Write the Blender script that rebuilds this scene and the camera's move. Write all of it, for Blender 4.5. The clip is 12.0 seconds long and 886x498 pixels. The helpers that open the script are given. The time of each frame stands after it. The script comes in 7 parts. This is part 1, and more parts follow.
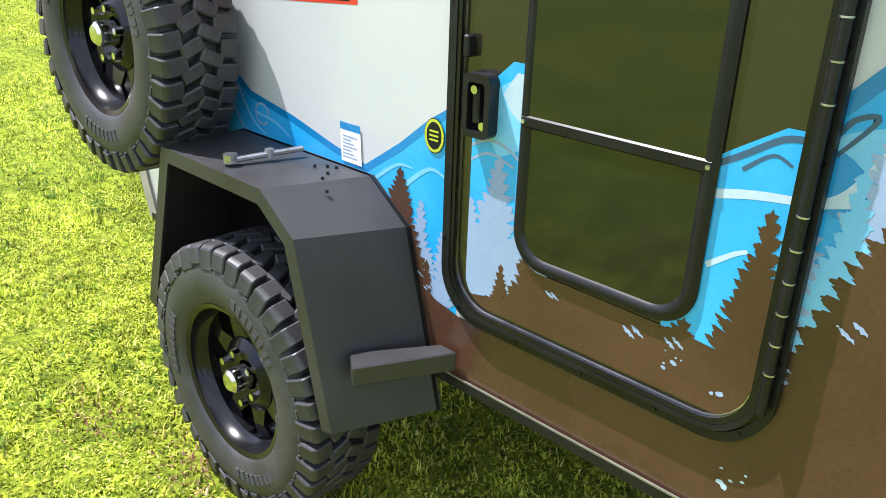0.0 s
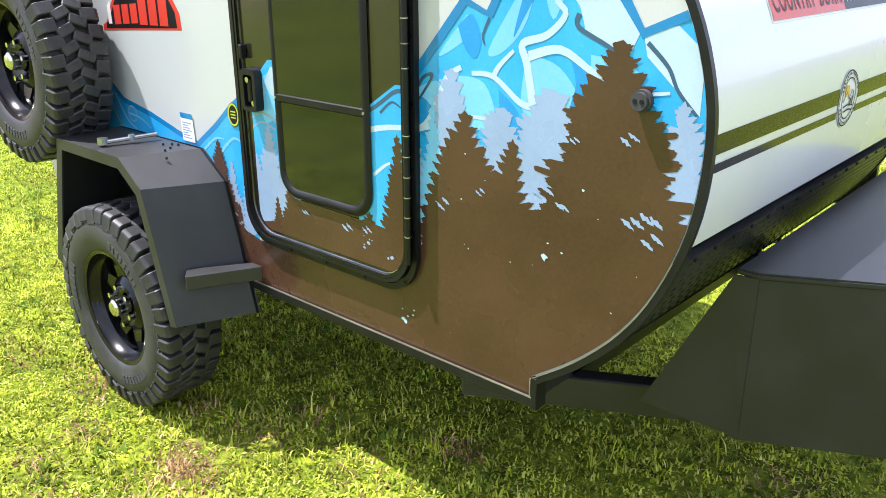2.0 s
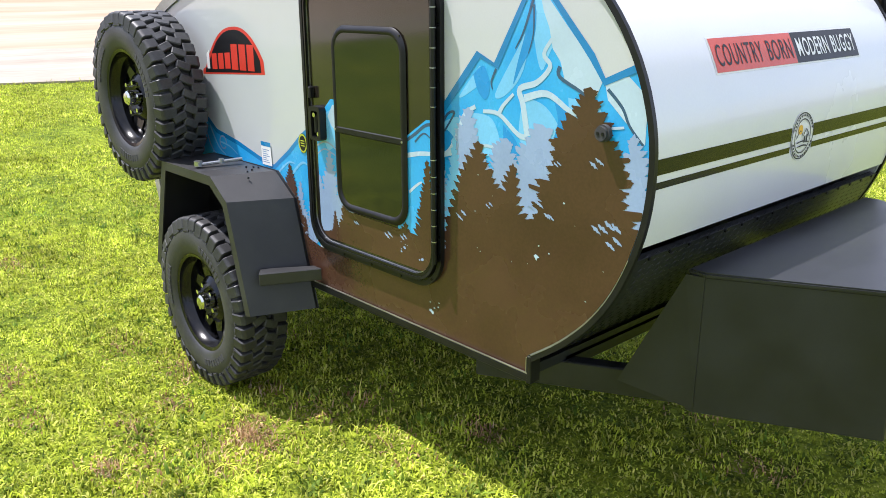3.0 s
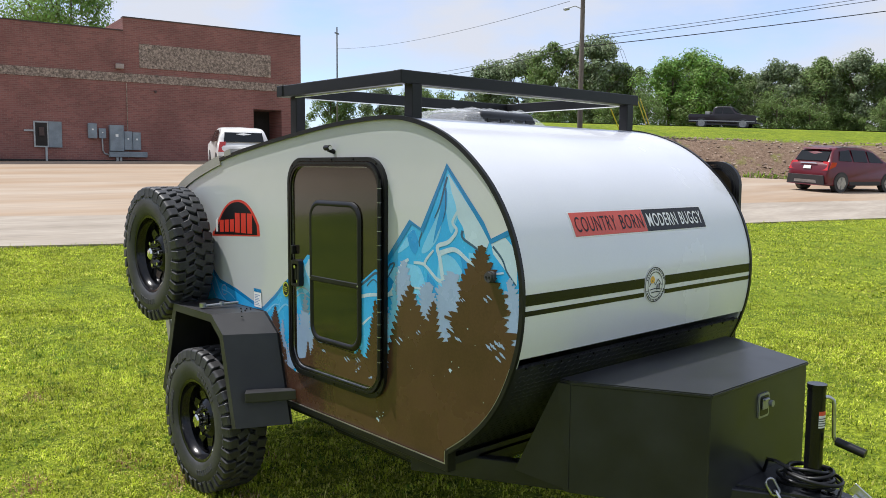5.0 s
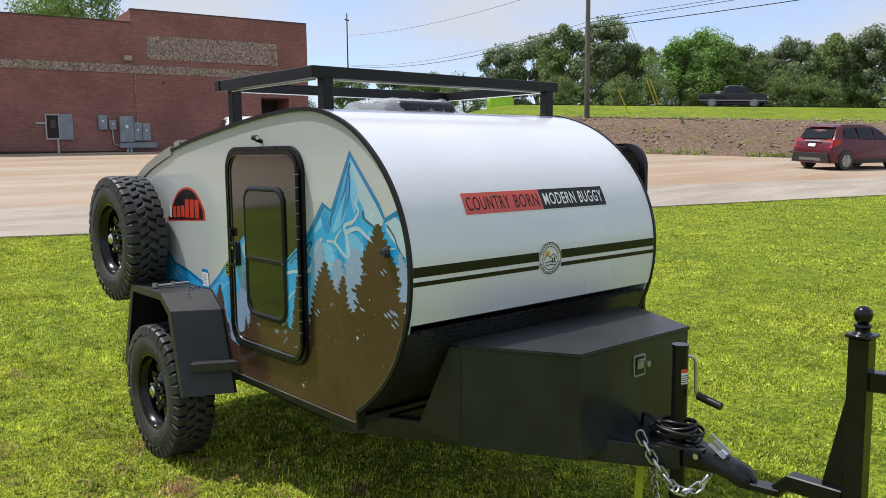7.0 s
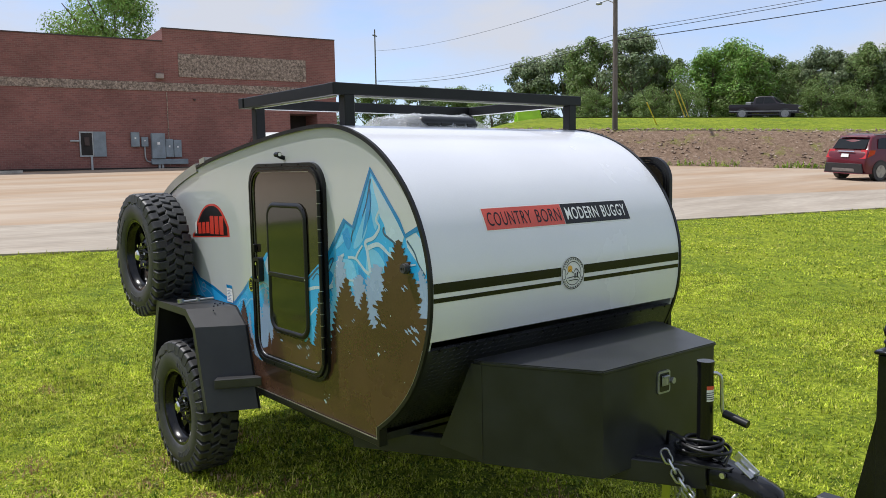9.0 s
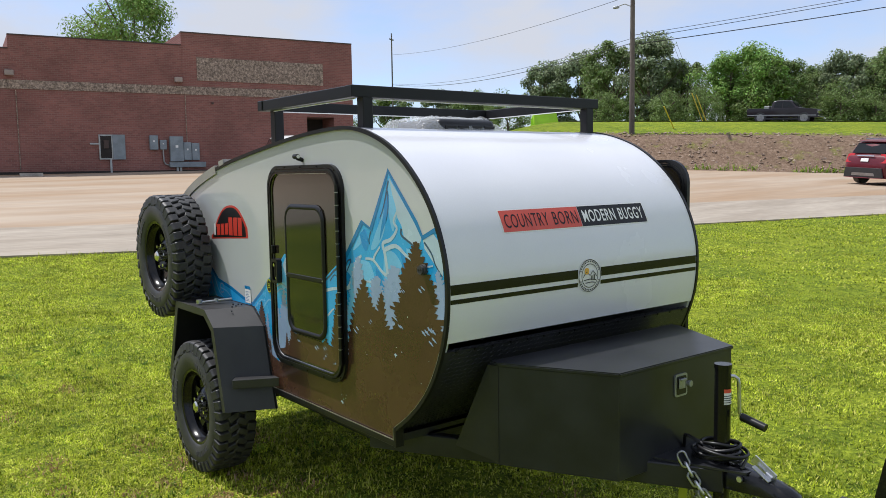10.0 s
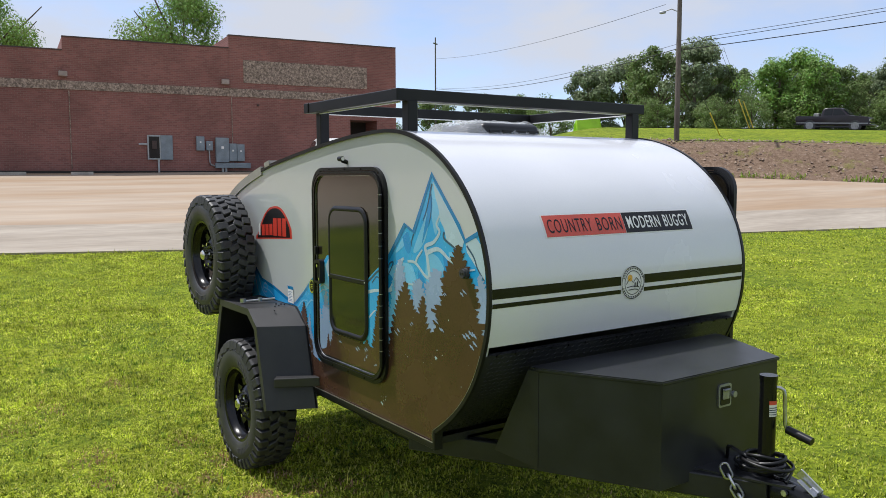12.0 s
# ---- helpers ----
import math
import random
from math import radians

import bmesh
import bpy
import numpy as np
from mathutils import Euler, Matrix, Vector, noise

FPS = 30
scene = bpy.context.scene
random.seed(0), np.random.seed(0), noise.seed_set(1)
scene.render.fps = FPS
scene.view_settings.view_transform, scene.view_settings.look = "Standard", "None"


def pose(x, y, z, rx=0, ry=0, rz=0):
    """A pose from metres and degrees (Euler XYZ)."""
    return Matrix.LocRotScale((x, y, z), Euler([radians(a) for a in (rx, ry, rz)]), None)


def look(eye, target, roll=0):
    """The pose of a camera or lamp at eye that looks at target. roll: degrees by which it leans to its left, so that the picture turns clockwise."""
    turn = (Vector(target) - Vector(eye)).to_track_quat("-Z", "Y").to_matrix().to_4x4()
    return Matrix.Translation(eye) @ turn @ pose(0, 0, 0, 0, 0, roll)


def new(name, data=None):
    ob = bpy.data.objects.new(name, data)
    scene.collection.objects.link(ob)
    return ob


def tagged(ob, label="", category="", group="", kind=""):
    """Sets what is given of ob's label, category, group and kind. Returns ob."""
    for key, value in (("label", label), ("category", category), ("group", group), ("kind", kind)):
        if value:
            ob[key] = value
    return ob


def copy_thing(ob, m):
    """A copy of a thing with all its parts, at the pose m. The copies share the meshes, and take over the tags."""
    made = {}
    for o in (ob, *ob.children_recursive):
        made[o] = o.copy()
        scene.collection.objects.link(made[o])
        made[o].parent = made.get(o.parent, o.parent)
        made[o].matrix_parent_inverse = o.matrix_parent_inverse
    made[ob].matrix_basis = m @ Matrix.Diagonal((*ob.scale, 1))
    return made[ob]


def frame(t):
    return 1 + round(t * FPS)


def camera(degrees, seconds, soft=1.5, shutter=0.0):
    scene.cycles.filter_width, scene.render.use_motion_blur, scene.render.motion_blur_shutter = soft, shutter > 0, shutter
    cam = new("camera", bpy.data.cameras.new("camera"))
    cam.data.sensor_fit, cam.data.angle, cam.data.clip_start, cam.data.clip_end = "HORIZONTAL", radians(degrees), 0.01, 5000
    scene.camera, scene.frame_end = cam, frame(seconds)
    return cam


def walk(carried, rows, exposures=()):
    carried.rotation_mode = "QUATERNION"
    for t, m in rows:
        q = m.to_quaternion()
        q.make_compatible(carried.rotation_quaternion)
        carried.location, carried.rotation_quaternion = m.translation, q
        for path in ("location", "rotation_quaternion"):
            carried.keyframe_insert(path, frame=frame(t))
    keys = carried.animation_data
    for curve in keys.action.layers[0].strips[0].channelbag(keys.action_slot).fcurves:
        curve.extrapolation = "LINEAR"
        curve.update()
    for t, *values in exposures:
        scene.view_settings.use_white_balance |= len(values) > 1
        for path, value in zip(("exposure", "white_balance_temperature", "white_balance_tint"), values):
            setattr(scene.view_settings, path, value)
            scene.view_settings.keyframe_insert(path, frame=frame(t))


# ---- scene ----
cam = camera(57.2, 12.0, 0.5)
METRES, EYE, TILT, LEAN, TURN = 3.036, 1.5, 0.0, 0.0, 43.7
ROWS = [
    (0.0, 0.0, 0.0, 0.0, 0.76, -23.08, -1.79),
    (0.5, 0.0685, -0.0459, -0.0067, -0.75, -22.7, -2.29),
    (1.0, 0.1047, -0.1096, 0.0017, -1.54, -22.43, -1.69),
    (1.5, 0.1237, -0.1938, 0.001, -2.13, -22.46, -1.23),
    (2.0, 0.1705, -0.2718, 0.0094, -1.83, -20.24, 0.15),
    (2.5, 0.2189, -0.3454, 0.0183, 3.08, -19.62, 0.67),
    (3.0, 0.2228, -0.4269, 0.0286, 3.82, -17.46, 0.25),
    (3.5, 0.2365, -0.4915, 0.0398, 3.74, -14.18, 0.12),
    (5.5, 0.3535, -0.7327, 0.0389, 4.67, -5.48, -0.42),
    (6.0, 0.4163, -0.7604, 0.0344, 5.04, -5.81, -0.07),
    (6.5, 0.4642, -0.7637, 0.0389, 5.26, -6.65, 0.39),
    (8.5, 0.4787, -0.7601, 0.0453, 6.48, -6.04, 1.44),
    (9.0, 0.4811, -0.7564, 0.0446, 7.44, -5.68, 1.08),
    (9.5, 0.4825, -0.7572, 0.0433, 7.96, -5.43, 1.03),
    (10.0, 0.4798, -0.7614, 0.0425, 8.56, -5.4, 0.93),
    (10.5, 0.4785, -0.7628, 0.0419, 9.34, -5.36, 0.53),
    (11.0, 0.4761, -0.765, 0.0422, 10.28, -5.24, 0.22),
    (11.5, 0.4747, -0.764, 0.0423, 11.0, -5.15, 0.17),
    (12.0, 0.477, -0.7631, 0.0421, 11.46, -5.09, 0.15),
]
STEPS = [(t, pose(0, 0, EYE, TILT, LEAN, TURN) @ pose(METRES * x, METRES * y, METRES * z, 90 + pitch, roll, yaw)) for t, x, y, z, yaw, pitch, roll in ROWS]
STEPS += [(3.7, look((1.621, -0.608, 1.637), (0.180, 0.722, 1.242), -0.2)), (5.3, look((2.237, -0.853, 1.622), (0.755, 0.476, 1.431), 0.4))]
walk(cam, sorted(STEPS, key=lambda step: step[0]),
     exposures=[(0.0, 1.54, 5780, 17), (1.0, 1.62, 5800, 17), (2.0, 1.57, 5820, 18), (2.5, 1.42, 5830, 19), (3.0, 1.18, 5830, 18), (3.5, 0.99, 5830, 16), (5.5, 0.38, 5960, 13), (12.0, 0.30, 5920, 13)])

# ---------------------------------------------------------------- light
SUN_TRAVEL = Vector((0.445, 0.23, -1.0)).normalized()
world = bpy.data.worlds.new("sky")
scene.world = world
world.use_nodes = True
wn, wl = world.node_tree.nodes, world.node_tree.links
wn.clear()
sky = wn.new("ShaderNodeTexSky")
sky.sky_type, sky.sun_disc = "NISHITA", False
sky.sun_elevation, sky.sun_rotation = radians(63.4), radians(242.7)
sky.air_density, sky.dust_density, sky.ozone_density = 0.75, 0.5, 2.0
w_tc = wn.new("ShaderNodeTexCoord")
w_map = wn.new("ShaderNodeMapping")
w_map.inputs["Scale"].default_value = (1.6, 1.6, 4.5)
w_noise = wn.new("ShaderNodeTexNoise")
w_noise.inputs["Scale"].default_value, w_noise.inputs["Detail"].default_value = 1.7, 7.0
w_noise.inputs["Roughness"].default_value = 0.55
w_ramp = wn.new("ShaderNodeValToRGB")
w_ramp.color_ramp.elements[0].position, w_ramp.color_ramp.elements[1].position = 0.27, 0.58
w_mix = wn.new("ShaderNodeMix")
w_mix.data_type = "RGBA"
w_mix.inputs["B"].default_value = (3.7, 3.75, 3.82, 1)
w_bg = wn.new("ShaderNodeBackground")
w_bg.inputs["Strength"].default_value = 0.15
w_out = wn.new("ShaderNodeOutputWorld")
wl.new(w_tc.outputs["Generated"], w_map.inputs["Vector"])
wl.new(w_map.outputs["Vector"], w_noise.inputs["Vector"])
wl.new(w_noise.outputs["Fac"], w_ramp.inputs["Fac"])
wl.new(w_ramp.outputs["Color"], w_mix.inputs["Factor"])
wl.new(sky.outputs["Color"], w_mix.inputs["A"])
wl.new(w_mix.outputs["Result"], w_bg.inputs["Color"])
wl.new(w_bg.outputs["Background"], w_out.inputs["Surface"])
sun = new("sun", bpy.data.lights.new("sun", "SUN"))
sun.data.energy, sun.data.angle, sun.data.color = 3.7, radians(0.53), (1.0, 0.935, 0.82)
sun.matrix_world = look((0, 0, 30), Vector((0, 0, 30)) + SUN_TRAVEL)


# ---------------------------------------------------------------- materials
def mat(name, color, rough=0.6, metal=0.0, var=0.15, scale=6.0, fine=80.0, bump=0.1, bump_d=0.002, coat=0.0,
        per="", hue=0.0, color2=None, wear=None, spec=0.5, stretch=(1, 1, 1), lo=0.35, hi=0.65):
    """A surface with broad stains and fine grain; per: 'object' or 'island' varies the pieces."""
    m = bpy.data.materials.new(name)
    m.use_nodes = True
    n, l = m.node_tree.nodes, m.node_tree.links
    b = n["Principled BSDF"]
    b.inputs["Roughness"].default_value, b.inputs["Metallic"].default_value = rough, metal
    b.inputs["Specular IOR Level"].default_value = spec
    b.inputs["Coat Weight"].default_value, b.inputs["Coat Roughness"].default_value = coat, 0.06
    tc = n.new("ShaderNodeTexCoord")
    mp = n.new("ShaderNodeMapping")
    mp.inputs["Scale"].default_value = stretch
    l.new(tc.outputs["Object"], mp.inputs["Vector"])
    big, small = n.new("ShaderNodeTexNoise"), n.new("ShaderNodeTexNoise")
    big.inputs["Scale"].default_value, big.inputs["Detail"].default_value = scale, 5.0
    small.inputs["Scale"].default_value, small.inputs["Detail"].default_value = fine, 3.0
    l.new(mp.outputs["Vector"], big.inputs["Vector"])
    l.new(mp.outputs["Vector"], small.inputs["Vector"])
    ramp = n.new("ShaderNodeValToRGB")
    c2 = color2 or tuple(min(1, c * (1 + 2 * var)) for c in color)
    c1 = color if color2 else tuple(c * (1 - var) for c in color)
    ramp.color_ramp.elements[0].position, ramp.color_ramp.elements[1].position = lo, hi
    ramp.color_ramp.elements[0].color, ramp.color_ramp.elements[1].color = (*c1, 1), (*c2, 1)
    l.new(big.outputs["Fac"], ramp.inputs["Fac"])
    mul = n.new("ShaderNodeMix")
    mul.data_type, mul.blend_type = "RGBA", "MULTIPLY"
    mul.inputs["Factor"].default_value = 1.0
    gr = n.new("ShaderNodeMapRange")
    gr.inputs["From Min"].default_value, gr.inputs["From Max"].default_value = 0.3, 0.7
    gr.inputs["To Min"].default_value, gr.inputs["To Max"].default_value = 1 - var, 1 + var * 0.6
    l.new(small.outputs["Fac"], gr.inputs["Value"])
    l.new(ramp.outputs["Color"], mul.inputs["A"])
    l.new(gr.outputs["Result"], mul.inputs["B"])
    col = mul.outputs["Result"]
    if per:
        rnd = n.new("ShaderNodeObjectInfo").outputs["Random"] if per == "object" else n.new("ShaderNodeNewGeometry").outputs["Random Per Island"]
        hsv = n.new("ShaderNodeHueSaturation")
        for key, spread in (("Value", 0.35), ("Hue", hue)):
            r = n.new("ShaderNodeMapRange")
            mid = 1.0 if key == "Value" else 0.5
            r.inputs["To Min"].default_value, r.inputs["To Max"].default_value = mid - spread, mid + spread
            l.new(rnd, r.inputs["Value"])
            l.new(r.outputs["Result"], hsv.inputs[key])
        l.new(col, hsv.inputs["Color"])
        col = hsv.outputs["Color"]
    l.new(col, b.inputs["Base Color"])
    rr = n.new("ShaderNodeMapRange")
    rr.inputs["To Min"].default_value, rr.inputs["To Max"].default_value = max(0.02, rough - 0.08), min(1, rough + 0.1)
    l.new(big.outputs["Fac"], rr.inputs["Value"])
    l.new(rr.outputs["Result"], b.inputs["Roughness"])
    if bump:
        bp = n.new("ShaderNodeBump")
        bp.inputs["Strength"].default_value, bp.inputs["Distance"].default_value = bump, bump_d
        l.new(small.outputs["Fac"], bp.inputs["Height"])
        l.new(bp.outputs["Normal"], b.inputs["Normal"])
    return m


# the lie of the land: flat under the trailer, rising to the lot and to the road bank
BANK_N, BANK_V, EYE_PLAN, BANK_FOOT = (-0.5, 0.866), (0.866, 0.5), (2.65, -0.67), 41.4


def smooth(a, b, v):
    u = np.clip((v - a) / (b - a), 0, 1)
    return u * u * (3 - 2 * u)


def land(x, y):
    """Height of the ground at x, y (numbers or arrays)."""
    x, y = np.asarray(x, float), np.asarray(y, float)
    s = np.clip(-x - 1.0, 0, 70)
    z = 0.0542 * np.where(s < 3, s * s / 6, s - 1.5)
    t = np.clip(y - 2.0, 0, 60)
    z = z + 0.017 * np.where(t < 6, t * t / 12, t - 3)
    q = (x - EYE_PLAN[0]) * BANK_N[0] + (y - EYE_PLAN[1]) * BANK_N[1]
    v = (x - EYE_PLAN[0]) * BANK_V[0] + (y - EYE_PLAN[1]) * BANK_V[1]
    up = smooth(BANK_FOOT - 0.1, BANK_FOOT + 4.1, q) * 1.75 + smooth(44, 58, q) * 0.75
    z = z + up * smooth(-24, -14, v)
    return z + 0.035 * (1 - smooth(4.5, 10.0, np.hypot(x + 0.5, y - 1.0)))


def q_of(x, y):
    return (x - EYE_PLAN[0]) * BANK_N[0] + (y - EYE_PLAN[1]) * BANK_N[1]


# ---------------------------------------------------------------- mesh helpers
def link_bm(name, bm, material, smooth_angle=None):
    me = bpy.data.meshes.new(name)
    bmesh.ops.recalc_face_normals(bm, faces=bm.faces)
    if smooth_angle is not None:
        for f in bm.faces:
            f.smooth = True
        for e in bm.edges:
            if len(e.link_faces) == 2 and e.calc_face_angle(0) > radians(smooth_angle):
                e.smooth = False
    bm.to_mesh(me)
    bm.free()
    for one in (material if isinstance(material, (list, tuple)) else [material]):
        me.materials.append(one)
    return new(name, me)


def part(name, bm, material, parent, label="", smooth_angle=None):
    ob = link_bm(name, bm, material, smooth_angle)
    if parent is not None:
        ob.parent = parent
        ob.matrix_parent_inverse = parent.matrix_world.inverted() if parent.parent is None else (parent.parent.matrix_basis @ parent.matrix_parent_inverse @ parent.matrix_basis).inverted()
    if label:
        ob["label"] = label
    return ob


def thing(name, at, label, category, group="", kind=""):
    e = new(name)
    e.empty_display_size = 0.1
    e.location = at
    e.matrix_world = Matrix.Translation(at)
    return tagged(e, label, category, group, kind)


def box(bm, x0, x1, y0, y1, z0, z1, bevel=0.0, m=None, seg=1):
    r = bmesh.ops.create_cube(bm, size=1.0)
    bmesh.ops.transform(bm, verts=r["verts"], matrix=Matrix.Translation(((x0 + x1) / 2, (y0 + y1) / 2, (z0 + z1) / 2)) @ Matrix.Diagonal((x1 - x0, y1 - y0, z1 - z0, 1)))
    vs = r["verts"]
    if bevel:
        es = list({e for v in vs for e in v.link_edges})
        out = bmesh.ops.bevel(bm, geom=es, offset=bevel, segments=seg, profile=0.5, affect="EDGES")
        vs = list({v for f in out["faces"] for v in f.verts} | {v for v in vs if v.is_valid})
    if m is not None:
        bmesh.ops.transform(bm, verts=vs, matrix=m)
    return vs


def bar(bm, a, b, w, h, up=(0, 0, 1), bevel=0.0):
    """A square bar from a to b, w across and h high."""
    a, b = Vector(a), Vector(b)
    d = b - a
    zax = d.normalized()
    xax = Vector(up).cross(zax)
    xax = xax.normalized() if xax.length > 1e-4 else Vector((1, 0, 0))
    yax = zax.cross(xax)
    m = Matrix((xax, yax, zax)).transposed().to_4x4()
    m.translation = (a + b) / 2
    return box(bm, -w / 2, w / 2, -h / 2, h / 2, -d.length / 2, d.length / 2, bevel, m)


def cyl(bm, a, b, r, seg=16, r2=None, caps=True):
    a, b = Vector(a), Vector(b)
    d = b - a
    out = bmesh.ops.create_cone(bm, cap_ends=caps, segments=seg, radius1=r, radius2=r if r2 is None else r2, depth=d.length)
    m = d.to_track_quat("Z", "Y").to_matrix().to_4x4()
    m.translation = (a + b) / 2
    bmesh.ops.transform(bm, verts=out["verts"], matrix=m)
    return out["verts"]


def tube(bm, pts, r, seg=8, closed=False):
    """A round bar along a line of points."""
    pts = [Vector(p) for p in pts]
    rings, n = [], len(pts)
    ref = None
    for i, p in enumerate(pts):
        t = (pts[(i + 1) % n] - pts[i - 1]) if closed else (pts[min(i + 1, n - 1)] - pts[max(i - 1, 0)])
        t.normalize()
        if ref is None:
            ref = t.orthogonal()
        ref = (ref - t * ref.dot(t)).normalized()
        o = t.cross(ref)
        rings.append([bm.verts.new(p + (ref * math.cos(k * 2 * math.pi / seg) + o * math.sin(k * 2 * math.pi / seg)) * r) for k in range(seg)])
    for i in range(n if closed else n - 1):
        a, b = rings[i], rings[(i + 1) % n]
        for k in range(seg):
            bm.faces.new((a[k], a[(k + 1) % seg], b[(k + 1) % seg], b[k]))
    if not closed:
        bm.faces.new(rings[0][::-1])
        bm.faces.new(rings[-1])


def prism(bm, outline, d):
    """A plate: outline of 3D points, thickened along d."""
    d = Vector(d)
    a = [bm.verts.new(Vector(p)) for p in outline]
    b = [bm.verts.new(Vector(p) + d) for p in outline]
    n = len(a)
    fs = [bm.faces.new(a[::-1]), bm.faces.new(b)]
    for i in range(n):
        fs.append(bm.faces.new((a[i], a[(i + 1) % n], b[(i + 1) % n], b[i])))
    return fs


def lathe(bm, prof, seg=48, closed=True, m=None):
    """Turns a line of (radius, y) round the y axis."""
    rings = []
    for r, y in prof:
        rings.append([bm.verts.new((r * math.cos(2 * math.pi * k / seg), y, r * math.sin(2 * math.pi * k / seg))) for k in range(seg)])
    n = len(rings)
    for i in range(n if closed else n - 1):
        a, b = rings[i], rings[(i + 1) % n]
        for k in range(seg):
            bm.faces.new((a[k], a[(k + 1) % seg], b[(k + 1) % seg], b[k]))
    if m is not None:
        bmesh.ops.transform(bm, verts=[v for ring in rings for v in ring], matrix=m)


def catmull(pts, n=5):
    out = []
    for i in range(len(pts) - 1):
        p0, p1, p2, p3 = (Vector(pts[max(0, min(len(pts) - 1, k))]) for k in (i - 1, i, i + 1, i + 2))
        for k in range(n):
            t = k / n
            out.append(0.5 * (2 * p1 + (p2 - p0) * t + (2 * p0 - 5 * p1 + 4 * p2 - p3) * t * t + (3 * p1 - p0 - 3 * p2 + p3) * t ** 3))
    return out + [Vector(pts[-1])]


def clip_convex(poly, window):
    """The part of a flat outline inside a convex one (both lists of 2D vectors, window counter-clockwise)."""
    out = [Vector(p) for p in poly]
    for i in range(len(window)):
        a, b = Vector(window[i]), Vector(window[(i + 1) % len(window)])
        e = b - a
        src, out = out, []
        for k in range(len(src)):
            p, q = src[k - 1], src[k]
            sp, sq = e.x * (p.y - a.y) - e.y * (p.x - a.x), e.x * (q.y - a.y) - e.y * (q.x - a.x)
            if (sp >= 0) != (sq >= 0):
                out.append(p + (q - p) * (sp / (sp - sq)))
            if sq >= 0:
                out.append(q)
        if len(out) < 3:
            return []
    return out


def round_rect(x0, x1, z0, z1, r, seg=6):
    """A rounded oblong, counter-clockwise."""
    out = []
    for cx, cz, a0 in ((x1 - r, z0 + r, -90), (x1 - r, z1 - r, 0), (x0 + r, z1 - r, 90), (x0 + r, z0 + r, 180)):
        for k in range(seg + 1):
            a = radians(a0 + 90 * k / seg)
            out.append(Vector((cx + r * math.cos(a), cz + r * math.sin(a))))
    return out


def ring_plate(bm, outer, inner, y0, y1):
    """A frame between two outlines of equal count in the x-z plane, from y0 to y1."""
    n = len(outer)
    v = [[bm.verts.new((p.x, y, p.y)) for p in ring] for ring in (outer, inner) for y in (y0, y1)]
    oa, ob_, ia, ib = v
    for i in range(n):
        j = (i + 1) % n
        for a, b in ((oa, ob_), (ob_, ib), (ib, ia), (ia, oa)):
            bm.faces.new((a[i], a[j], b[j], b[i]))

# ---------------------------------------------------------------- surfaces
M_LOT = mat("worn_concrete", (0.315, 0.215, 0.128), 0.9, var=0.10, scale=0.55, fine=4.0, bump=0.3, bump_d=0.01, color2=(0.40, 0.325, 0.245), stretch=(1.0, 0.17, 1.0), lo=0.34, hi=0.66)
M_APRON = mat("grey_concrete_apron", (0.29, 0.245, 0.19), 0.9, var=0.14, scale=1.3, fine=9.0, bump=0.3, bump_d=0.008, color2=(0.385, 0.335, 0.27), stretch=(1.0, 0.22, 1.0))

M_BAND = mat("split_face_stone", (0.16, 0.125, 0.10), 0.95, var=0.5, scale=9.0, fine=16, bump=0.6, bump_d=0.03, color2=(0.40, 0.32, 0.26))


def leaf_material(name, c1, c2):
    """Leaves varied clump by clump and blade by blade, that let some light through."""
    m = mat(name, c1, 0.55, var=0.25, scale=0.35, fine=3, bump=0, per="island", hue=0.02, color2=c2, spec=0.3)
    n, l = m.node_tree.nodes, m.node_tree.links
    b = n["Principled BSDF"]
    tr, ms = n.new("ShaderNodeBsdfTranslucent"), n.new("ShaderNodeMixShader")
    ms.inputs["Fac"].default_value = 0.30
    l.new(b.inputs["Base Color"].links[0].from_socket, tr.inputs["Color"])
    l.new(b.outputs["BSDF"], ms.inputs[1])
    l.new(tr.outputs["BSDF"], ms.inputs[2])
    l.new(ms.outputs["Shader"], n["Material Output"].inputs["Surface"])
    return m


M_LEAF = leaf_material("leaves", (0.14, 0.20, 0.062), (0.25, 0.33, 0.11))
M_BARK = mat("bark", (0.11, 0.085, 0.06), 0.95, var=0.3, scale=3, fine=30, bump=0.6, bump_d=0.02, stretch=(1, 1, 0.2))
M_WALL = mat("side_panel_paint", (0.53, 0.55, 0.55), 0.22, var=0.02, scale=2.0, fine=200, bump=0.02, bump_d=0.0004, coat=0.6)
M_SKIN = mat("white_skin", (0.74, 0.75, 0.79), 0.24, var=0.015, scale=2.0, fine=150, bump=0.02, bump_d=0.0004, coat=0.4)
M_BLACK = mat("black_powder_coat", (0.020, 0.021, 0.024), 0.34, var=0.2, scale=5, fine=900, bump=0.15, bump_d=0.0003, spec=0.42)
M_TRIM = mat("black_rubber_trim", (0.008, 0.008, 0.009), 0.36, var=0.2, scale=9, fine=120, bump=0.05, spec=0.35)
M_RUBBER = mat("tyre_rubber", (0.034, 0.034, 0.035), 0.50, var=0.25, scale=8, fine=150, bump=0.2, bump_d=0.0006)
M_GLASS = mat("tinted_glass", (0.008, 0.010, 0.006), 0.012, var=0.05, scale=2, fine=20, bump=0, spec=0.5)
M_GLASS.node_tree.nodes["Principled BSDF"].inputs["IOR"].default_value = 1.68

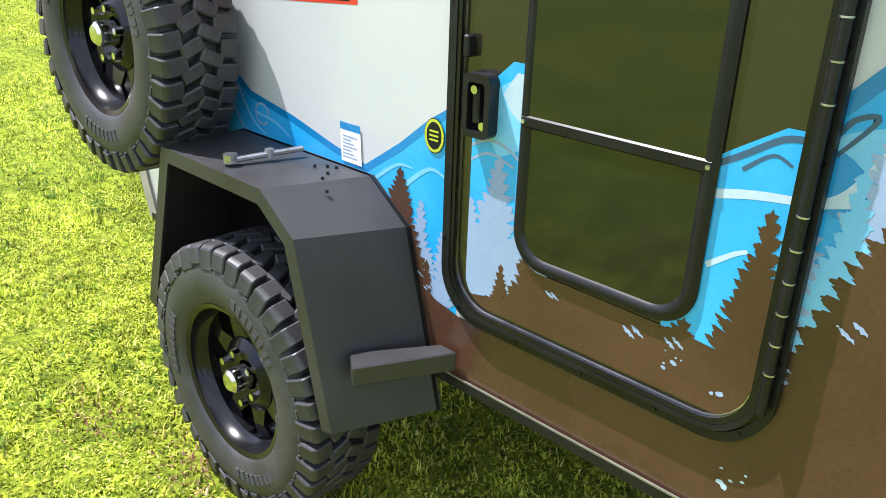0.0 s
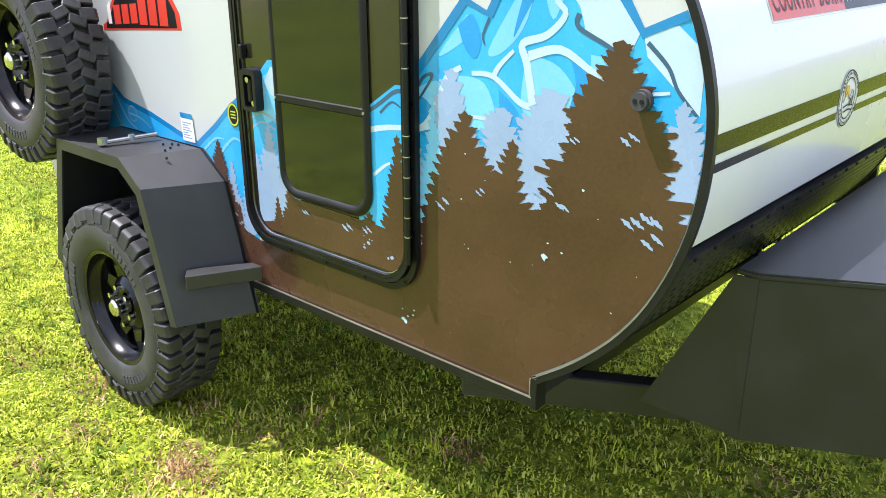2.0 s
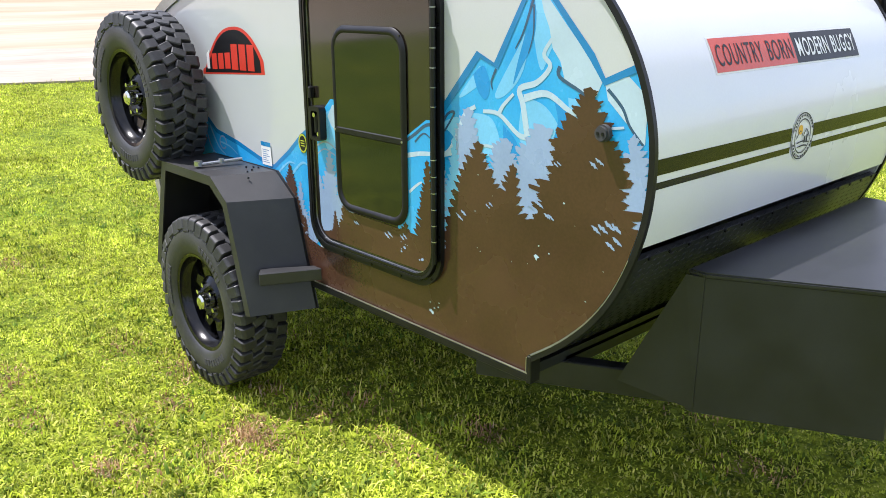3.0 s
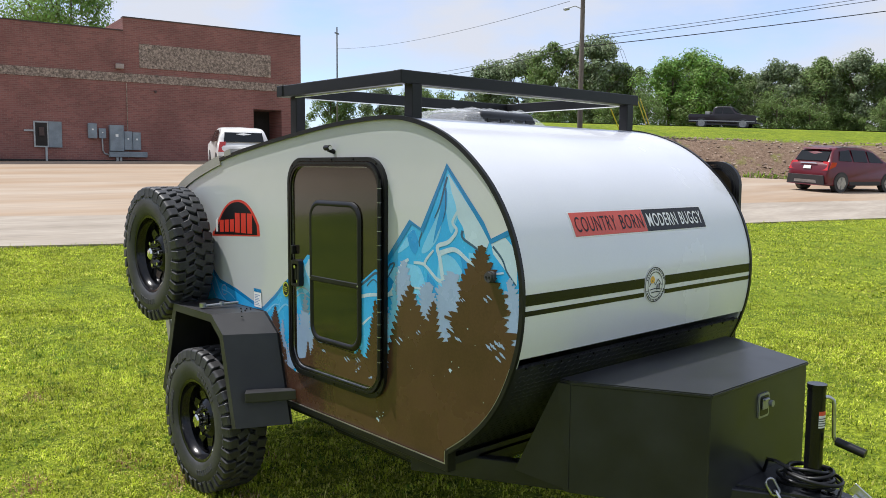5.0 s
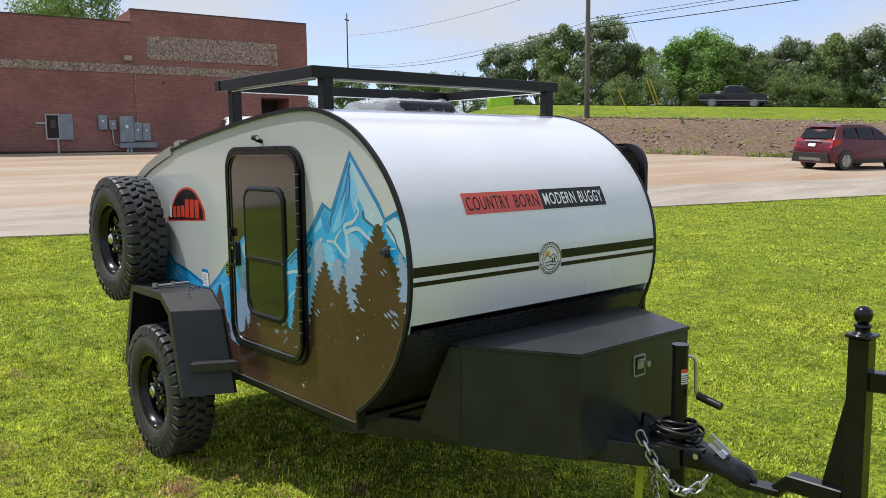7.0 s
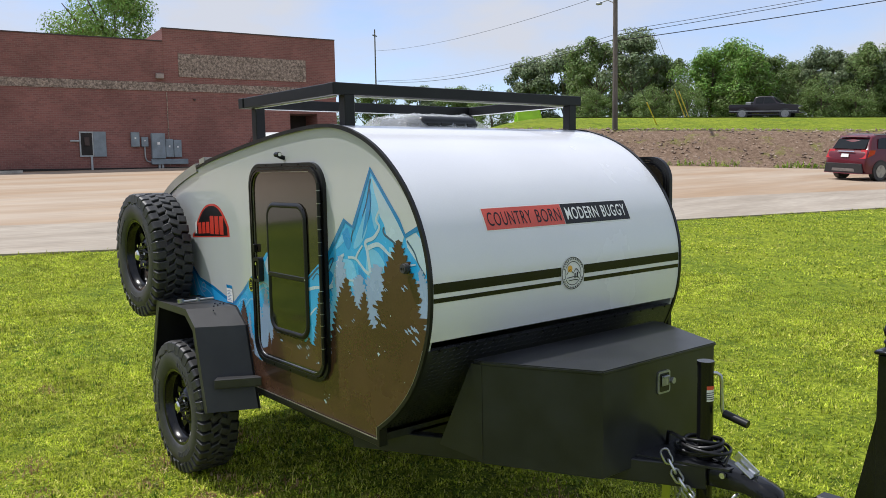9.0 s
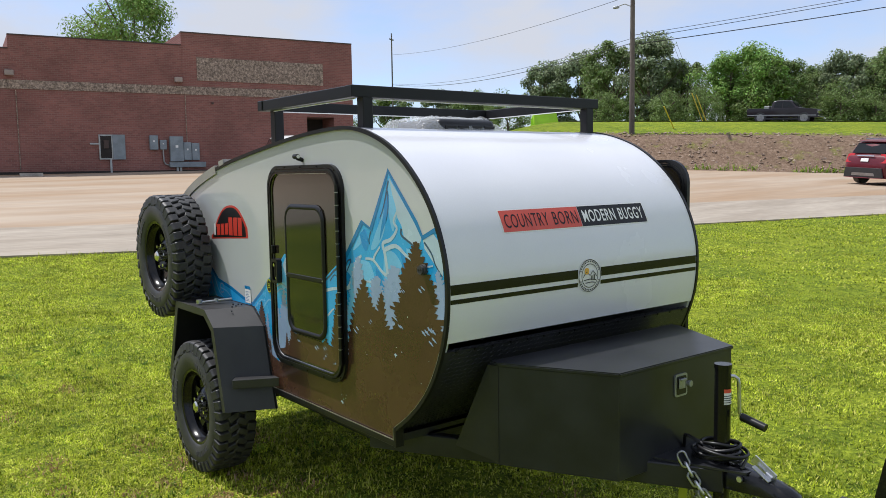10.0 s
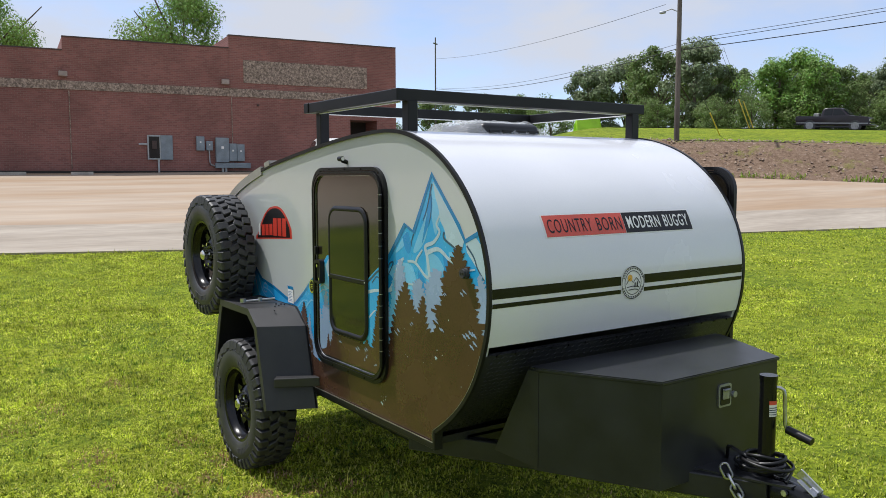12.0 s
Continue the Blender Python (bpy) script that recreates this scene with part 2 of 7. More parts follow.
# ---------------------------------------------------------------- ground
def ground_material():
    m = bpy.data.materials.new("lawn_and_bank")
    m.use_nodes = True
    n, l = m.node_tree.nodes, m.node_tree.links
    b = n["Principled BSDF"]
    b.inputs["Roughness"].default_value, b.inputs["Specular IOR Level"].default_value = 0.95, 0.15
    tc = n.new("ShaderNodeTexCoord")

    def noise_of(scale, detail=4.0, rough=0.55):
        t = n.new("ShaderNodeTexNoise")
        t.inputs["Scale"].default_value, t.inputs["Detail"].default_value, t.inputs["Roughness"].default_value = scale, detail, rough
        l.new(tc.outputs["Object"], t.inputs["Vector"])
        return t.outputs["Fac"]

    def ramp_of(fac, *stops):
        r = n.new("ShaderNodeValToRGB")
        r.color_ramp.elements[0].position, r.color_ramp.elements[0].color = stops[0][0], (*stops[0][1], 1)
        r.color_ramp.elements[1].position, r.color_ramp.elements[1].color = stops[-1][0], (*stops[-1][1], 1)
        for pos, c in stops[1:-1]:
            r.color_ramp.elements.new(pos).color = (*c, 1)
        l.new(fac, r.inputs["Fac"])
        return r.outputs["Color"]

    def mixed(fac, a, b_, mode="MIX"):
        x = n.new("ShaderNodeMix")
        x.data_type, x.blend_type = "RGBA", mode
        if isinstance(fac, float):
            x.inputs["Factor"].default_value = fac
        else:
            l.new(fac, x.inputs["Factor"])
        l.new(a, x.inputs["A"])
        l.new(b_, x.inputs["B"])
        return x.outputs["Result"]

    # the darkest stop paints in the shade between tufts
    tufts = ramp_of(noise_of(21, 7, 0.8), (0.35, (0.04, 0.062, 0.006)), (0.49, (0.19, 0.245, 0.015)), (0.64, (0.40, 0.455, 0.036)))
    swathes = ramp_of(noise_of(0.55, 5), (0.35, (0.68, 0.76, 0.7)), (0.65, (1.02, 0.98, 0.95)))
    lawn = mixed(1.0, tufts, swathes, "MULTIPLY")
    mottle = ramp_of(noise_of(3.2, 5, 0.65), (0.36, (0.6, 0.66, 0.6)), (0.60, (1.15, 1.12, 1.1)))
    lawn = mixed(1.0, lawn, mottle, "MULTIPLY")
    # dark spots coloured in as shadowed gaps in the grass
    gap_shade = ramp_of(noise_of(8.5, 6, 0.75), (0.34, (0.42, 0.5, 0.45)), (0.43, (1, 1, 1)))
    lawn = mixed(1.0, lawn, gap_shade, "MULTIPLY")
    bare = ramp_of(noise_of(1.9, 6, 0.6), (0.64, (0, 0, 0)), (0.74, (0.75, 0.75, 0.75)))
    soil = ramp_of(noise_of(40, 4), (0.35, (0.10, 0.065, 0.035)), (0.7, (0.22, 0.15, 0.085)))
    lawn = mixed(bare, lawn, soil)
    clay = ramp_of(noise_of(5.5, 12, 0.95), (0.36, (0.04, 0.026, 0.016)), (0.5, (0.175, 0.118, 0.08)), (0.62, (0.36, 0.27, 0.20)))
    weeds = ramp_of(noise_of(0.9, 6, 0.7), (0.56, (0, 0, 0)), (0.70, (0.6, 0.6, 0.6)))
    clay = mixed(weeds, clay, lawn)
    dot = n.new("ShaderNodeVectorMath")
    dot.operation = "DOT_PRODUCT"
    dot.inputs[1].default_value = (BANK_N[0], BANK_N[1], 0)
    l.new(tc.outputs["Object"], dot.inputs[0])
    ragged = n.new("ShaderNodeMath")
    ragged.operation = "MULTIPLY_ADD"
    ragged.inputs[1].default_value = 1.4
    l.new(noise_of(0.8, 6, 0.7), ragged.inputs[0])
    l.new(dot.outputs["Value"], ragged.inputs[2])
    q0 = EYE_PLAN[0] * BANK_N[0] + EYE_PLAN[1] * BANK_N[1] + 0.7
    at = n.new("ShaderNodeMapRange")
    at.inputs["From Min"].default_value, at.inputs["From Max"].default_value = q0 + 36, q0 + 60
    l.new(ragged.outputs[0], at.inputs["Value"])
    on_bank = ramp_of(at.outputs["Result"], (0.125, (0, 0, 0)), (0.14, (1, 1, 1)), (0.375, (1, 1, 1)), (0.40, (0, 0, 0)))
    l.new(mixed(on_bank, lawn, clay), b.inputs["Base Color"])
    bp = n.new("ShaderNodeBump")
    bp.inputs["Strength"].default_value, bp.inputs["Distance"].default_value = 0.8, 0.03
    l.new(noise_of(34, 5, 0.7), bp.inputs["Height"])
    l.new(bp.outputs["Normal"], b.inputs["Normal"])
    return m


def sheet(name, us, vs, height, material):
    """A ground sheet over a grid of x and y lines."""
    gx, gy = np.meshgrid(us, vs, indexing="ij")
    gz = height(gx, gy)
    co = np.stack((gx, gy, gz), -1).reshape(-1, 3)
    a = np.arange(len(us) * len(vs)).reshape(len(us), len(vs))
    quads = np.stack((a[:-1, :-1], a[1:, :-1], a[1:, 1:], a[:-1, 1:]), -1).reshape(-1, 4)
    me = bpy.data.meshes.new(name)
    me.from_pydata(co.tolist(), [], quads.tolist())
    for p in me.polygons:
        p.use_smooth = True
    me.materials.append(material)
    return new(name, me)


M_LAWN = ground_material()
span = np.concatenate((np.linspace(-900, -110, 9), np.linspace(-100, -32, 35), np.linspace(-31, 40, 120), np.linspace(45, 110, 14), np.linspace(150, 900, 8)))
span_y = np.concatenate((np.linspace(-900, -60, 9), np.linspace(-50, -8, 22), np.linspace(-7, 75, 150), np.linspace(80, 140, 13), np.linspace(190, 900, 8)))


def rough_land(x, y):
    q = q_of(x, y)
    lump = np.vectorize(lambda a, b: noise.noise((a * 0.7, b * 0.7, 0)) + 0.5 * noise.noise((a * 1.9, b * 1.9, 5)))
    near = (np.abs(x) < 120) & (np.abs(y) < 120)
    amp = np.where((q > 41.5) & (q < 46), 0.09, 0.012) * near
    return land(x, y) + lump(np.where(near, x, 0), np.where(near, y, 0)) * amp


tagged(sheet("ground", span, span_y, rough_land, M_LAWN), "mown lawn rising to a bare dirt bank and road verge", "ground", kind="structure")


# the paved lot between lawn, building and bank
def lot_edge(y):
    return -11.36 + 0.265 * np.clip(y, -30, 40)


def lot_grid():
    rows = []
    for i, y in enumerate(np.linspace(-45, 52, 80)):
        slope_q = float(q_of(1.0, 0.0) - q_of(0.0, 0.0))
        far = min(max(-60.0, (BANK_FOOT - float(q_of(0.0, float(y)))) / slope_q), float(lot_edge(y)) - 0.05)
        line = []
        for k in range(40):
            u = (k / 39) ** 1.3
            x = float(lot_edge(y)) + (far - float(lot_edge(y))) * u
            line.append((x, float(y), float(land(x, y)) + 0.024))
        rows.append(line)
    return rows


lot_bm = bmesh.new()
lot_rows = [[lot_bm.verts.new(p) for p in line] for line in lot_grid()]
for r0, r1 in zip(lot_rows, lot_rows[1:]):
    for k in range(39):
        if r0[0].co.x - r0[-1].co.x > 0.1:
            lot_bm.faces.new((r0[k], r1[k], r1[k + 1], r0[k + 1]))
bmesh.ops.delete(lot_bm, geom=[v for v in lot_bm.verts if not v.link_faces], context="VERTS")
lot = link_bm("parking_lot", lot_bm, M_LOT, 60)
tagged(lot, "sun-bleached tan concrete parking lot with stains", "pavement", kind="structure")
bm = bmesh.new()
prev = None
for y in np.linspace(-40, 36, 70):
    row = []
    for k, w in enumerate((-0.02, 1.3, 2.6, 4.1)):
        x = float(lot_edge(y)) - w
        row.append(bm.verts.new((x, float(y), float(land(x, y)) + 0.033)))
    row.insert(0, bm.verts.new((float(lot_edge(y)) + 0.0, float(y), float(land(lot_edge(y), y)) - 0.1)))
    if prev and q_of(row[-1].co.x, y) < 40:
        for k in range(len(row) - 1):
            bm.faces.new((prev[k], row[k], row[k + 1], prev[k + 1]))
    prev = row
bmesh.ops.delete(bm, geom=[v for v in bm.verts if not v.link_faces], context="VERTS")
tagged(link_bm("pavement", bm, M_APRON, 60), "pale grey concrete apron along the lawn", "pavement", kind="structure")

# ---------------------------------------------------------------- the teardrop trailer
M_EDGE = mat("bright_aluminium", (0.40, 0.39, 0.37), 0.35, metal=0.8, var=0.1, scale=12, fine=200, bump=0.03)
YL, YR = 1.125, 2.615
YC = (YL + YR) / 2
OUTLINE = [(0.0, 0.600), (0.115, 0.684), (0.216, 0.785), (0.289, 0.900), (0.339, 1.036), (0.356, 1.17), (0.346, 1.30), (0.297, 1.44), (0.209, 1.571), (0.085, 1.682),
           (-0.05, 1.757), (-0.218, 1.808), (-0.377, 1.822), (-0.575, 1.815), (-0.80, 1.797), (-1.033, 1.770), (-1.30, 1.735), (-1.60, 1.690), (-1.85, 1.636),
           (-2.12, 1.552), (-2.30, 1.45), (-2.43, 1.28), (-2.47, 1.05), (-2.43, 0.78), (-2.36, 0.54)]
RIM = catmull([Vector(p) for p in OUTLINE], 4)


def rim_normals(line):
    out = []
    for i in range(len(line)):
        t = line[min(i + 1, len(line) - 1)] - line[max(i - 1, 0)]
        out.append(Vector((t.y, -t.x)).normalized())
    return out


RIM_N = rim_normals(RIM)
trailer = thing("teardrop_trailer", (-1.0, YC, 0.0), "off-road teardrop camper trailer with mountain graphics, parked on the lawn", "trailer")


def rim_strip(bm, keep, y0, y1, off0, off1):
    """A skin along the rim where keep(point) holds, between two offsets."""
    idx = [i for i, p in enumerate(RIM) if keep(p)]
    rows = []
    for i in idx:
        p, nn = RIM[i], RIM_N[i]
        a, b = p + nn * off0, p + nn * off1
        rows.append([bm.verts.new((c.x, y, c.y)) for c, y in ((a, y0), (a, y1), (b, y1), (b, y0))])
    for r0, r1 in zip(rows, rows[1:]):
        for k in range(4):
            bm.faces.new((r0[k], r0[(k + 1) % 4], r1[(k + 1) % 4], r1[k]))
    bm.faces.new(rows[0])
    bm.faces.new(rows[-1][::-1])


def at_rim(i_float, y, off):
    i = int(max(0, min(len(RIM) - 2, math.floor(i_float))))
    t = i_float - i
    p, nn = RIM[i].lerp(RIM[i + 1], t), RIM_N[i].lerp(RIM_N[i + 1], t).normalized()
    p = p + nn * (off + 0.004)
    return Vector((p.x, y, p.y))


def rim_index(z):
    """The place along the nose of the rim at height z."""
    for i in range(len(RIM) - 1):
        if RIM[i].y <= z <= RIM[i + 1].y and RIM[i].x > -0.3:
            return i + (z - RIM[i].y) / max(1e-6, RIM[i + 1].y - RIM[i].y)
    return 0.0


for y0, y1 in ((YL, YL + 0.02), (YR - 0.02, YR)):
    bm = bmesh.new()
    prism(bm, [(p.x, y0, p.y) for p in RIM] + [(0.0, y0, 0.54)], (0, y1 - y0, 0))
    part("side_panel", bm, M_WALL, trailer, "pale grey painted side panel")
bm = bmesh.new()
rim_strip(bm, lambda p: p.y > 0.985 and p.x > -1.75, YL + 0.0045, YR - 0.0045, -0.012, 0.004)
part("roof_skin", bm, M_SKIN, trailer, "white aluminium skin wrapping nose and roof", 50)
bm = bmesh.new()
rim_strip(bm, lambda p: p.y <= 1.0 and p.x > -0.1, YL + 0.0045, YR - 0.0045, -0.014, 0.005)
part("nose_guard", bm, M_BLACK, trailer, "black diamond-plate stone guard", 50)
bm = bmesh.new()
rim_strip(bm, lambda p: p.x < -1.70 and p.y > 0.5, YL - 0.009, YR + 0.009, -0.026, 0.022)
M_HATCH = mat("hatch_skin", (0.33, 0.31, 0.28), 0.4, var=0.1, scale=4, fine=120, bump=0.05)
part("rear_hatch", bm, M_HATCH, trailer, "grey rear galley hatch", 50)
bm = bmesh.new()
box(bm, -2.36, 0.0, YL + 0.02, YR - 0.02, 0.545, 0.575)
part("floor_pan", bm, M_BLACK, trailer)
for y0, y1 in ((YL - 0.010, YL + 0.004), (YR - 0.004, YR + 0.010)):
    bm = bmesh.new()
    rim_strip(bm, lambda p: p.x > -1.73, y0, y1, -0.007, 0.009)
    part("edge_trim", bm, M_TRIM, trailer, "", 50)
    bm = bmesh.new()
    box(bm, -2.37, 0.012, y0, y1, 0.53, 0.556, 0.003)
    part("bottom_trim", bm, M_TRIM, trailer)
    bm = bmesh.new()
    box(bm, -2.36, 0.0, y0 - 0.001 if y0 < YC else y1 - 0.002, y0 + 0.002 if y0 < YC else y1 + 0.001, 0.5565, 0.5605)
    part("trim_edge", bm, M_EDGE, trailer, "bright aluminium trim edge")

M_BLUE_D = mat("vinyl_deep_blue", (0.012, 0.20, 0.46), 0.25, var=0.05, scale=3, fine=150, bump=0.01, coat=0.6)
M_BLUE = mat("vinyl_blue", (0.025, 0.35, 0.74), 0.25, var=0.06, scale=5, fine=150, bump=0.01, coat=0.6, color2=(0.05, 0.43, 0.78))
M_BLUE_M = mat("vinyl_mid_blue", (0.018, 0.27, 0.62), 0.25, var=0.05, scale=5, fine=150, bump=0.01, coat=0.6)
M_BLUE_L = mat("vinyl_light_blue", (0.18, 0.52, 0.79), 0.25, var=0.05, scale=5, fine=150, bump=0.01, coat=0.6)
M_MIST = mat("vinyl_mist_blue", (0.27, 0.37, 0.55), 0.25, var=0.04, scale=6, fine=150, bump=0.01, coat=0.6)
M_ICE = mat("vinyl_ice_white", (0.44, 0.58, 0.67), 0.25, var=0.03, scale=6, fine=150, bump=0.01, coat=0.6)
M_BROWN = mat("vinyl_brown", (0.066, 0.031, 0.018), 0.26, var=0.12, scale=3.5, fine=120, bump=0.02, bump_d=0.0004, coat=0.3)
M_NAVY = mat("vinyl_slate", (0.035, 0.09, 0.17), 0.25, var=0.05, scale=5, fine=150, bump=0.01, coat=0.6)
M_DOOR = mat("door_bronze_paint", (0.020, 0.016, 0.011), 0.14, var=0.08, scale=4, fine=150, bump=0.02, bump_d=0.0003, coat=0.7)
M_RED = mat("vinyl_red", (0.62, 0.045, 0.025), 0.3, var=0.04, scale=8, fine=150, bump=0.01, coat=0.4)
M_INK = mat("vinyl_black", (0.009, 0.009, 0.011), 0.34, var=0.1, scale=8, fine=150, bump=0.01, spec=0.3)
M_CORAL = mat("vinyl_coral", (0.64, 0.085, 0.055), 0.3, var=0.04, scale=8, fine=150, bump=0.01)
M_WHITE = mat("white_print", (0.78, 0.78, 0.76), 0.4, var=0.03, scale=8, fine=150, bump=0.01)
M_CHROME = mat("chrome", (0.72, 0.72, 0.70), 0.12, metal=1.0, var=0.05, scale=9, fine=200, bump=0.02)
M_STEEL = mat("dull_stainless", (0.30, 0.31, 0.33), 0.42, metal=0.7, var=0.1, scale=14, fine=200, bump=0.05)
M_ZINC = mat("zinc_plate", (0.55, 0.56, 0.58), 0.32, metal=1.0, var=0.15, scale=14, fine=200, bump=0.1)
M_GOLD = mat("sun_yellow", (0.75, 0.42, 0.05), 0.35, var=0.04, scale=8, fine=150, bump=0.01)
M_LIME = mat("sticker_lime", (0.45, 0.5, 0.03), 0.35, var=0.04, scale=8, fine=150, bump=0.01)
M_RACK = mat("black_rack_paint", (0.009, 0.009, 0.010), 0.38, var=0.2, scale=5, fine=900, bump=0.12, bump_d=0.0003, spec=0.3)
M_FENDER = mat("grey_black_fender_paint", (0.026, 0.026, 0.027), 0.42, var=0.2, scale=5, fine=900, bump=0.15, bump_d=0.0003, spec=0.5)
M_RIM = mat("black_steel_wheel", (0.006, 0.006, 0.007), 0.20, var=0.15, scale=9, fine=200, bump=0.03, coat=0.15, spec=0.3)
M_DARKGREY = mat("dark_moulded_letters", (0.045, 0.045, 0.045), 0.8, var=0.1, scale=9, fine=200, bump=0.05)


from mathutils.geometry import tessellate_polygon


def decal(polys, y, material, name, parent, window=None, label="", stuff=False):
    """Flat vinyl shapes on the side, outlines in x and z, at the depth y; each its own piece unless too small to tell apart."""
    bms = [bmesh.new()] if stuff else []
    for poly in polys:
        pts = [Vector(p) for p in poly]
        if window:
            pts = clip_convex(pts, window)
        if len(pts) < 3:
            continue
        if not stuff:
            bms.append(bmesh.new())
        bm = bms[-1]
        y -= 0.00003
        vs = [bm.verts.new((p.x, y, p.y)) for p in pts]
        for a, b, c in tessellate_polygon([[Vector((p.x, p.y, 0)) for p in pts]]):
            if len({a, b, c}) == 3:
                try:
                    bm.faces.new((vs[a], vs[b], vs[c]))
                except ValueError:
                    pass
    for bm in bms:
        for f in bm.faces:
            f.normal_update()
            if f.normal.y > 0:
                f.normal_flip()
        me = bpy.data.meshes.new(name)
        bm.to_mesh(me)
        bm.free()
        me.materials.append(material)
        ob = new(name, me)
        ob.parent = parent
        ob.matrix_parent_inverse = Matrix.Translation(trailer.location).inverted() if parent == trailer else Matrix()
        if label:
            ob["label"] = label
        if stuff:
            ob["kind"] = "stuff"


def ribbon(pts, w0, w1=None, n=5):
    """A tapering stripe along a smooth line, as an outline."""
    w1 = w0 if w1 is None else w1
    line = catmull([Vector(p) for p in pts], n)
    left, right = [], []
    for i, p in enumerate(line):
        t = line[min(i + 1, len(line) - 1)] - line[max(i - 1, 0)]
        nn = Vector((-t.y, t.x)).normalized()
        w = (w0 + (w1 - w0) * i / (len(line) - 1)) / 2
        left.append(p + nn * w)
        right.append(p - nn * w)
    return left + right[::-1]


def conifer(xc, z_top, z_bot, half, seed, levels=15, lean=0.0, power=0.72):
    """The ragged outline of a spruce: tiers of twigs whose tips turn up, with notches between them."""
    rng = random.Random(seed)
    sides = []
    levels = int(levels * 1.25)
    drop = (z_top - z_bot) / levels
    for sign in (-1, 1):
        line, limb, s = [], 0.9, z_top - drop * 0.4
        steps = [rng.choice((0.6, 0.85, 1.0, 1.2, 1.5)) for _ in range(levels)]
        steps = [v * levels / sum(steps) for v in steps]
        for k in range(levels):
            u = (k + 0.7) / levels
            limb = 0.4 * limb + 0.6 * rng.choice((0.78, 0.90, 1.0, 1.06, 1.20))
            out = half * (u ** power) * limb + 0.004
            deep = min(out * 0.62, rng.uniform(0.35, 1.05) * drop * steps[k])
            for back, fall in ((1.0, 0.10), (0.62, 0.05), (0.50, 0.10), (0.42, 0.04), (0.12, 0.05), (0.0, 0.06), (0.05, 0.10), (0.34, 0.08), (0.24, 0.06), (0.30, 0.10), (0.60, 0.10), (0.52, 0.07), (0.80, 0.09)):
                s -= drop * steps[k] * fall * rng.uniform(0.7, 1.3)
                r = max(0.003, out - deep * (back + rng.uniform(-0.14, 0.14)))
                line.append((xc + lean * u + sign * r, s + 0.42 * min(r, 0.10 + 0.3 * (r - 0.10)) if r > 0.10 else s + 0.42 * r))
        sides.append(line)
    return [Vector(p) for p in [(xc, z_top)] + sides[1] + sides[0][::-1]]


def flecks(rng, n, x0, x1, z0, z1, size):
    out = []
    for _ in range(n):
        cx, cz, s = rng.uniform(x0, x1), rng.uniform(z0, z1), size * rng.uniform(0.4, 1.3)
        k = rng.randint(5, 7)
        out.append([(cx + s * rng.uniform(0.5, 1.2) * math.cos(6.283 * i / k), cz + 0.7 * s * rng.uniform(0.5, 1.2) * math.sin(6.283 * i / k)) for i in range(k)])
    return out


def shreds(rng, cx, cz, w, n):
    """A torn gap between branches: a few slanting slivers."""
    out = []
    for k in range(n):
        x, z = cx + (k - n / 2) * w * 0.55, cz - abs(k - n / 2) * w * 0.25 + rng.uniform(-0.2, 0.2) * w
        edge = ((-0.5, 0.16), (-0.3, 0.30), (-0.1, 0.20), (0.12, 0.24), (0.3, 0.04), (0.5, 0.0), (0.58, -0.24), (0.36, -0.18), (0.15, -0.26), (0.0, -0.08), (-0.2, -0.20), (-0.34, -0.02))
        out.append([(x + w * 0.82 * (px + rng.uniform(-0.05, 0.05)), z + w * 0.72 * (pz + rng.uniform(-0.05, 0.05)) - 0.25 * w * px) for px, pz in edge])
    return out


INSIDE = [p - nn * 0.012 for p, nn in zip(RIM, RIM_N)]
rng = random.Random(4)
Y_ART = YL - 0.0004
RIDGE = [(-0.42, 1.18), (-0.369, 1.255), (-0.215, 1.429), (-0.148, 1.403), (-0.014, 1.638), (0.167, 1.443), (0.208, 1.386), (0.30, 1.425)]
decal([ribbon(RIDGE, 0.024, 0.018, 1)], Y_ART - 0.00100, M_BLUE_D, "graphic_outline", trailer, INSIDE)
decal([RIDGE + [(0.45, 1.0), (0.45, 0.8), (-0.42, 0.8)]], Y_ART, M_BLUE, "graphic_mountain", trailer, INSIDE, "blue vinyl mountain graphic")
facets = [[(-0.012, 1.61), (0.13, 1.45), (0.17, 1.40), (0.10, 1.37), (0.05, 1.46), (0.01, 1.40), (-0.02, 1.50)],
          [(-0.02, 1.55), (-0.06, 1.47), (-0.15, 1.33), (-0.11, 1.33), (-0.05, 1.40)], [(-0.21, 1.40), (-0.29, 1.31), (-0.24, 1.33), (-0.19, 1.37)],
          [(-0.05, 1.33), (0.03, 1.31), (0.08, 1.24), (0.0, 1.19), (-0.06, 1.22)], [(-0.36, 1.23), (-0.29, 1.25), (-0.30, 1.17), (-0.36, 1.14)],
          [(0.10, 1.34), (0.2, 1.32), (0.19, 1.22), (0.12, 1.22)], [(-0.24, 1.27), (-0.16, 1.26), (-0.13, 1.18), (-0.21, 1.16)]]
facets = [catmull([Vector(p) for p in f] + [Vector(f[0])], 5)[:-1] for f in facets]
decal(facets, Y_ART - 0.00026, M_BLUE_L, "graphic_facet", trailer, INSIDE)
decal([[(-0.008, 1.612), (0.012, 1.545), (0.032, 1.505), (0.045, 1.455), (0.072, 1.425), (0.085, 1.385), (0.146, 1.347), (0.185, 1.350), (0.203, 1.390), (0.160, 1.438)]], Y_ART - 0.00053, M_ICE, "graphic_snowfield", trailer, INSIDE)
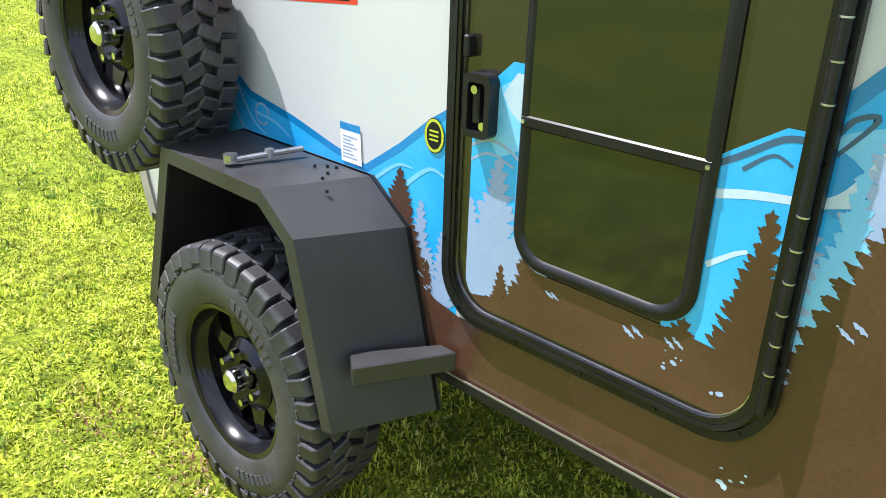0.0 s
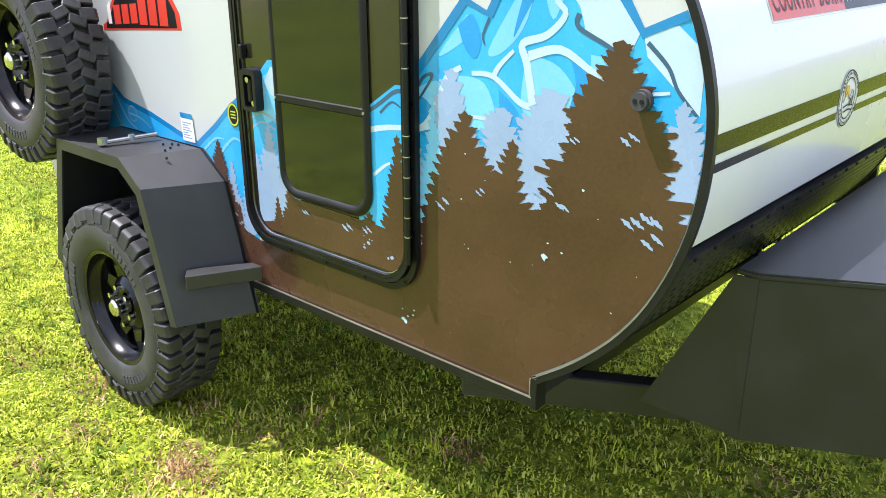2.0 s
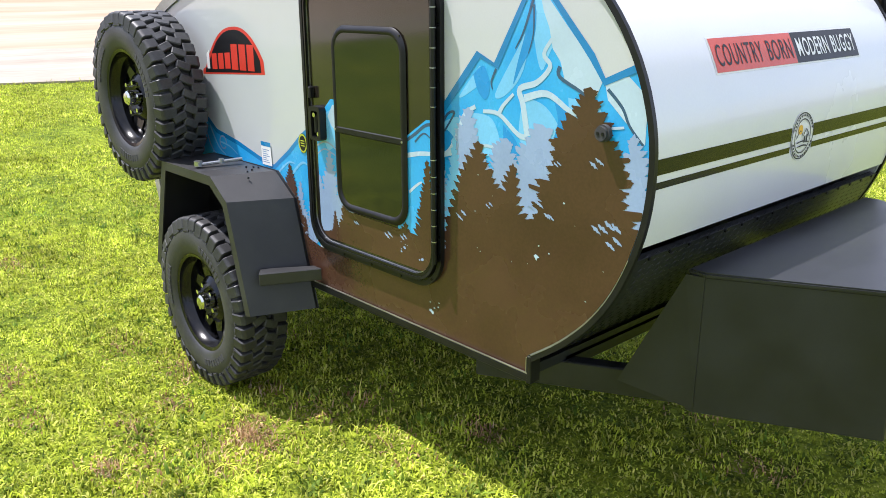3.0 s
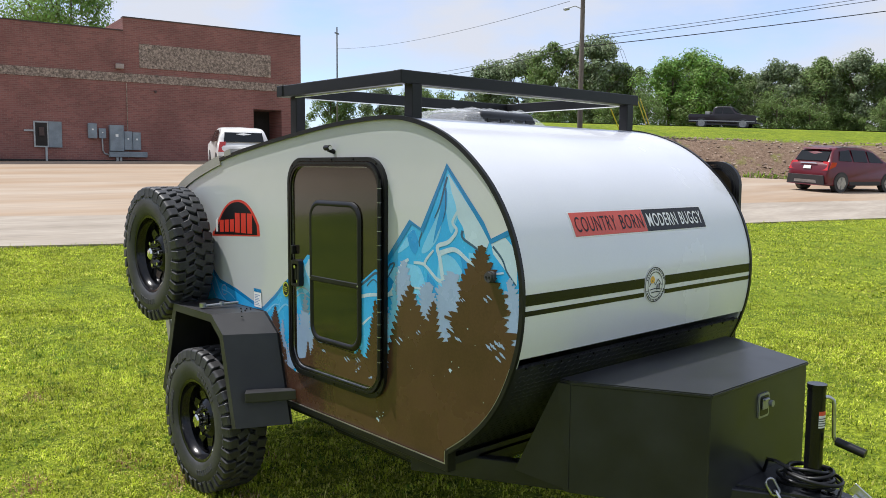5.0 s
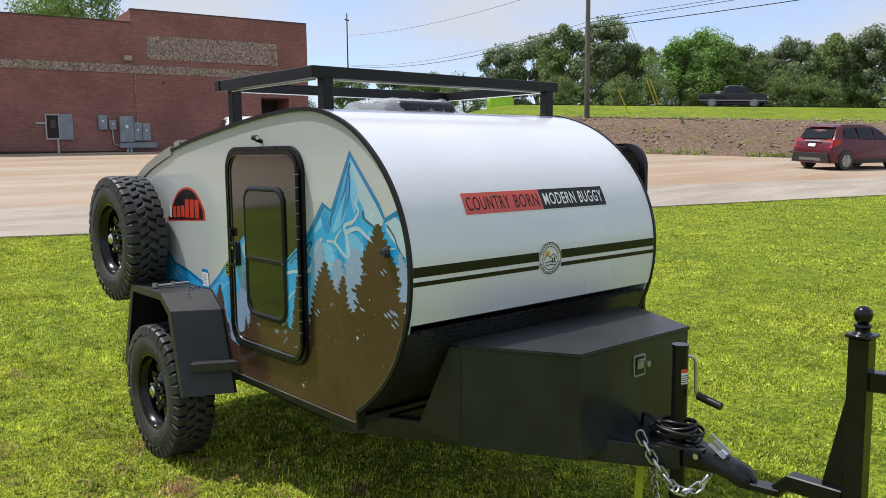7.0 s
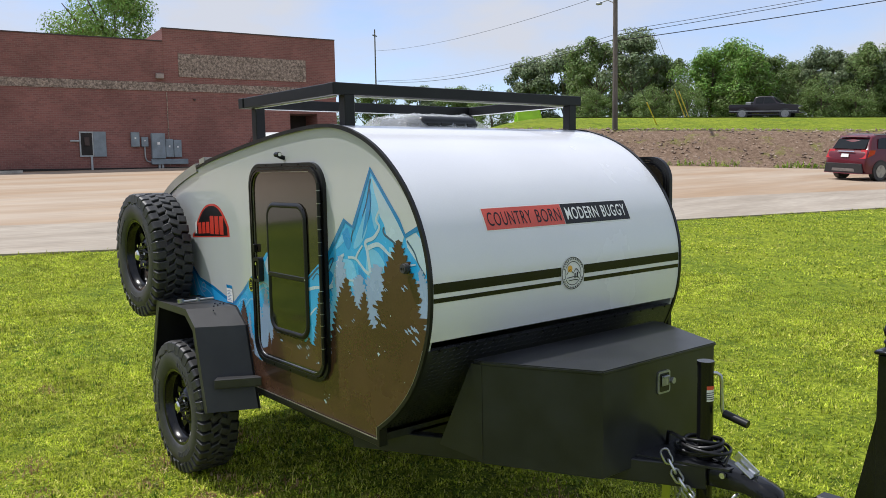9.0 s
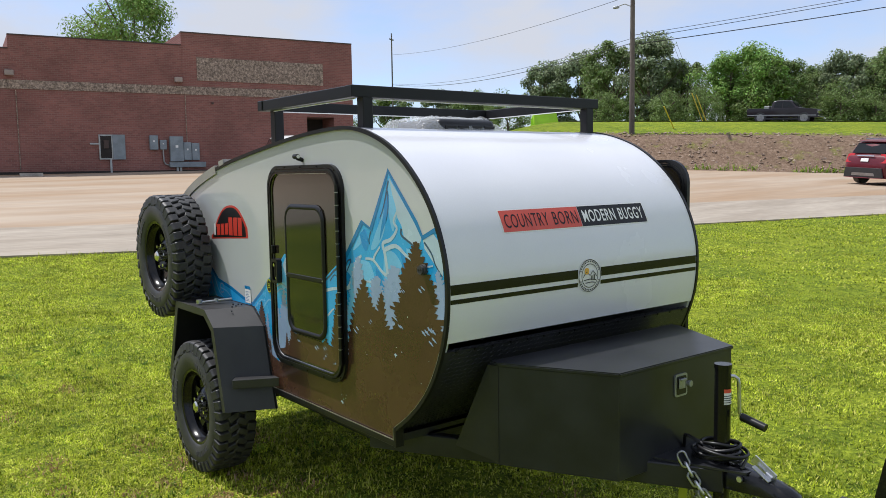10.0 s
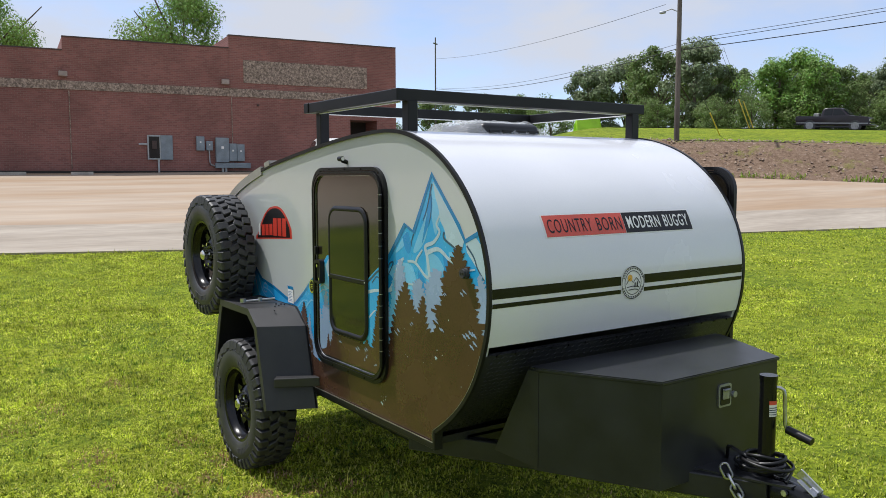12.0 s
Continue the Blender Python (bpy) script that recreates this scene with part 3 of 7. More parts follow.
shades = [[(-0.030, 1.60), (-0.012, 1.54), (-0.020, 1.47), (-0.060, 1.40), (-0.085, 1.36), (-0.070, 1.42), (-0.045, 1.50)], [(-0.235, 1.375), (-0.195, 1.40), (-0.170, 1.35), (-0.185, 1.31), (-0.215, 1.33)],
          [(0.055, 1.33), (0.095, 1.315), (0.115, 1.27), (0.090, 1.20), (0.06, 1.23), (0.07, 1.28)], [(-0.40, 1.20), (-0.34, 1.21), (-0.29, 1.16), (-0.33, 1.12), (-0.39, 1.15)], [(-0.12, 1.25), (-0.07, 1.21), (-0.06, 1.16), (-0.11, 1.17)]]
decal([catmull([Vector(p) for p in f] + [Vector(f[0])], 5)[:-1] for f in shades], Y_ART - 0.00044, M_BLUE_M, "graphic_shade", trailer, INSIDE)
decal([[(0.208, 1.386), (0.275, 1.403), (0.33, 1.36), (0.33, 1.25), (0.267, 1.303), (0.219, 1.345)]], Y_ART - 0.00053, M_ICE, "graphic_snowfield", trailer, INSIDE)
streams = [ribbon([(0.051, 1.489), (0.017, 1.442), (0.039, 1.412), (-0.002, 1.37), (-0.061, 1.349), (-0.049, 1.309), (-0.031, 1.229)], 0.010, 0.02), ribbon([(-0.195, 1.278), (-0.135, 1.276), (-0.065, 1.23), (-0.03, 1.225)], 0.010, 0.016),
           ribbon([(-0.083, 1.334), (-0.12, 1.30), (-0.135, 1.276)], 0.008, 0.014), ribbon([(-0.225, 1.288), (-0.268, 1.262), (-0.295, 1.206), (-0.335, 1.147), (-0.40, 1.118)], 0.012, 0.016),
           ribbon([(-0.045, 1.326), (0.031, 1.344), (0.104, 1.309), (0.14, 1.30)], 0.02, 0.010), ribbon([(-0.42, 1.118), (-0.30, 1.15), (-0.194, 1.183), (-0.122, 1.18)], 0.014, 0.007),
           ribbon([(0.17, 1.30), (0.22, 1.28), (0.27, 1.285)], 0.010, 0.006)]
decal(streams, Y_ART - 0.00079, M_ICE, "graphic_stream", trailer, INSIDE)
decal([ribbon([(0.07, 1.414), (0.071, 1.388), (0.152, 1.349), (0.19, 1.30)], 0.012, 0.006), ribbon([(-0.013, 1.60), (-0.05, 1.50), (-0.08, 1.45)], 0.010, 0.003), ribbon([(-0.02, 1.56), (-0.02, 1.49), (-0.035, 1.44)], 0.006, 0.002),
       ribbon([(-0.365, 1.215), (-0.34, 1.255), (-0.31, 1.262), (-0.352, 1.205)], 0.009, 0.006), ribbon([(-0.148, 1.395), (-0.165, 1.36), (-0.16, 1.34)], 0.008, 0.003), ribbon([(0.218, 1.37), (0.262, 1.33), (0.285, 1.29), (0.325, 1.25)], 0.009, 0.006)], Y_ART - 0.00079, M_NAVY, "graphic_crack", trailer, INSIDE)
mist_trees = [conifer(-0.252, 1.285, 0.80, 0.115, 1, 16, 0, 0.55), conifer(-0.104, 1.215, 0.80, 0.12, 2, 15, 0, 0.5), conifer(0.022, 1.265, 0.80, 0.155, 3, 17, 0, 0.45), conifer(0.30, 1.275, 0.94, 0.11, 5, 11), conifer(-0.365, 1.13, 0.78, 0.075, 6, 12), conifer(0.20, 1.20, 0.9, 0.12, 7, 9)]
for k, tree_outline in enumerate(mist_trees):
    decal([tree_outline], Y_ART - 0.00106 - 0.00007 * k, M_MIST, "graphic_misty_tree", trailer, INSIDE)
decal([conifer(0.13, 1.30, 0.95, 0.10, 9, 8), conifer(-0.31, 1.20, 0.9, 0.05, 8, 9)], Y_ART - 0.00150, M_BLUE_L, "graphic_far_tree", trailer, INSIDE)
dark_trees = [conifer(-0.213, 1.195, 0.74, 0.19, 21, 15), conifer(-0.079, 1.151, 0.80, 0.11, 22, 13), conifer(0.168, 1.372, 0.90, 0.222, 23, 17), conifer(-0.315, 0.98, 0.72, 0.07, 24, 9), conifer(0.03, 1.06, 0.74, 0.11, 25, 10)]
for k, tree_outline in enumerate(dark_trees):
    decal([tree_outline], Y_ART - 0.00167 - 0.00007 * k, M_BROWN, "graphic_spruce", trailer, INSIDE)
decal([[(-1.35, 0.54), (0.4, 0.54), (0.4, 0.99), (0.30, 0.985), (0.24, 1.01), (0.12, 0.99), (0.0, 0.97), (-0.1, 0.99), (-0.18, 0.96), (-0.27, 0.93), (-0.33, 0.87), (-0.39, 0.80), (-0.45, 0.74), (-1.02, 0.70), (-1.09, 0.715), (-1.14, 0.74), (-1.19, 0.80), (-1.35, 0.84)]], Y_ART - 0.00220, M_BROWN, "graphic_forest_floor", trailer, INSIDE, "brown vinyl lower side")
gaps = shreds(rng, 0.245, 1.045, 0.036, 4) + shreds(rng, 0.01, 1.06, 0.03, 3) + shreds(rng, 0.06, 1.03, 0.026, 2) + shreds(rng, -0.27, 0.97, 0.028, 2) + shreds(rng, -0.16, 1.02, 0.02, 2) + shreds(rng, 0.205, 1.19, 0.03, 2) + shreds(rng, 0.27, 1.0, 0.034, 2) + shreds(rng, 0.08, 1.17, 0.018, 2)
decal(gaps, Y_ART - 0.00233, M_MIST, "graphic_gap", trailer, INSIDE, "", True)
decal(flecks(rng, 7, -0.42, -0.36, 0.62, 0.665, 0.007) + flecks(rng, 15, -0.30, 0.25, 0.72, 1.10, 0.0034) + [[(0.006, 0.910), (0.013, 0.915), (0.021, 0.911), (0.026, 0.908), (0.018, 0.904), (0.016, 0.897), (0.010, 0.903)]], Y_ART - 0.00260, M_ICE, "graphic_fleck", trailer, INSIDE, "", True)

decal([[(-1.35, 0.556), (-0.006, 0.556), (-0.006, 0.620), (0.012, 0.640), (-1.35, 0.610)]], Y_ART - 0.00221, M_BROWN, "graphic_forest_floor", trailer)

# the far end of the same picture, behind the wheels
LEFT = [(-1.92, 1.13), (-1.846, 1.095), (-1.762, 1.042), (-1.59, 1.013), (-1.429, 0.974), (-1.319, 0.954), (-1.206, 1.028), (-1.119, 1.096), (-1.03, 1.15)]
decal([LEFT + [(-1.03, 0.7), (-1.92, 0.7)]], Y_ART, M_BLUE, "graphic_foothill", trailer, None, "blue vinyl foothills behind the spare wheel")
decal([ribbon(LEFT, 0.02, 0.016, 1)], Y_ART - 0.00026, M_BLUE_D, "graphic_outline", trailer)
decal([ribbon([(-1.82, 1.06), (-1.76, 0.98), (-1.70, 0.95)], 0.012, 0.005), ribbon([(-1.30, 0.93), (-1.22, 0.985), (-1.17, 0.99)], 0.010, 0.004), ribbon([(-1.19, 0.95), (-1.12, 1.0), (-1.07, 0.99)], 0.012, 0.005), ribbon([(-1.74, 1.0), (-1.66, 0.99), (-1.6, 0.965)], 0.008, 0.004)], Y_ART - 0.00053, M_BLUE_L, "graphic_stream", trailer)
decal([ribbon([(-1.715 + 0.028 * math.cos(a * 0.7), 1.0 + 0.026 * math.sin(a * 0.7)) for a in range(9)], 0.006), ribbon([(-1.86, 1.04), (-1.83, 0.98), (-1.80, 0.95)], 0.01, 0.004)], Y_ART - 0.00057, M_MIST, "graphic_ring", trailer)
decal([conifer(-1.142, 0.93, 0.70, 0.05, 31, 10), conifer(-1.075, 0.88, 0.70, 0.04, 32, 8)], Y_ART - 0.00066, M_MIST, "graphic_misty_tree", trailer)
decal([conifer(-1.205, 0.985, 0.70, 0.085, 33, 14), conifer(-1.12, 0.80, 0.66, 0.03, 34, 7)], Y_ART - 0.00172, M_BROWN, "graphic_spruce", trailer)
decal(shreds(rng, -1.15, 0.765, 0.018, 4) + shreds(rng, -1.11, 0.74, 0.014, 3), Y_ART - 0.00233, M_MIST, "graphic_gap", trailer, None, "", True)

# round-topped badge: red rim, black field, bar lettering
ARCH = [(-1.835 + 0.488 * u, 1.292 + 0.028 * u + (0.155 + 0.01 * u) * (1 - abs(2 * u - 1.08) ** 2.4 if abs(2 * u - 1.08) < 1 else 0)) for u in [k / 20 for k in range(21)]]
badge_out = [(-1.84, 1.272)] + ARCH + [(-1.342, 1.300)]
b_c = Vector((-1.592, 1.352))
decal([badge_out], Y_ART, M_RED, "logo_rim", trailer, None, "red and black arched logo")
decal([[b_c + (Vector(p) - b_c) * 0.90 for p in badge_out]], Y_ART - 0.00026, M_INK, "logo_field", trailer)


def glyph_bars(x, z, w, h, n, slope=0.075, fill=0.62):
    """Plain upright shapes in place of letters."""
    out = []
    for k in range(n):
        x0 = x + w * k / n
        x1 = x0 + w / n * fill
        out.append([(x0, z + slope * (x0 - x)), (x1, z + slope * (x1 - x)), (x1, z + h + slope * (x1 - x)), (x0, z + h + slope * (x0 - x))])
    return out


decal(glyph_bars(-1.752, 1.296, 0.165, 0.062, 3, fill=0.78) + glyph_bars(-1.588, 1.304, 0.185, 0.098, 3, 0.02, 0.80), Y_ART - 0.00053, M_RED, "logo_shape", trailer)
decal([[(-1.795, 1.296), (-1.772, 1.297), (-1.772, 1.372), (-1.795, 1.355)]], Y_ART - 0.00053, M_WHITE, "logo_shape", trailer)
# paper notice, round lime sticker
decal([[(-1.40, 0.955), (-1.33, 0.955), (-1.335, 1.045), (-1.405, 1.045)]], YL - 0.0030, M_WHITE, "notice_sheet", trailer, None, "white paper notice with small print")
decal([[(-1.403, 1.028), (-1.334, 1.028), (-1.335, 1.045), (-1.405, 1.045)]], YL - 0.0033, M_BLUE_D, "notice_heading", trailer)
decal([[(-1.395, z), (-1.345 - 0.01 * (k % 3), z), (-1.345 - 0.01 * (k % 3), z + 0.003), (-1.395, z + 0.003)] for k, z in enumerate([0.965 + 0.008 * j for j in range(7)])], YL - 0.0033, M_MIST, "notice_print", trailer, None, "", True)
decal([[(-1.107 + 0.028 * math.cos(a * 0.314), 1.073 + 0.036 * math.sin(a * 0.314)) for a in range(20)]], YL - 0.0030, M_INK, "round_sticker", trailer)
decal([ribbon([(-1.107 + 0.024 * math.cos(a * 0.33), 1.073 + 0.031 * math.sin(a * 0.33)) for a in range(20)], 0.006)] + [[(-1.12, 1.062 + 0.009 * k), (-1.095, 1.062 + 0.009 * k), (-1.095, 1.066 + 0.009 * k), (-1.12, 1.066 + 0.009 * k)] for k in range(3)], YL - 0.0033, M_LIME, "sticker_print", trailer, None, "", True)


# ---- door
def door_at(y_face, x_shift, art):
    """The entry door: rubber-edged frame, bronze leaf, framed two-light window."""
    s = 1 if y_face < YC else -1
    fr = round_rect(-1.045 + x_shift, -0.335 + x_shift, 0.705, 1.672, 0.112, 8)
    fi = round_rect(-1.008 + x_shift, -0.372 + x_shift, 0.742, 1.635, 0.088, 8)
    bm = bmesh.new()
    prism(bm, [(p.x, y_face + s * 0.012, p.y) for p in fi], (0, s * 0.02, 0))
    leaf = part("door", bm, M_DOOR, trailer, "bronze-brown entry door with a framed window")
    for g0, g1, y1, m_ in ((0.0, 0.015, -0.008, M_TRIM), (0.0155, 0.019, -0.013, M_RIM), (0.0195, 0.028, 0.001, M_TRIM), (0.0285, 0.038, -0.001, M_RIM), (0.0385, 0.0405, -0.0095, M_ZINC)):
        bm = bmesh.new()
        o = round_rect(-1.045 + x_shift + g0, -0.335 + x_shift - g0, 0.705 + g0, 1.672 - g0, 0.112 - g0 * 0.6, 8)
        i = round_rect(-1.045 + x_shift + g1, -0.335 + x_shift - g1, 0.705 + g1, 1.672 - g1, 0.112 - g1 * 0.6, 8)
        ya, yb = y_face + s * 0.030, y_face - s * y1
        ring_plate(bm, o, i, min(ya, yb), max(ya, yb))
        if m_ is not M_ZINC:
            bmesh.ops.bevel(bm, geom=[e for e in bm.edges if e.calc_face_angle(0) > 1.2], offset=0.003, segments=2, affect="EDGES")
        part("door_frame", bm, m_, leaf, "", 40)
    wo = round_rect(-0.862 + x_shift, -0.486 + x_shift, 0.878, 1.492, 0.072, 8)
    wi = round_rect(-0.826 + x_shift, -0.522 + x_shift, 0.915, 1.455, 0.045, 8)
    bm = bmesh.new()
    n = len(wo)
    rows = []
    for u in [k / 6 for k in range(7)]:
        y = y_face + s * 0.012 - s * 0.013 * math.sin(math.pi * min(1, u * 1.15 + 0.05)) ** 0.6 * (1 if u < 0.95 else 0.7)
        rows.append([bm.verts.new((wo[k].x + (wi[k].x - wo[k].x) * u, y, wo[k].y + (wi[k].y - wo[k].y) * u)) for k in range(n)])
    for r0, r1 in zip(rows, rows[1:]):
        for k in range(n):
            bm.faces.new((r0[k], r0[(k + 1) % n], r1[(k + 1) % n], r1[k]))
    part("window_frame", bm, M_TRIM, leaf, "rounded black window frame", 50)
    for z0, z1, dy in ((0.90, 1.145, 0.006), (1.16, 1.47, 0.002)):
        bm = bmesh.new()
        box(bm, -0.84 + x_shift, -0.508 + x_shift, min(y_face + s * dy, y_face + s * 0.011), max(y_face + s * dy, y_face + s * 0.011), z0, z1)
        part("pane", bm, M_GLASS, leaf, "dark tinted window pane")
    bm = bmesh.new()
    box(bm, -0.856 + x_shift, -0.493 + x_shift, min(y_face - s * 0.001, y_face + s * 0.009), max(y_face - s * 0.001, y_face + s * 0.009), 1.143, 1.165, 0.003)
    part("window_bar", bm, M_TRIM, leaf)
    for x in (-0.85, -0.50):
        bm = bmesh.new()
        cyl(bm, (x + x_shift, y_face + s * 0.001, 1.154), (x + x_shift, y_face - s * 0.003, 1.154), 0.004, 8)
        part("screw", bm, M_ZINC, leaf)
    if not art:
        return leaf
    # latch with keyhole, strike plate, two long hinges
    bm = bmesh.new()
    ring_plate(bm, round_rect(-1.0, -0.935, 1.105, 1.222, 0.014, 4), round_rect(-0.988, -0.947, 1.117, 1.206, 0.008, 4), y_face - 0.016, y_face + 0.012)
    box(bm, -0.988, -0.947, y_face + 0.006, y_face + 0.011, 1.117, 1.206)
    latch = part("latch", bm, M_TRIM, leaf, "black paddle latch")
    bm = bmesh.new()
    box(bm, -0.983, -0.966, y_face - 0.010, y_face + 0.006, 1.128, 1.198, 0.004)
    part("paddle", bm, M_TRIM, latch)
    for x, z in ((-0.975, 1.192), (-0.953, 1.128)):
        bm = bmesh.new()
        cyl(bm, (x, y_face - 0.013, z), (x, y_face + 0.006, z), 0.008, 12)
        part("keyhole", bm, M_CHROME, latch, "brass-tinted lock cylinder")
    bm = bmesh.new()
    box(bm, -1.012, -0.998, y_face - 0.008, y_face + 0.012, 1.245, 1.285, 0.003)
    part("strike_plate", bm, M_TRIM, leaf)
    bm = bmesh.new()
    cyl(bm, (-0.367, y_face - 0.006, 0.80), (-0.367, y_face - 0.006, 1.585), 0.008, 10)
    hinge = part("hinge", bm, M_TRIM, leaf, "long black piano hinge", 40)
    for z in [1.55 - 0.055 * k for k in range(6)] + [1.12 - 0.05 * k for k in range(6)]:
        bm = bmesh.new()
        cyl(bm, (-0.367, y_face - 0.006, z), (-0.367, y_face - 0.006, z + 0.0025), 0.0092, 10)
        part("hinge_knuckle", bm, M_ZINC, hinge)
    lengths = [0.0]
    loop = fr + [fr[0]]
    for p, q in zip(loop, loop[1:]):
        lengths.append(lengths[-1] + (q - p).length)
    for k in range(20):
        want = lengths[-1] * (k + 0.5) / 20
        j = max(i for i in range(len(fr)) if lengths[i] <= want)
        p = loop[j].lerp(loop[j + 1], (want - lengths[j]) / max(1e-6, lengths[j + 1] - lengths[j]))
        p = p + (Vector((-0.69, 1.19)) - p).normalized() * 0.009
        bm = bmesh.new()
        cyl(bm, (p.x, y_face + 0.0055, p.y), (p.x, y_face + 0.009, p.y), 0.0042, 8)
        part("screw", bm, M_RIM, leaf)
    # the picture runs on over the leaf
    y = y_face + 0.0108
    inner = round_rect(-0.995, -0.385, 0.755, 1.62, 0.06, 8)
    left_w, right_w = [v for v in round_rect(-0.995, -0.80, 0.755, 1.62, 0.05, 6)], [v for v in round_rect(-0.56, -0.385, 0.755, 1.62, 0.05, 6)]
    decal([[(-1.0, 1.14), (-0.945, 1.215), (-0.905, 1.25), (-0.85, 1.25), (-0.80, 1.2), (-0.80, 0.80), (-1.0, 0.80)]], y, M_BLUE, "graphic_mountain", leaf, left_w)
    decal([[(-0.97, 1.13), (-0.935, 1.20), (-0.90, 1.22), (-0.87, 1.10), (-0.93, 1.07)]], y - 0.00024, M_BLUE_L, "graphic_facet", leaf, left_w)
    decal([[(-0.925, 1.19), (-0.895, 1.232), (-0.86, 1.23), (-0.87, 1.14), (-0.905, 1.16)]], y - 0.00030, M_ICE, "graphic_snowfield", leaf, left_w)
    decal([ribbon([(-1.0, 1.08), (-0.95, 1.10), (-0.9, 1.09), (-0.86, 1.06)], 0.006), ribbon([(-1.0, 1.05), (-0.95, 1.075), (-0.89, 1.06)], 0.005)], y - 0.00036, M_MIST, "graphic_stream", leaf, left_w)
    decal([conifer(-0.925, 1.075, 0.76, 0.085, 41, 12), conifer(-0.99, 0.98, 0.76, 0.05, 42, 10), conifer(-0.85, 1.0, 0.76, 0.06, 43, 10)], y - 0.00054, M_MIST, "graphic_misty_tree", leaf, inner)
    decal([[(-0.56, 1.14), (-0.475, 1.195), (-0.417, 1.232), (-0.38, 1.232), (-0.38, 0.80), (-0.56, 0.80)]], y, M_BLUE, "graphic_mountain", leaf, right_w)
    decal([ribbon([(-0.56, 1.10), (-0.46, 1.125), (-0.38, 1.135)], 0.016, 0.012), ribbon([(-0.50, 1.0), (-0.46, 1.03), (-0.44, 1.04)], 0.01, 0.006)], y - 0.00030, M_ICE, "graphic_stream", leaf, right_w)
    decal([ribbon([(-0.56, 1.13), (-0.475, 1.18), (-0.42, 1.215), (-0.38, 1.22)], 0.010), ribbon([(-0.47, 1.16), (-0.43, 1.19), (-0.40, 1.18)], 0.007, 0.004)], y - 0.00036, M_NAVY, "graphic_crack", leaf, right_w)
    decal([conifer(-0.415, 1.115, 0.72, 0.075, 44, 17), conifer(-0.905, 0.865, 0.72, 0.028, 45, 9), conifer(-0.845, 0.92, 0.72, 0.05, 46, 10), conifer(-0.52, 0.90, 0.72, 0.06, 47, 8)], y - 0.00078, M_BROWN, "graphic_spruce", leaf, inner)
    decal([[(-1.0, 0.745), (-0.38, 0.745), (-0.38, 0.86), (-0.50, 0.87), (-0.83, 0.875), (-0.87, 0.815), (-0.93, 0.785), (-1.0, 0.77)]], y - 0.00072, M_BROWN, "graphic_forest_floor", leaf, inner)
    decal(shreds(rng, -0.60, 0.842, 0.03, 2) + shreds(rng, -0.525, 0.85, 0.026, 2) + shreds(rng, -0.775, 0.845, 0.022, 2) + flecks(rng, 8, -0.55, -0.50, 0.79, 0.83, 0.006) + flecks(rng, 2, -0.455, -0.44, 0.785, 0.795, 0.010), y - 0.00110, M_MIST, "graphic_gap", leaf, inner, "", True)
    return leaf


door_at(1.100, -0.017, True)
door_at(2.690, 0.605, False)

# reading lamp over the door and a round water inlet
bm = bmesh.new()
cyl(bm, (-0.715, YL, 1.695), (-0.715, 1.097, 1.704), 0.010, 14)
cyl(bm, (-0.731, 1.092, 1.711), (-0.697, 1.092, 1.711), 0.0115, 14)
lamp = part("porch_lamp", bm, M_TRIM, trailer, "small black porch lamp", 40)
bm = bmesh.new()
cyl(bm, (-0.697, 1.092, 1.711), (-0.694, 1.092, 1.711), 0.009, 12)
part("lens", bm, M_CHROME, lamp)
bm = bmesh.new()
cyl(bm, (0.222, YL - 0.008, 1.268), (0.222, YL - 0.020, 1.268), 0.021, 22)
cyl(bm, (0.222, YL - 0.020, 1.268), (0.222, YL - 0.028, 1.268), 0.017, 22)
port = part("power_inlet", bm, M_DARKGREY, trailer, "round grey power inlet", 40)
bm = bmesh.new()
for dx in (-0.009, 0.009):
    cyl(bm, (0.222 + dx * 0.8, YL - 0.027, 1.268), (0.222 + dx * 0.8, YL - 0.0295, 1.268), 0.0045, 10)
part("socket", bm, M_TRIM, port)


# ---- nose graphics
def nose_patch(name, y0, y1, z0, z1, off, material, label="", skew=0.0, n=10):
    bm = bmesh.new()
    i0, i1 = rim_index(z0), rim_index(z1)
    rows = []
    for k in range(n + 1):
        u = k / n
        i = i0 + (i1 - i0) * u
        rows.append([bm.verts.new(at_rim(i, y + skew * u, off)) for y in (y0, y1)])
    for r0, r1 in zip(rows, rows[1:]):
        bm.faces.new((r0[0], r0[1], r1[1], r1[0]))
    return part(name, bm, material, trailer, label, 60)


M_STRIPE = mat("glossy_black_stripe", (0.008, 0.008, 0.009), 0.16, var=0.1, scale=8, fine=150, bump=0.005, spec=0.35)
for y0, y1 in ((YL + 0.008, YC - 0.068), (YC + 0.070, YR - 0.008)):
    nose_patch("nose_stripe", y0, y1, 1.183, 1.220, 0.0012, M_STRIPE, "", 0, 4)
    nose_patch("nose_stripe", y0, y1, 1.149, 1.166, 0.0012, M_STRIPE, "", 0, 4)
nose_patch("slogan_field", 1.425, 2.300, 1.388, 1.477, 0.0010, M_WHITE)
nose_patch("slogan_field", 1.431, 1.870, 1.392, 1.473, 0.0020, M_CORAL, "coral red slogan panel")
nose_patch("slogan_field", 1.872, 2.294, 1.392, 1.473, 0.0020, M_INK, "navy black slogan panel")


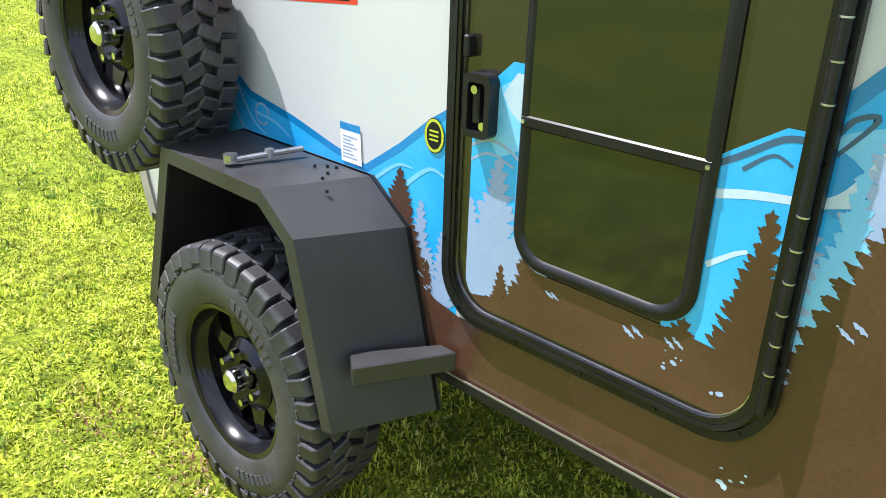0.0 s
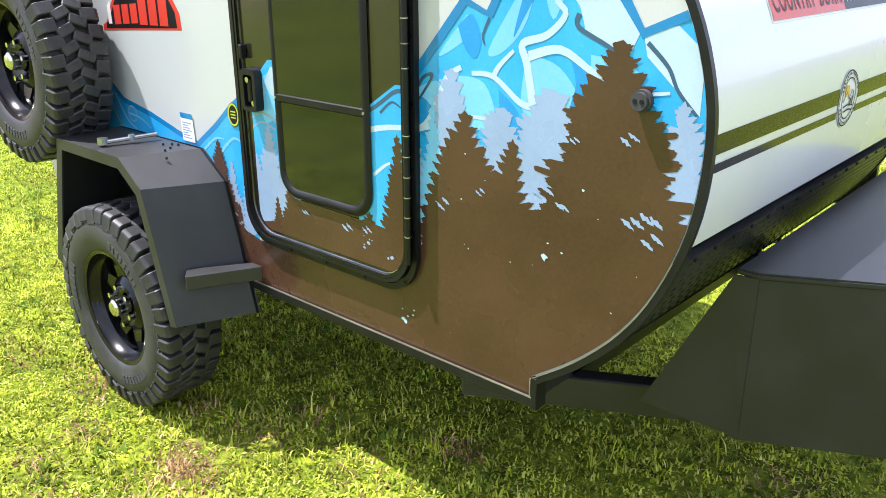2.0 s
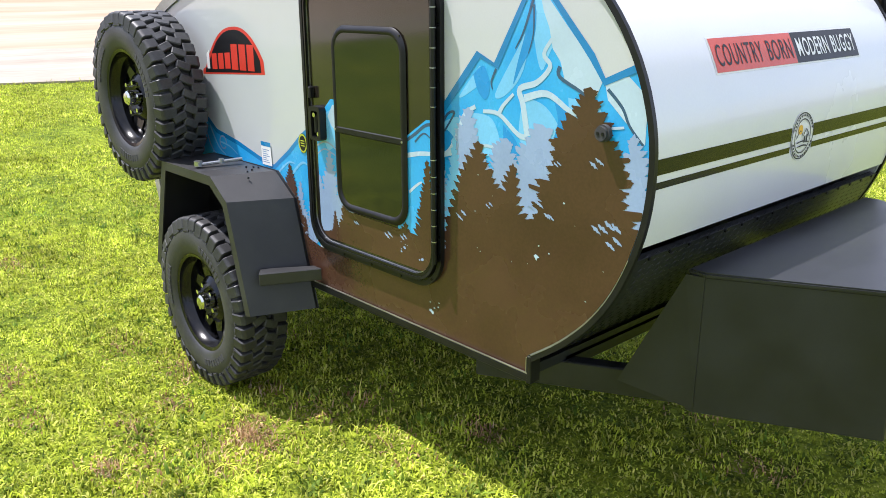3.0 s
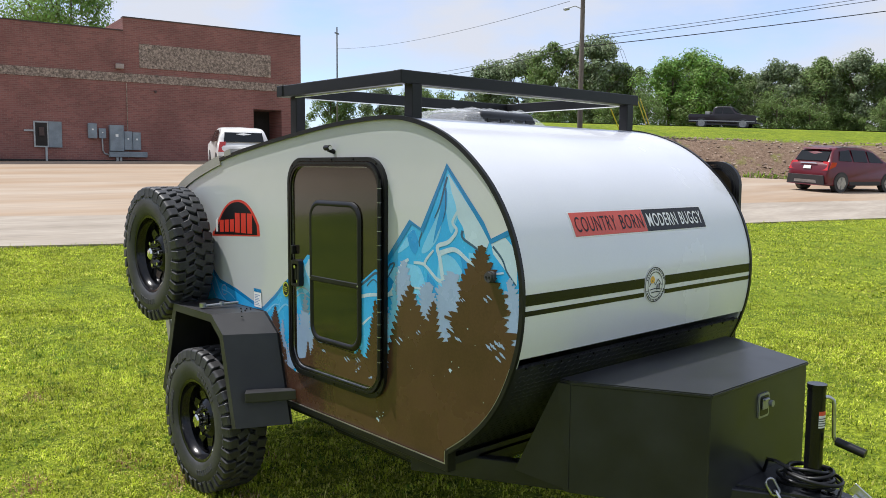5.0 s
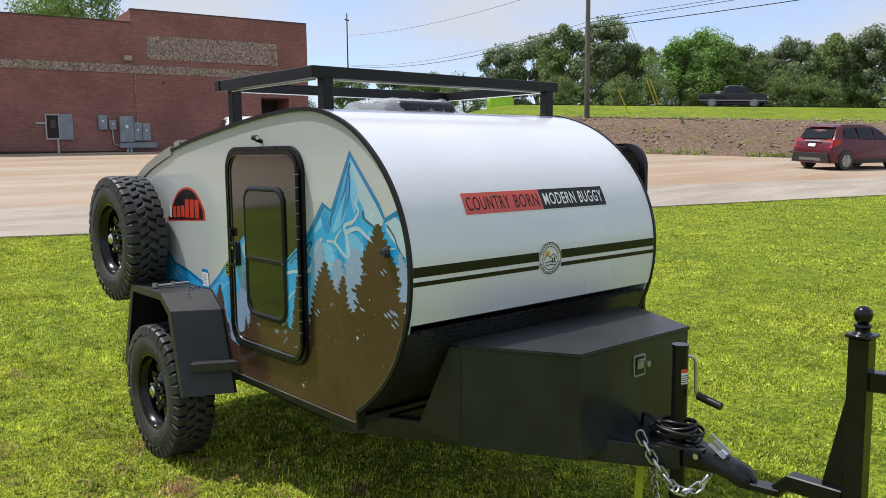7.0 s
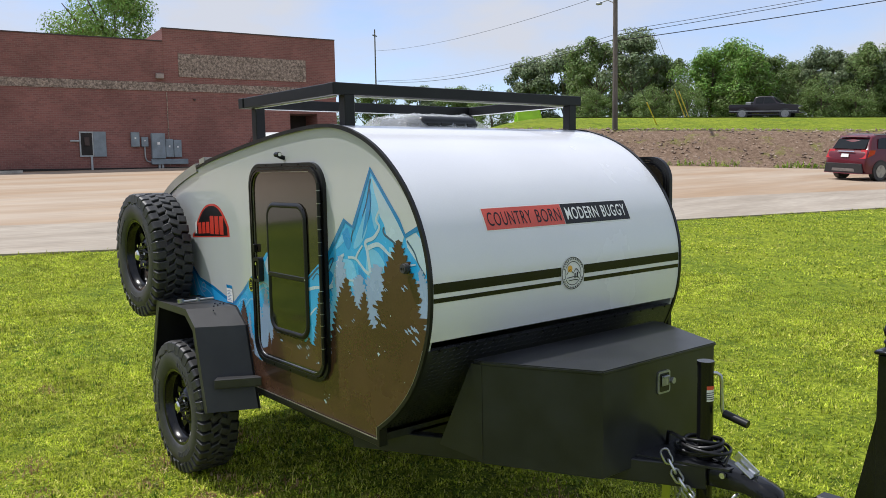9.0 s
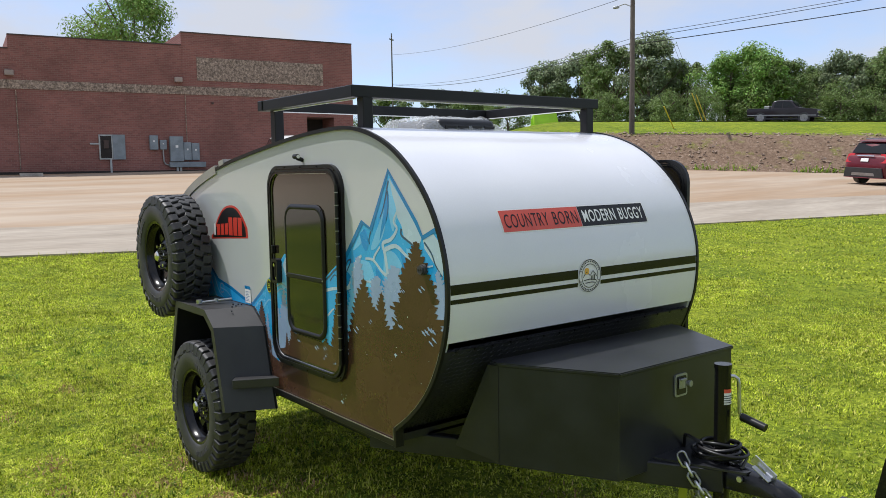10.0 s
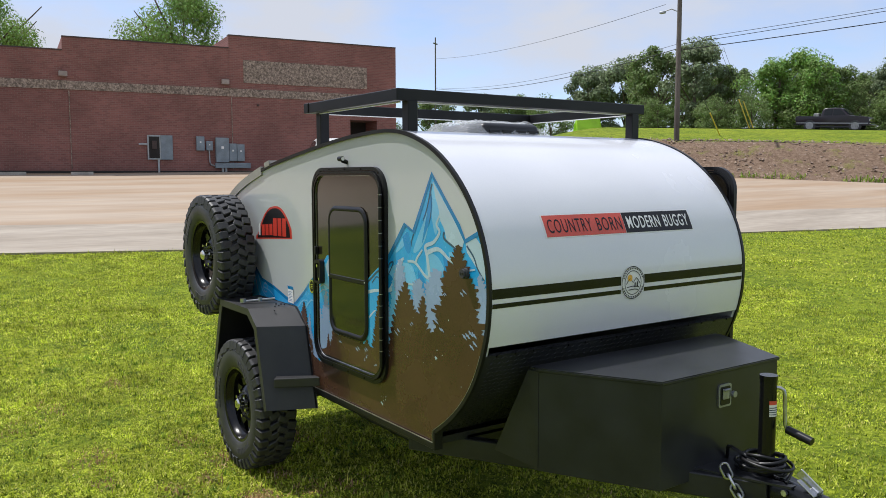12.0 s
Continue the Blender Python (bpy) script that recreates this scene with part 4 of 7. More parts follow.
def nose_text(body, y0, y1, z0, z1, material):
    """Printed words laid on the curved nose."""
    cu = bpy.data.curves.new("lettering", "FONT")
    cu.space_character = 1.12
    cu.body, cu.size, cu.resolution_u = body, 1.0, 3
    cu.offset = 0.014 if material is M_WHITE else 0.0
    tmp = new("lettering", cu)
    bpy.context.view_layer.update()
    me = bpy.data.meshes.new_from_object(tmp.evaluated_get(bpy.context.evaluated_depsgraph_get()))
    bpy.data.objects.remove(tmp)
    co = [v.co.copy() for v in me.vertices]
    xa, xb = min(c.x for c in co), max(c.x for c in co)
    ya, yb = min(c.y for c in co), max(c.y for c in co)
    i0, i1 = rim_index(z0), rim_index(z1)
    for v, c in zip(me.vertices, co):
        p = at_rim(i0 + (i1 - i0) * (c.y - ya) / (yb - ya), y0 + (y1 - y0) * (c.x - xa) / (xb - xa), 0.0032)
        v.co = p
    me.materials.append(material)
    ob = new("lettering", me)
    ob.parent, ob.matrix_parent_inverse = trailer, Matrix.Translation(trailer.location).inverted()
    return ob


nose_text("COUNTRY", 1.447, 1.684, 1.406, 1.458, M_INK)
nose_text("BORN", 1.713, 1.855, 1.406, 1.458, M_INK)
nose_text("MODERN", 1.890, 2.092, 1.408, 1.458, M_WHITE)
nose_text("BUGGY", 2.118, 2.278, 1.408, 1.458, M_WHITE)


def nose_disc(name, cy, cz, r, off, material, n=36, inner=0.0):
    bm = bmesh.new()
    rr = (1.0, inner) if inner else (1.0,)
    rings = [[bm.verts.new(at_rim(rim_index(cz + r * f * math.sin(6.2832 * k / n)), cy + r * f * math.cos(6.2832 * k / n), off)) for k in range(n)] for f in rr]
    if inner:
        for k in range(n):
            bm.faces.new((rings[0][k], rings[0][(k + 1) % n], rings[1][(k + 1) % n], rings[1][k]))
    else:
        c = bm.verts.new(at_rim(rim_index(cz), cy, off))
        for k in range(n):
            bm.faces.new((rings[0][k], rings[0][(k + 1) % n], c))
    return part(name, bm, material, trailer)


BZ = 1.190
nose_disc("round_emblem", YC + 0.001, BZ, 0.070, 0.0018, M_WHITE)["label"] = "round white emblem with a mountain drawing"
nose_disc("emblem_ring", YC + 0.001, BZ, 0.0675, 0.0028, M_DARKGREY, 36, 0.95)
nose_disc("emblem_ring", YC + 0.001, BZ, 0.050, 0.0028, M_DARKGREY, 36, 0.94)
nose_disc("emblem_sun", YC - 0.018, BZ + 0.020, 0.014, 0.0036, M_GOLD, 14)
for k in range(34):
    a = 6.2832 * k / 34
    if k % 17 in (0, 1, 16):
        continue
    nose_disc("emblem_mark", YC + 0.001 + 0.059 * math.cos(a), BZ + 0.059 * math.sin(a), 0.0036, 0.0036, M_DARKGREY, 6)
for pts, w in (([(-0.045, -0.005), (-0.02, 0.02), (0.0, 0.0), (0.02, 0.022), (0.045, -0.005)], 0.004), ([(-0.04, -0.02), (0.0, -0.016), (0.04, -0.022)], 0.004), ([(-0.03, -0.033), (0.01, -0.03), (0.035, -0.034)], 0.004), ([(0.012, -0.022), (0.013, 0.0)], 0.008), ([(0.028, -0.022), (0.029, 0.004)], 0.008)):
    bm = bmesh.new()
    vs = [bm.verts.new(at_rim(rim_index(BZ + 0.9 * p.y), YC + 0.001 + 0.9 * p.x, 0.0036)) for p in ribbon(pts, w, w, 2)]
    h_ = len(vs) // 2
    for k in range(h_ - 1):
        bm.faces.new((vs[k], vs[k + 1], vs[-k - 2], vs[-k - 1]))
    part("emblem_mark", bm, M_DARKGREY, trailer)
# diamond tread and rivets on the stone guard
bm = bmesh.new()
g0, g1 = rim_index(0.60), rim_index(0.985)
for r in range(26):
    for c in range(72):
        y = YL + 0.03 + (YR - YL - 0.06) * (c + 0.5 * (r % 2)) / 72
        i = g0 + (g1 - g0) * (r + 0.5) / 26
        p, du = at_rim(i, y, 0.0032), 0.0085
        a, b = at_rim(i + 0.13, y + du * (1 if (r + c) % 2 else -1), 0.0032), at_rim(i - 0.13, y - du * (1 if (r + c) % 2 else -1), 0.0032)
        s1, s2 = at_rim(i + 0.02, y - 0.003, 0.0055), at_rim(i - 0.02, y + 0.003, 0.0055)
        bm.faces.new([bm.verts.new(v) for v in (a, s1, b)])
        bm.faces.new([bm.verts.new(v) for v in (a, b, s2)])
M_TREAD = mat("tread_plate", (0.013, 0.013, 0.016), 0.42, var=0.15, scale=6, fine=100, bump=0.02)
tread = part("tread_pattern", bm, M_TREAD, trailer)
tread["kind"] = "stuff"
for k in range(16):
    bm = bmesh.new()
    p, q = at_rim(rim_index(0.965), YL + 0.06 + (YR - YL - 0.12) * k / 15, 0.003), at_rim(rim_index(0.965), YL + 0.06 + (YR - YL - 0.12) * k / 15, 0.008)
    cyl(bm, p, q, 0.005, 8)
    part("rivet", bm, M_TRIM, trailer)
# nose corner bracket
bm = bmesh.new()
box(bm, -0.003, 0.014, YL - 0.011, YL + 0.03, 0.528, 0.612, 0.002)
part("corner_cap", bm, M_TRIM, trailer)
bm = bmesh.new()
box(bm, -0.0065, -0.0035, YL - 0.0105, YL + 0.002, 0.560, 0.606)
part("trim_edge", bm, M_EDGE, trailer)
bm = bmesh.new()
rim_strip(bm, lambda p: p.y < 0.98 and p.x > -0.1, YL - 0.0108, YL - 0.0085, -0.0080, -0.0062)
part("trim_edge", bm, M_EDGE, trailer, "", 60)
# hatch hinge trim
bm = bmesh.new()
rim_strip(bm, lambda p: -1.72 < p.x < -1.58 and p.y > 1, YL - 0.012, YR + 0.012, 0.002, 0.030)
part("hatch_hinge", bm, M_HATCH, trailer)


# ---- wheels
LUGS = {}


def lug_mesh(kind):
    """One tread block; shoulder blocks fold over the edge of the tyre."""
    if kind not in LUGS:
        bm = bmesh.new()
        if kind == "centre":
            box(bm, -0.016, 0.010, -0.030, 0.030, -0.0170, 0.0170, 0.004)
        else:
            wide, deep = (0.064, 0.046) if kind == "shoulder_wide" else (0.052, 0.034)
            prof = [(0.010, wide), (0.0105, 0.012), (0.004, 0.001), (-deep, -0.0065), (-deep - 0.004, -0.002), (-0.020, 0.012), (-0.020, wide)]
            prism(bm, [(x, y, -0.0215) for x, y in prof], (0, 0, 0.043))
            bmesh.ops.bevel(bm, geom=[e for e in bm.edges if abs(e.verts[0].co.z) > 0.02 and e.calc_length() < 0.2 and max(v.co.x for v in e.verts) > -0.011], offset=0.003, segments=1, affect="EDGES")
        bmesh.ops.recalc_face_normals(bm, faces=bm.faces)
        me = bpy.data.meshes.new("tread_block")
        bm.to_mesh(me)
        bm.free()
        me.materials.append(M_RUBBER)
        LUGS[kind] = me
    return LUGS[kind]


def wheel(cx, cz, name, label, spin=0.0, y_out=0.868):
    """A mud-terrain tyre on a black steel rim, its face towards -y."""
    R, W = 0.352, 0.208
    m = Matrix.Translation((cx, y_out, cz)) @ Matrix.Rotation(spin, 4, "Y")
    bm = bmesh.new()
    lathe(bm, [(0.197, 0.188), (0.199, 0.200), (0.184, 0.200), (0.176, 0.17), (0.17, 0.12), (0.172, 0.055), (0.186, 0.040), (0.190, 0.014), (0.203, 0.010), (0.206, 0.018), (0.196, 0.032), (0.194, 0.10)], 56, True, m)
    rim = part(name, bm, M_RIM, trailer, label, 35)
    bm = bmesh.new()
    lathe(bm, [(0.196, 0.022), (0.205, 0.009), (0.218, 0.002), (0.252, -0.004), (0.284, -0.003), (0.302, 0.004), (0.318, 0.014), (0.325, 0.030), (0.328, 0.05), (0.329, 0.10), (0.328, 0.155), (0.325, 0.178), (0.318, 0.194), (0.284, 0.211), (0.25, 0.212), (0.205, 0.202), (0.196, 0.19)], 64, True, m)
    tyre_bm = bm
    n = 38
    blocks = []
    for k in range(n):
        a = 2 * math.pi * k / n
        for side in (0, 1):
            aa = a + (math.pi / n if side else 0)
            wide = 1 if k % 2 else 0
            mm = m @ Matrix.Rotation(aa, 4, "Y") @ Matrix.Translation((R - 0.010, (0.004 if not side else W - 0.004), 0)) @ Matrix.Rotation(radians(-7 if side else 7), 4, "X") @ Matrix.Diagonal((1, -1 if side else 1, 1, 1))
            blocks.append((("shoulder_wide" if wide else "shoulder"), mm))
        for row, (yy, tilt) in enumerate(((0.080, 24), (0.128, -24))):
            mm = m @ Matrix.Rotation(a + (0.5 + row) * math.pi / n, 4, "Y") @ Matrix.Translation((R - 0.009, yy, 0)) @ Matrix.Rotation(radians(tilt), 4, "X")
            blocks.append(("centre", mm))
    bm = tyre_bm
    part("tyre", bm, M_RUBBER, rim, "black mud-terrain tyre with chunky lugs", 30)
    for kind, mm in blocks:
        ob = new("tread_block", lug_mesh(kind))
        ob.parent = rim
        ob.matrix_basis = mm
    bm = bmesh.new()
    for k in range(64):
        if k % 3 == 2:
            continue
        mm = m @ Matrix.Rotation(2 * math.pi * k / 64, 4, "Y") @ Matrix.Translation((0.300, 0.001, 0))
        box(bm, -0.003, 0.003, -0.0025, 0.002, -0.009, 0.009, 0, mm)
    for a0 in (40, 160, 280):
        for k in range(8):
            mm = m @ Matrix.Rotation(radians(a0 + 5.4 * k), 4, "Y") @ Matrix.Translation((0.252, -0.0035, 0))
            box(bm, -0.013, 0.013, -0.0018, 0.002, -0.0085 + 0.002 * (k % 2), 0.0085, 0, mm)
    part("sidewall_moulding", bm, M_DARKGREY, rim, "raised sidewall lettering bars")["kind"] = "stuff"
    # disc with windows between broad spokes
    seg = 8
    for k in range(seg):
        bm = bmesh.new()
        mm = m @ Matrix.Rotation(2 * math.pi * (k + 0.5) / seg, 4, "Y")
        prism(bm, [mm @ Vector(p) for p in ((0.088, 0.070, -0.034), (0.088, 0.070, 0.034), (0.135, 0.062, 0.022), (0.178, 0.072, 0.034), (0.178, 0.072, -0.034), (0.135, 0.062, -0.022))], mm.to_3x3() @ Vector((0, 0.010, 0)))
        part("spoke", bm, M_RIM, rim)
    bm = bmesh.new()
    lathe(bm, [(0.040, 0.062), (0.075, 0.050), (0.098, 0.066), (0.098, 0.080), (0.040, 0.080)], 32, True, m)
    part("disc", bm, M_RIM, rim, "", 35)
    bm = bmesh.new()
    lathe(bm, [(0.0005, 0.004), (0.022, 0.006), (0.030, 0.013), (0.032, 0.022), (0.032, 0.070), (0.0005, 0.070)], 24, False, m)
    part("hub_cap", bm, M_CHROME, rim, "polished hub cap", 35)
    for k in range(6):
        mm = m @ Matrix.Rotation(2 * math.pi * (k + 0.25) / 6, 4, "Y") @ Matrix.Translation((0.066, 0, 0))
        bm = bmesh.new()
        cyl(bm, mm @ Vector((0, 0.056, 0)), mm @ Vector((0, 0.030, 0)), 0.0115, 6, 0.0095)
        part("lug_nut", bm, M_CHROME, rim)
    return rim


wheel(-1.552, 0.397, "wheel", "road wheel on black steel rim", 0.1)
wheel(-2.062, 1.172, "spare_wheel", "spare wheel mounted on the side", 0.6)
bm = bmesh.new()
cyl(bm, (-1.552, 0.95, 0.397), (-1.552, 2.79, 0.397), 0.032, 14)
part("axle", bm, M_BLACK, trailer)
bm = bmesh.new()
cyl(bm, (-2.062, 0.95, 1.172), (-2.062, YL + 0.005, 1.172), 0.05, 16)
bar(bm, (-2.062, 1.115, 1.172), (-2.062, 1.115, 0.62), 0.05, 0.02, (0, 1, 0))
part("spare_mount", bm, M_BLACK, trailer)
# the far wheel, seen under the frame
bm = bmesh.new()
lathe(bm, [(0.19, 0.02), (0.26, 0.0), (0.31, 0.005), (0.343, 0.03), (0.347, 0.10), (0.343, 0.18), (0.31, 0.205), (0.26, 0.21), (0.19, 0.19)], 48, True, Matrix.Translation((-1.552, 2.63, 0.397)))
part("far_tyre", bm, M_RUBBER, trailer, "far-side mud-terrain tyre", 30)


# ---- fender
def fender():
    outer = [(-1.945, 0.478), (-1.785, 0.945), (-1.372, 0.945), (-1.262, 0.866), (-1.152, 0.452)]
    inner = [(-1.965, 0.478), (-1.805, 0.945), (-1.290, 0.945), (-1.171, 0.8595), (-1.062, 0.449)]
    yo, yi, t = 0.882, YL, 0.006
    bm = bmesh.new()

    def inset(line, d):
        out = []
        for i, p in enumerate(line):
            a, b = Vector(line[max(0, i - 1)]), Vector(line[min(len(line) - 1, i + 1)])
            d1, d2 = (Vector(p) - a), (b - Vector(p))
            d1, d2 = (d1.normalized() if d1.length else d2.normalized()), (d2.normalized() if d2.length else d1.normalized())
            n1, n2 = Vector((d1.y, -d1.x)), Vector((d2.y, -d2.x))
            nn = (n1 + n2).normalized()
            out.append(Vector(p) + nn * d / max(0.5, nn.dot(n1)))
        return out
    o0, o1, i0, i1 = outer, inset(outer, t), inner, inset(inner, t)
    lip = inset(outer, 0.036)
    rows = []
    for k in range(5):
        rows.append([bm.verts.new((p[0], y, p[1])) for p, y in ((o0[k], yo), (i0[k], yi), (i1[k], yi), (o1[k], yo + t), (lip[k], yo + t), (lip[k], yo))])
    for r0, r1 in zip(rows, rows[1:]):
        for j in range(6):
            bm.faces.new((r0[j], r0[(j + 1) % 6], r1[(j + 1) % 6], r1[j]))
    bm.faces.new(rows[0])
    bm.faces.new(rows[-1][::-1])
    bmesh.ops.bevel(bm, geom=[e for e in bm.edges if e.calc_face_angle(0) > 0.3 and e.calc_length() > 0.05], offset=0.0025, segments=1, affect="EDGES")
    f = part("fender", bm, M_FENDER, trailer, "angular black steel fender")
    # added black plate on the side, giving the arch its deep shade
    bm = bmesh.new()
    prism(bm, [(x, YL - 0.012, z) for x, z in inner], (0, 0.008, 0))
    part("wheel_well", bm, M_TRIM, f, "added black plate for the shade inside the fender arch")
    bm = bmesh.new()
    top = [(-1.112, 0.908), (-1.012, YL - 0.012), (-1.06, YL - 0.012), (-1.165, 0.945)]
    prism(bm, [(x, y, 0.576) for x, y in top], (0, 0, 0.046))
    bmesh.ops.bevel(bm, geom=list(bm.edges), offset=0.003, segments=1, affect="EDGES")
    part("step", bm, M_FENDER, f, "welded wedge-shaped step")
    bm = bmesh.new()
    bar(bm, (-1.545, 0.93, 0.958), (-1.50, 1.09, 0.966), 0.014, 0.012, bevel=0.003)
    cyl(bm, (-1.548, 0.925, 0.952), (-1.548, 0.925, 0.972), 0.016, 12)
    cyl(bm, (-1.522, 1.01, 0.955), (-1.522, 1.01, 0.974), 0.011, 10)
    part("hold_down_strap", bm, M_ZINC, f, "zinc-plated threaded rod and wing bolt")
    for x, y in ((-1.42, 1.06), (-1.40, 1.08), (-1.36, 1.05), (-1.38, 1.09), (-1.30, 1.0), (-1.34, 1.02)):
        bm = bmesh.new()
        z = 0.945 if x < -1.33 else 0.930
        cyl(bm, (x, y, z), (x, y, z + 0.007), 0.004, 6)
        part("bolt", bm, M_BLACK, f)


fender()

# ---- roof rack
RX0, RX1, RY0, RY1, RZ = -1.133, -0.331, 1.160, 2.62, 1.973
for a, b in (((RX0, RY0), (RX1, RY0)), ((RX0, RY1), (RX1, RY1))):
    bm = bmesh.new()
    bar(bm, (*a, RZ), (*b, RZ), 0.05, 0.05, bevel=0.003)
    part("rack_side_rail", bm, M_RACK, trailer)
bm = bmesh.new()
bar(bm, (RX1 + 0.0255, RY0 - 0.03, RZ), (RX1 + 0.0255, RY1 + 0.03, RZ), 0.05, 0.05, bevel=0.003)
part("rack_front_rail", bm, M_RACK, trailer, "square black steel rack rail")
bm = bmesh.new()
bar(bm, (RX0 - 0.0255, RY0 - 0.03, RZ), (RX0 - 0.0255, RY1 + 0.03, RZ), 0.05, 0.05, bevel=0.003)
part("rack_rear_rail", bm, M_RACK, trailer)
for a, b in (((RX0 + 0.03, RY0 + 0.022), (RX1 - 0.005, RY0 + 0.022)), ((RX0 + 0.03, RY1 - 0.022), (RX1 - 0.005, RY1 - 0.022)), ((RX1 + 0.004, RY0 + 0.03), (RX1 + 0.004, RY1 - 0.03)), ((RX0 - 0.004, RY0 + 0.03), (RX0 - 0.004, RY1 - 0.03))):
    bm = bmesh.new()
    bar(bm, (*a, RZ - 0.0275), (*b, RZ - 0.0275), 0.006, 0.004)
    part("edge_strip", bm, M_WHITE, trailer, "thin pale edge strip")
for x, zr in ((-1.13, 1.752), (-0.305, 1.810)):
    for y in (RY0 + 0.05, RY1 - 0.035):
        bm = bmesh.new()
        xx = x
        bar(bm, (xx, y, zr - 0.005), (xx, y, RZ - 0.022), 0.05, 0.05, (1, 0, 0), bevel=0.003)
        part("rack_post", bm, M_RACK, trailer)
        bm = bmesh.new()
        box(bm, xx - 0.05, xx + 0.05, y - 0.04, y + 0.04, zr - 0.004, zr + 0.006, 0.002)
        part("post_foot", bm, M_SKIN, trailer, "sealant-covered mounting foot")

# ---- roof vent under clear film
bm = bmesh.new()
fan_v = box(bm, -0.80, -0.43, 1.70, 2.06, 1.80, 1.885, 0.03, seg=3)
fan = part("roof_vent", bm, M_BLACK, trailer, "black roof fan hood", 40)
for k in range(4):
    bm = bmesh.new()
    box(bm, -0.435, -0.424, 1.735 + 0.082 * k, 1.80 + 0.082 * k, 1.835, 1.852, 0.002)
    part("louvre", bm, M_TRIM, fan)
bm = bmesh.new()
bmesh.ops.create_grid(bm, x_segments=40, y_segments=46, size=0.5)
for v in bm.verts:
    u, w = v.co.x * 2, v.co.y * 2
    e = max(abs(u), abs(w))
    h_ = 0.082 * (1 - max(0, (e - 0.66) / 0.34) ** 1.3)
    v.co = Vector((-0.625 + u * 0.22, 1.85 + w * 0.27, 1.812 + h_ + 0.012 * noise.noise((u * 5, w * 5, 2)) + 0.010 * noise.noise((u * 13, w * 13, 7))))
M_FILM = bpy.data.materials.new("clear_film")
M_FILM.use_nodes = True
fb = M_FILM.node_tree.nodes["Principled BSDF"]
fb.inputs["Base Color"].default_value, fb.inputs["Roughness"].default_value = (0.85, 0.88, 0.9, 1), 0.18
fb.inputs["Alpha"].default_value = 0.22
part("plastic_film", bm, M_FILM, fan, "crumpled clear plastic film", 60)

# ---- tongue, storage box, jack, coupler
ZT = 0.915
bm = bmesh.new()
body_o = [(0.38, 1.320), (0.405, 1.320), (0.806, 1.533), (0.806, YC * 2 - 1.520), (0.405, YC * 2 - 1.320), (0.38, YC * 2 - 1.320)]
prism(bm, [(x, y, 0.520) for x, y in body_o], (0, 0, ZT - 0.013 - 0.520))
bmesh.ops.bevel(bm, geom=list(bm.edges), offset=0.003, segments=1, affect="EDGES")
sbox = part("storage_box", bm, M_BLACK, trailer, "black powder-coated tongue storage box")
bm = bmesh.new()
lid_o = [(0.358, 1.314), (0.407, 1.314), (0.812, 1.528), (0.812, YC * 2 - 1.514), (0.407, YC * 2 - 1.314), (0.358, YC * 2 - 1.314)]
prism(bm, [(x, y, ZT - 0.014) for x, y in lid_o], (0, 0, 0.014))
bmesh.ops.bevel(bm, geom=list(bm.edges), offset=0.004, segments=2, affect="EDGES")
part("lid", bm, M_BLACK, sbox, "flat box lid catching the sun")
for s in (1, -1):
    bm = bmesh.new()
    yy = lambda y: y if s == 1 else 2 * YC - y
    prism(bm, [(0.405, yy(1.318), ZT - 0.014), (0.405, yy(1.318), 0.530), (0.185, yy(1.285), 0.548), (0.358, yy(1.308), ZT - 0.014)], (0, s * 0.006, 0))
    part("side_wing", bm, M_BLACK, sbox, "folded side plate along the frame")
bm = bmesh.new()
ring = [Vector((p.x, p.y)) for p in round_rect(-0.037, 0.037, -0.043, 0.043, 0.010, 4)]
ring_i = [Vector((p.x, p.y)) for p in round_rect(-0.029, 0.029, -0.035, 0.035, 0.007, 4)]
for outl, x0, x1 in ((ring, 0.804, 0.812),):
    prism(bm, [(x0, YC + 0.012 + p.x, 0.813 + p.y) for p in outl], (x1 - x0, 0, 0))
box_latch = part("box_latch", bm, M_STEEL, sbox, "stainless paddle latch", 40)
bm = bmesh.new()
prism(bm, [(0.8125, YC + 0.012 + p.x, 0.813 + p.y) for p in ring_i], (0.001, 0, 0))
part("latch_recess", bm, M_TRIM, box_latch)
bm = bmesh.new()
box(bm, 0.8140, 0.819, YC - 0.008, YC + 0.030, 0.800, 0.840, 0.002)
box(bm, 0.8140, 0.826, YC - 0.006, YC + 0.028, 0.832, 0.840, 0.002)
part("latch_paddle", bm, M_STEEL, box_latch)
bm = bmesh.new()
cyl(bm, (0.812, YC + 0.060, 0.812), (0.822, YC + 0.060, 0.812), 0.012, 12)
part("lock_cylinder", bm, M_STEEL, box_latch)
# A-frame rails, cross rail and long frame under the body
for s in (1, -1):
    bm = bmesh.new()
    bar(bm, (-0.25, YC - s * 0.70, 0.500), (1.03, YC - s * 0.035, 0.520), 0.05, 0.085, bevel=0.004)
    part("frame_rail", bm, M_BLACK, trailer, "black steel A-frame rail")
    bm = bmesh.new()
    bar(bm, (-2.35, YC - s * 0.62, 0.495), (-0.18, YC - s * 0.62, 0.495), 0.05, 0.08, bevel=0.004)
    part("frame_rail", bm, M_BLACK, trailer)
for x in (-0.1, -0.9, -2.1):
    bm = bmesh.new()
    bar(bm, (x, YL + 0.12, 0.495), (x, YR - 0.12, 0.495), 0.05, 0.07, bevel=0.004)
    part("cross_rail", bm, M_BLACK, trailer)
bm = bmesh.new()
bar(bm, (-0.03, YL + 0.16, 0.535), (-0.03, YR - 0.16, 0.535), 0.06, 0.05, bevel=0.004)
part("cross_rail", bm, M_BLACK, trailer)
bm = bmesh.new()
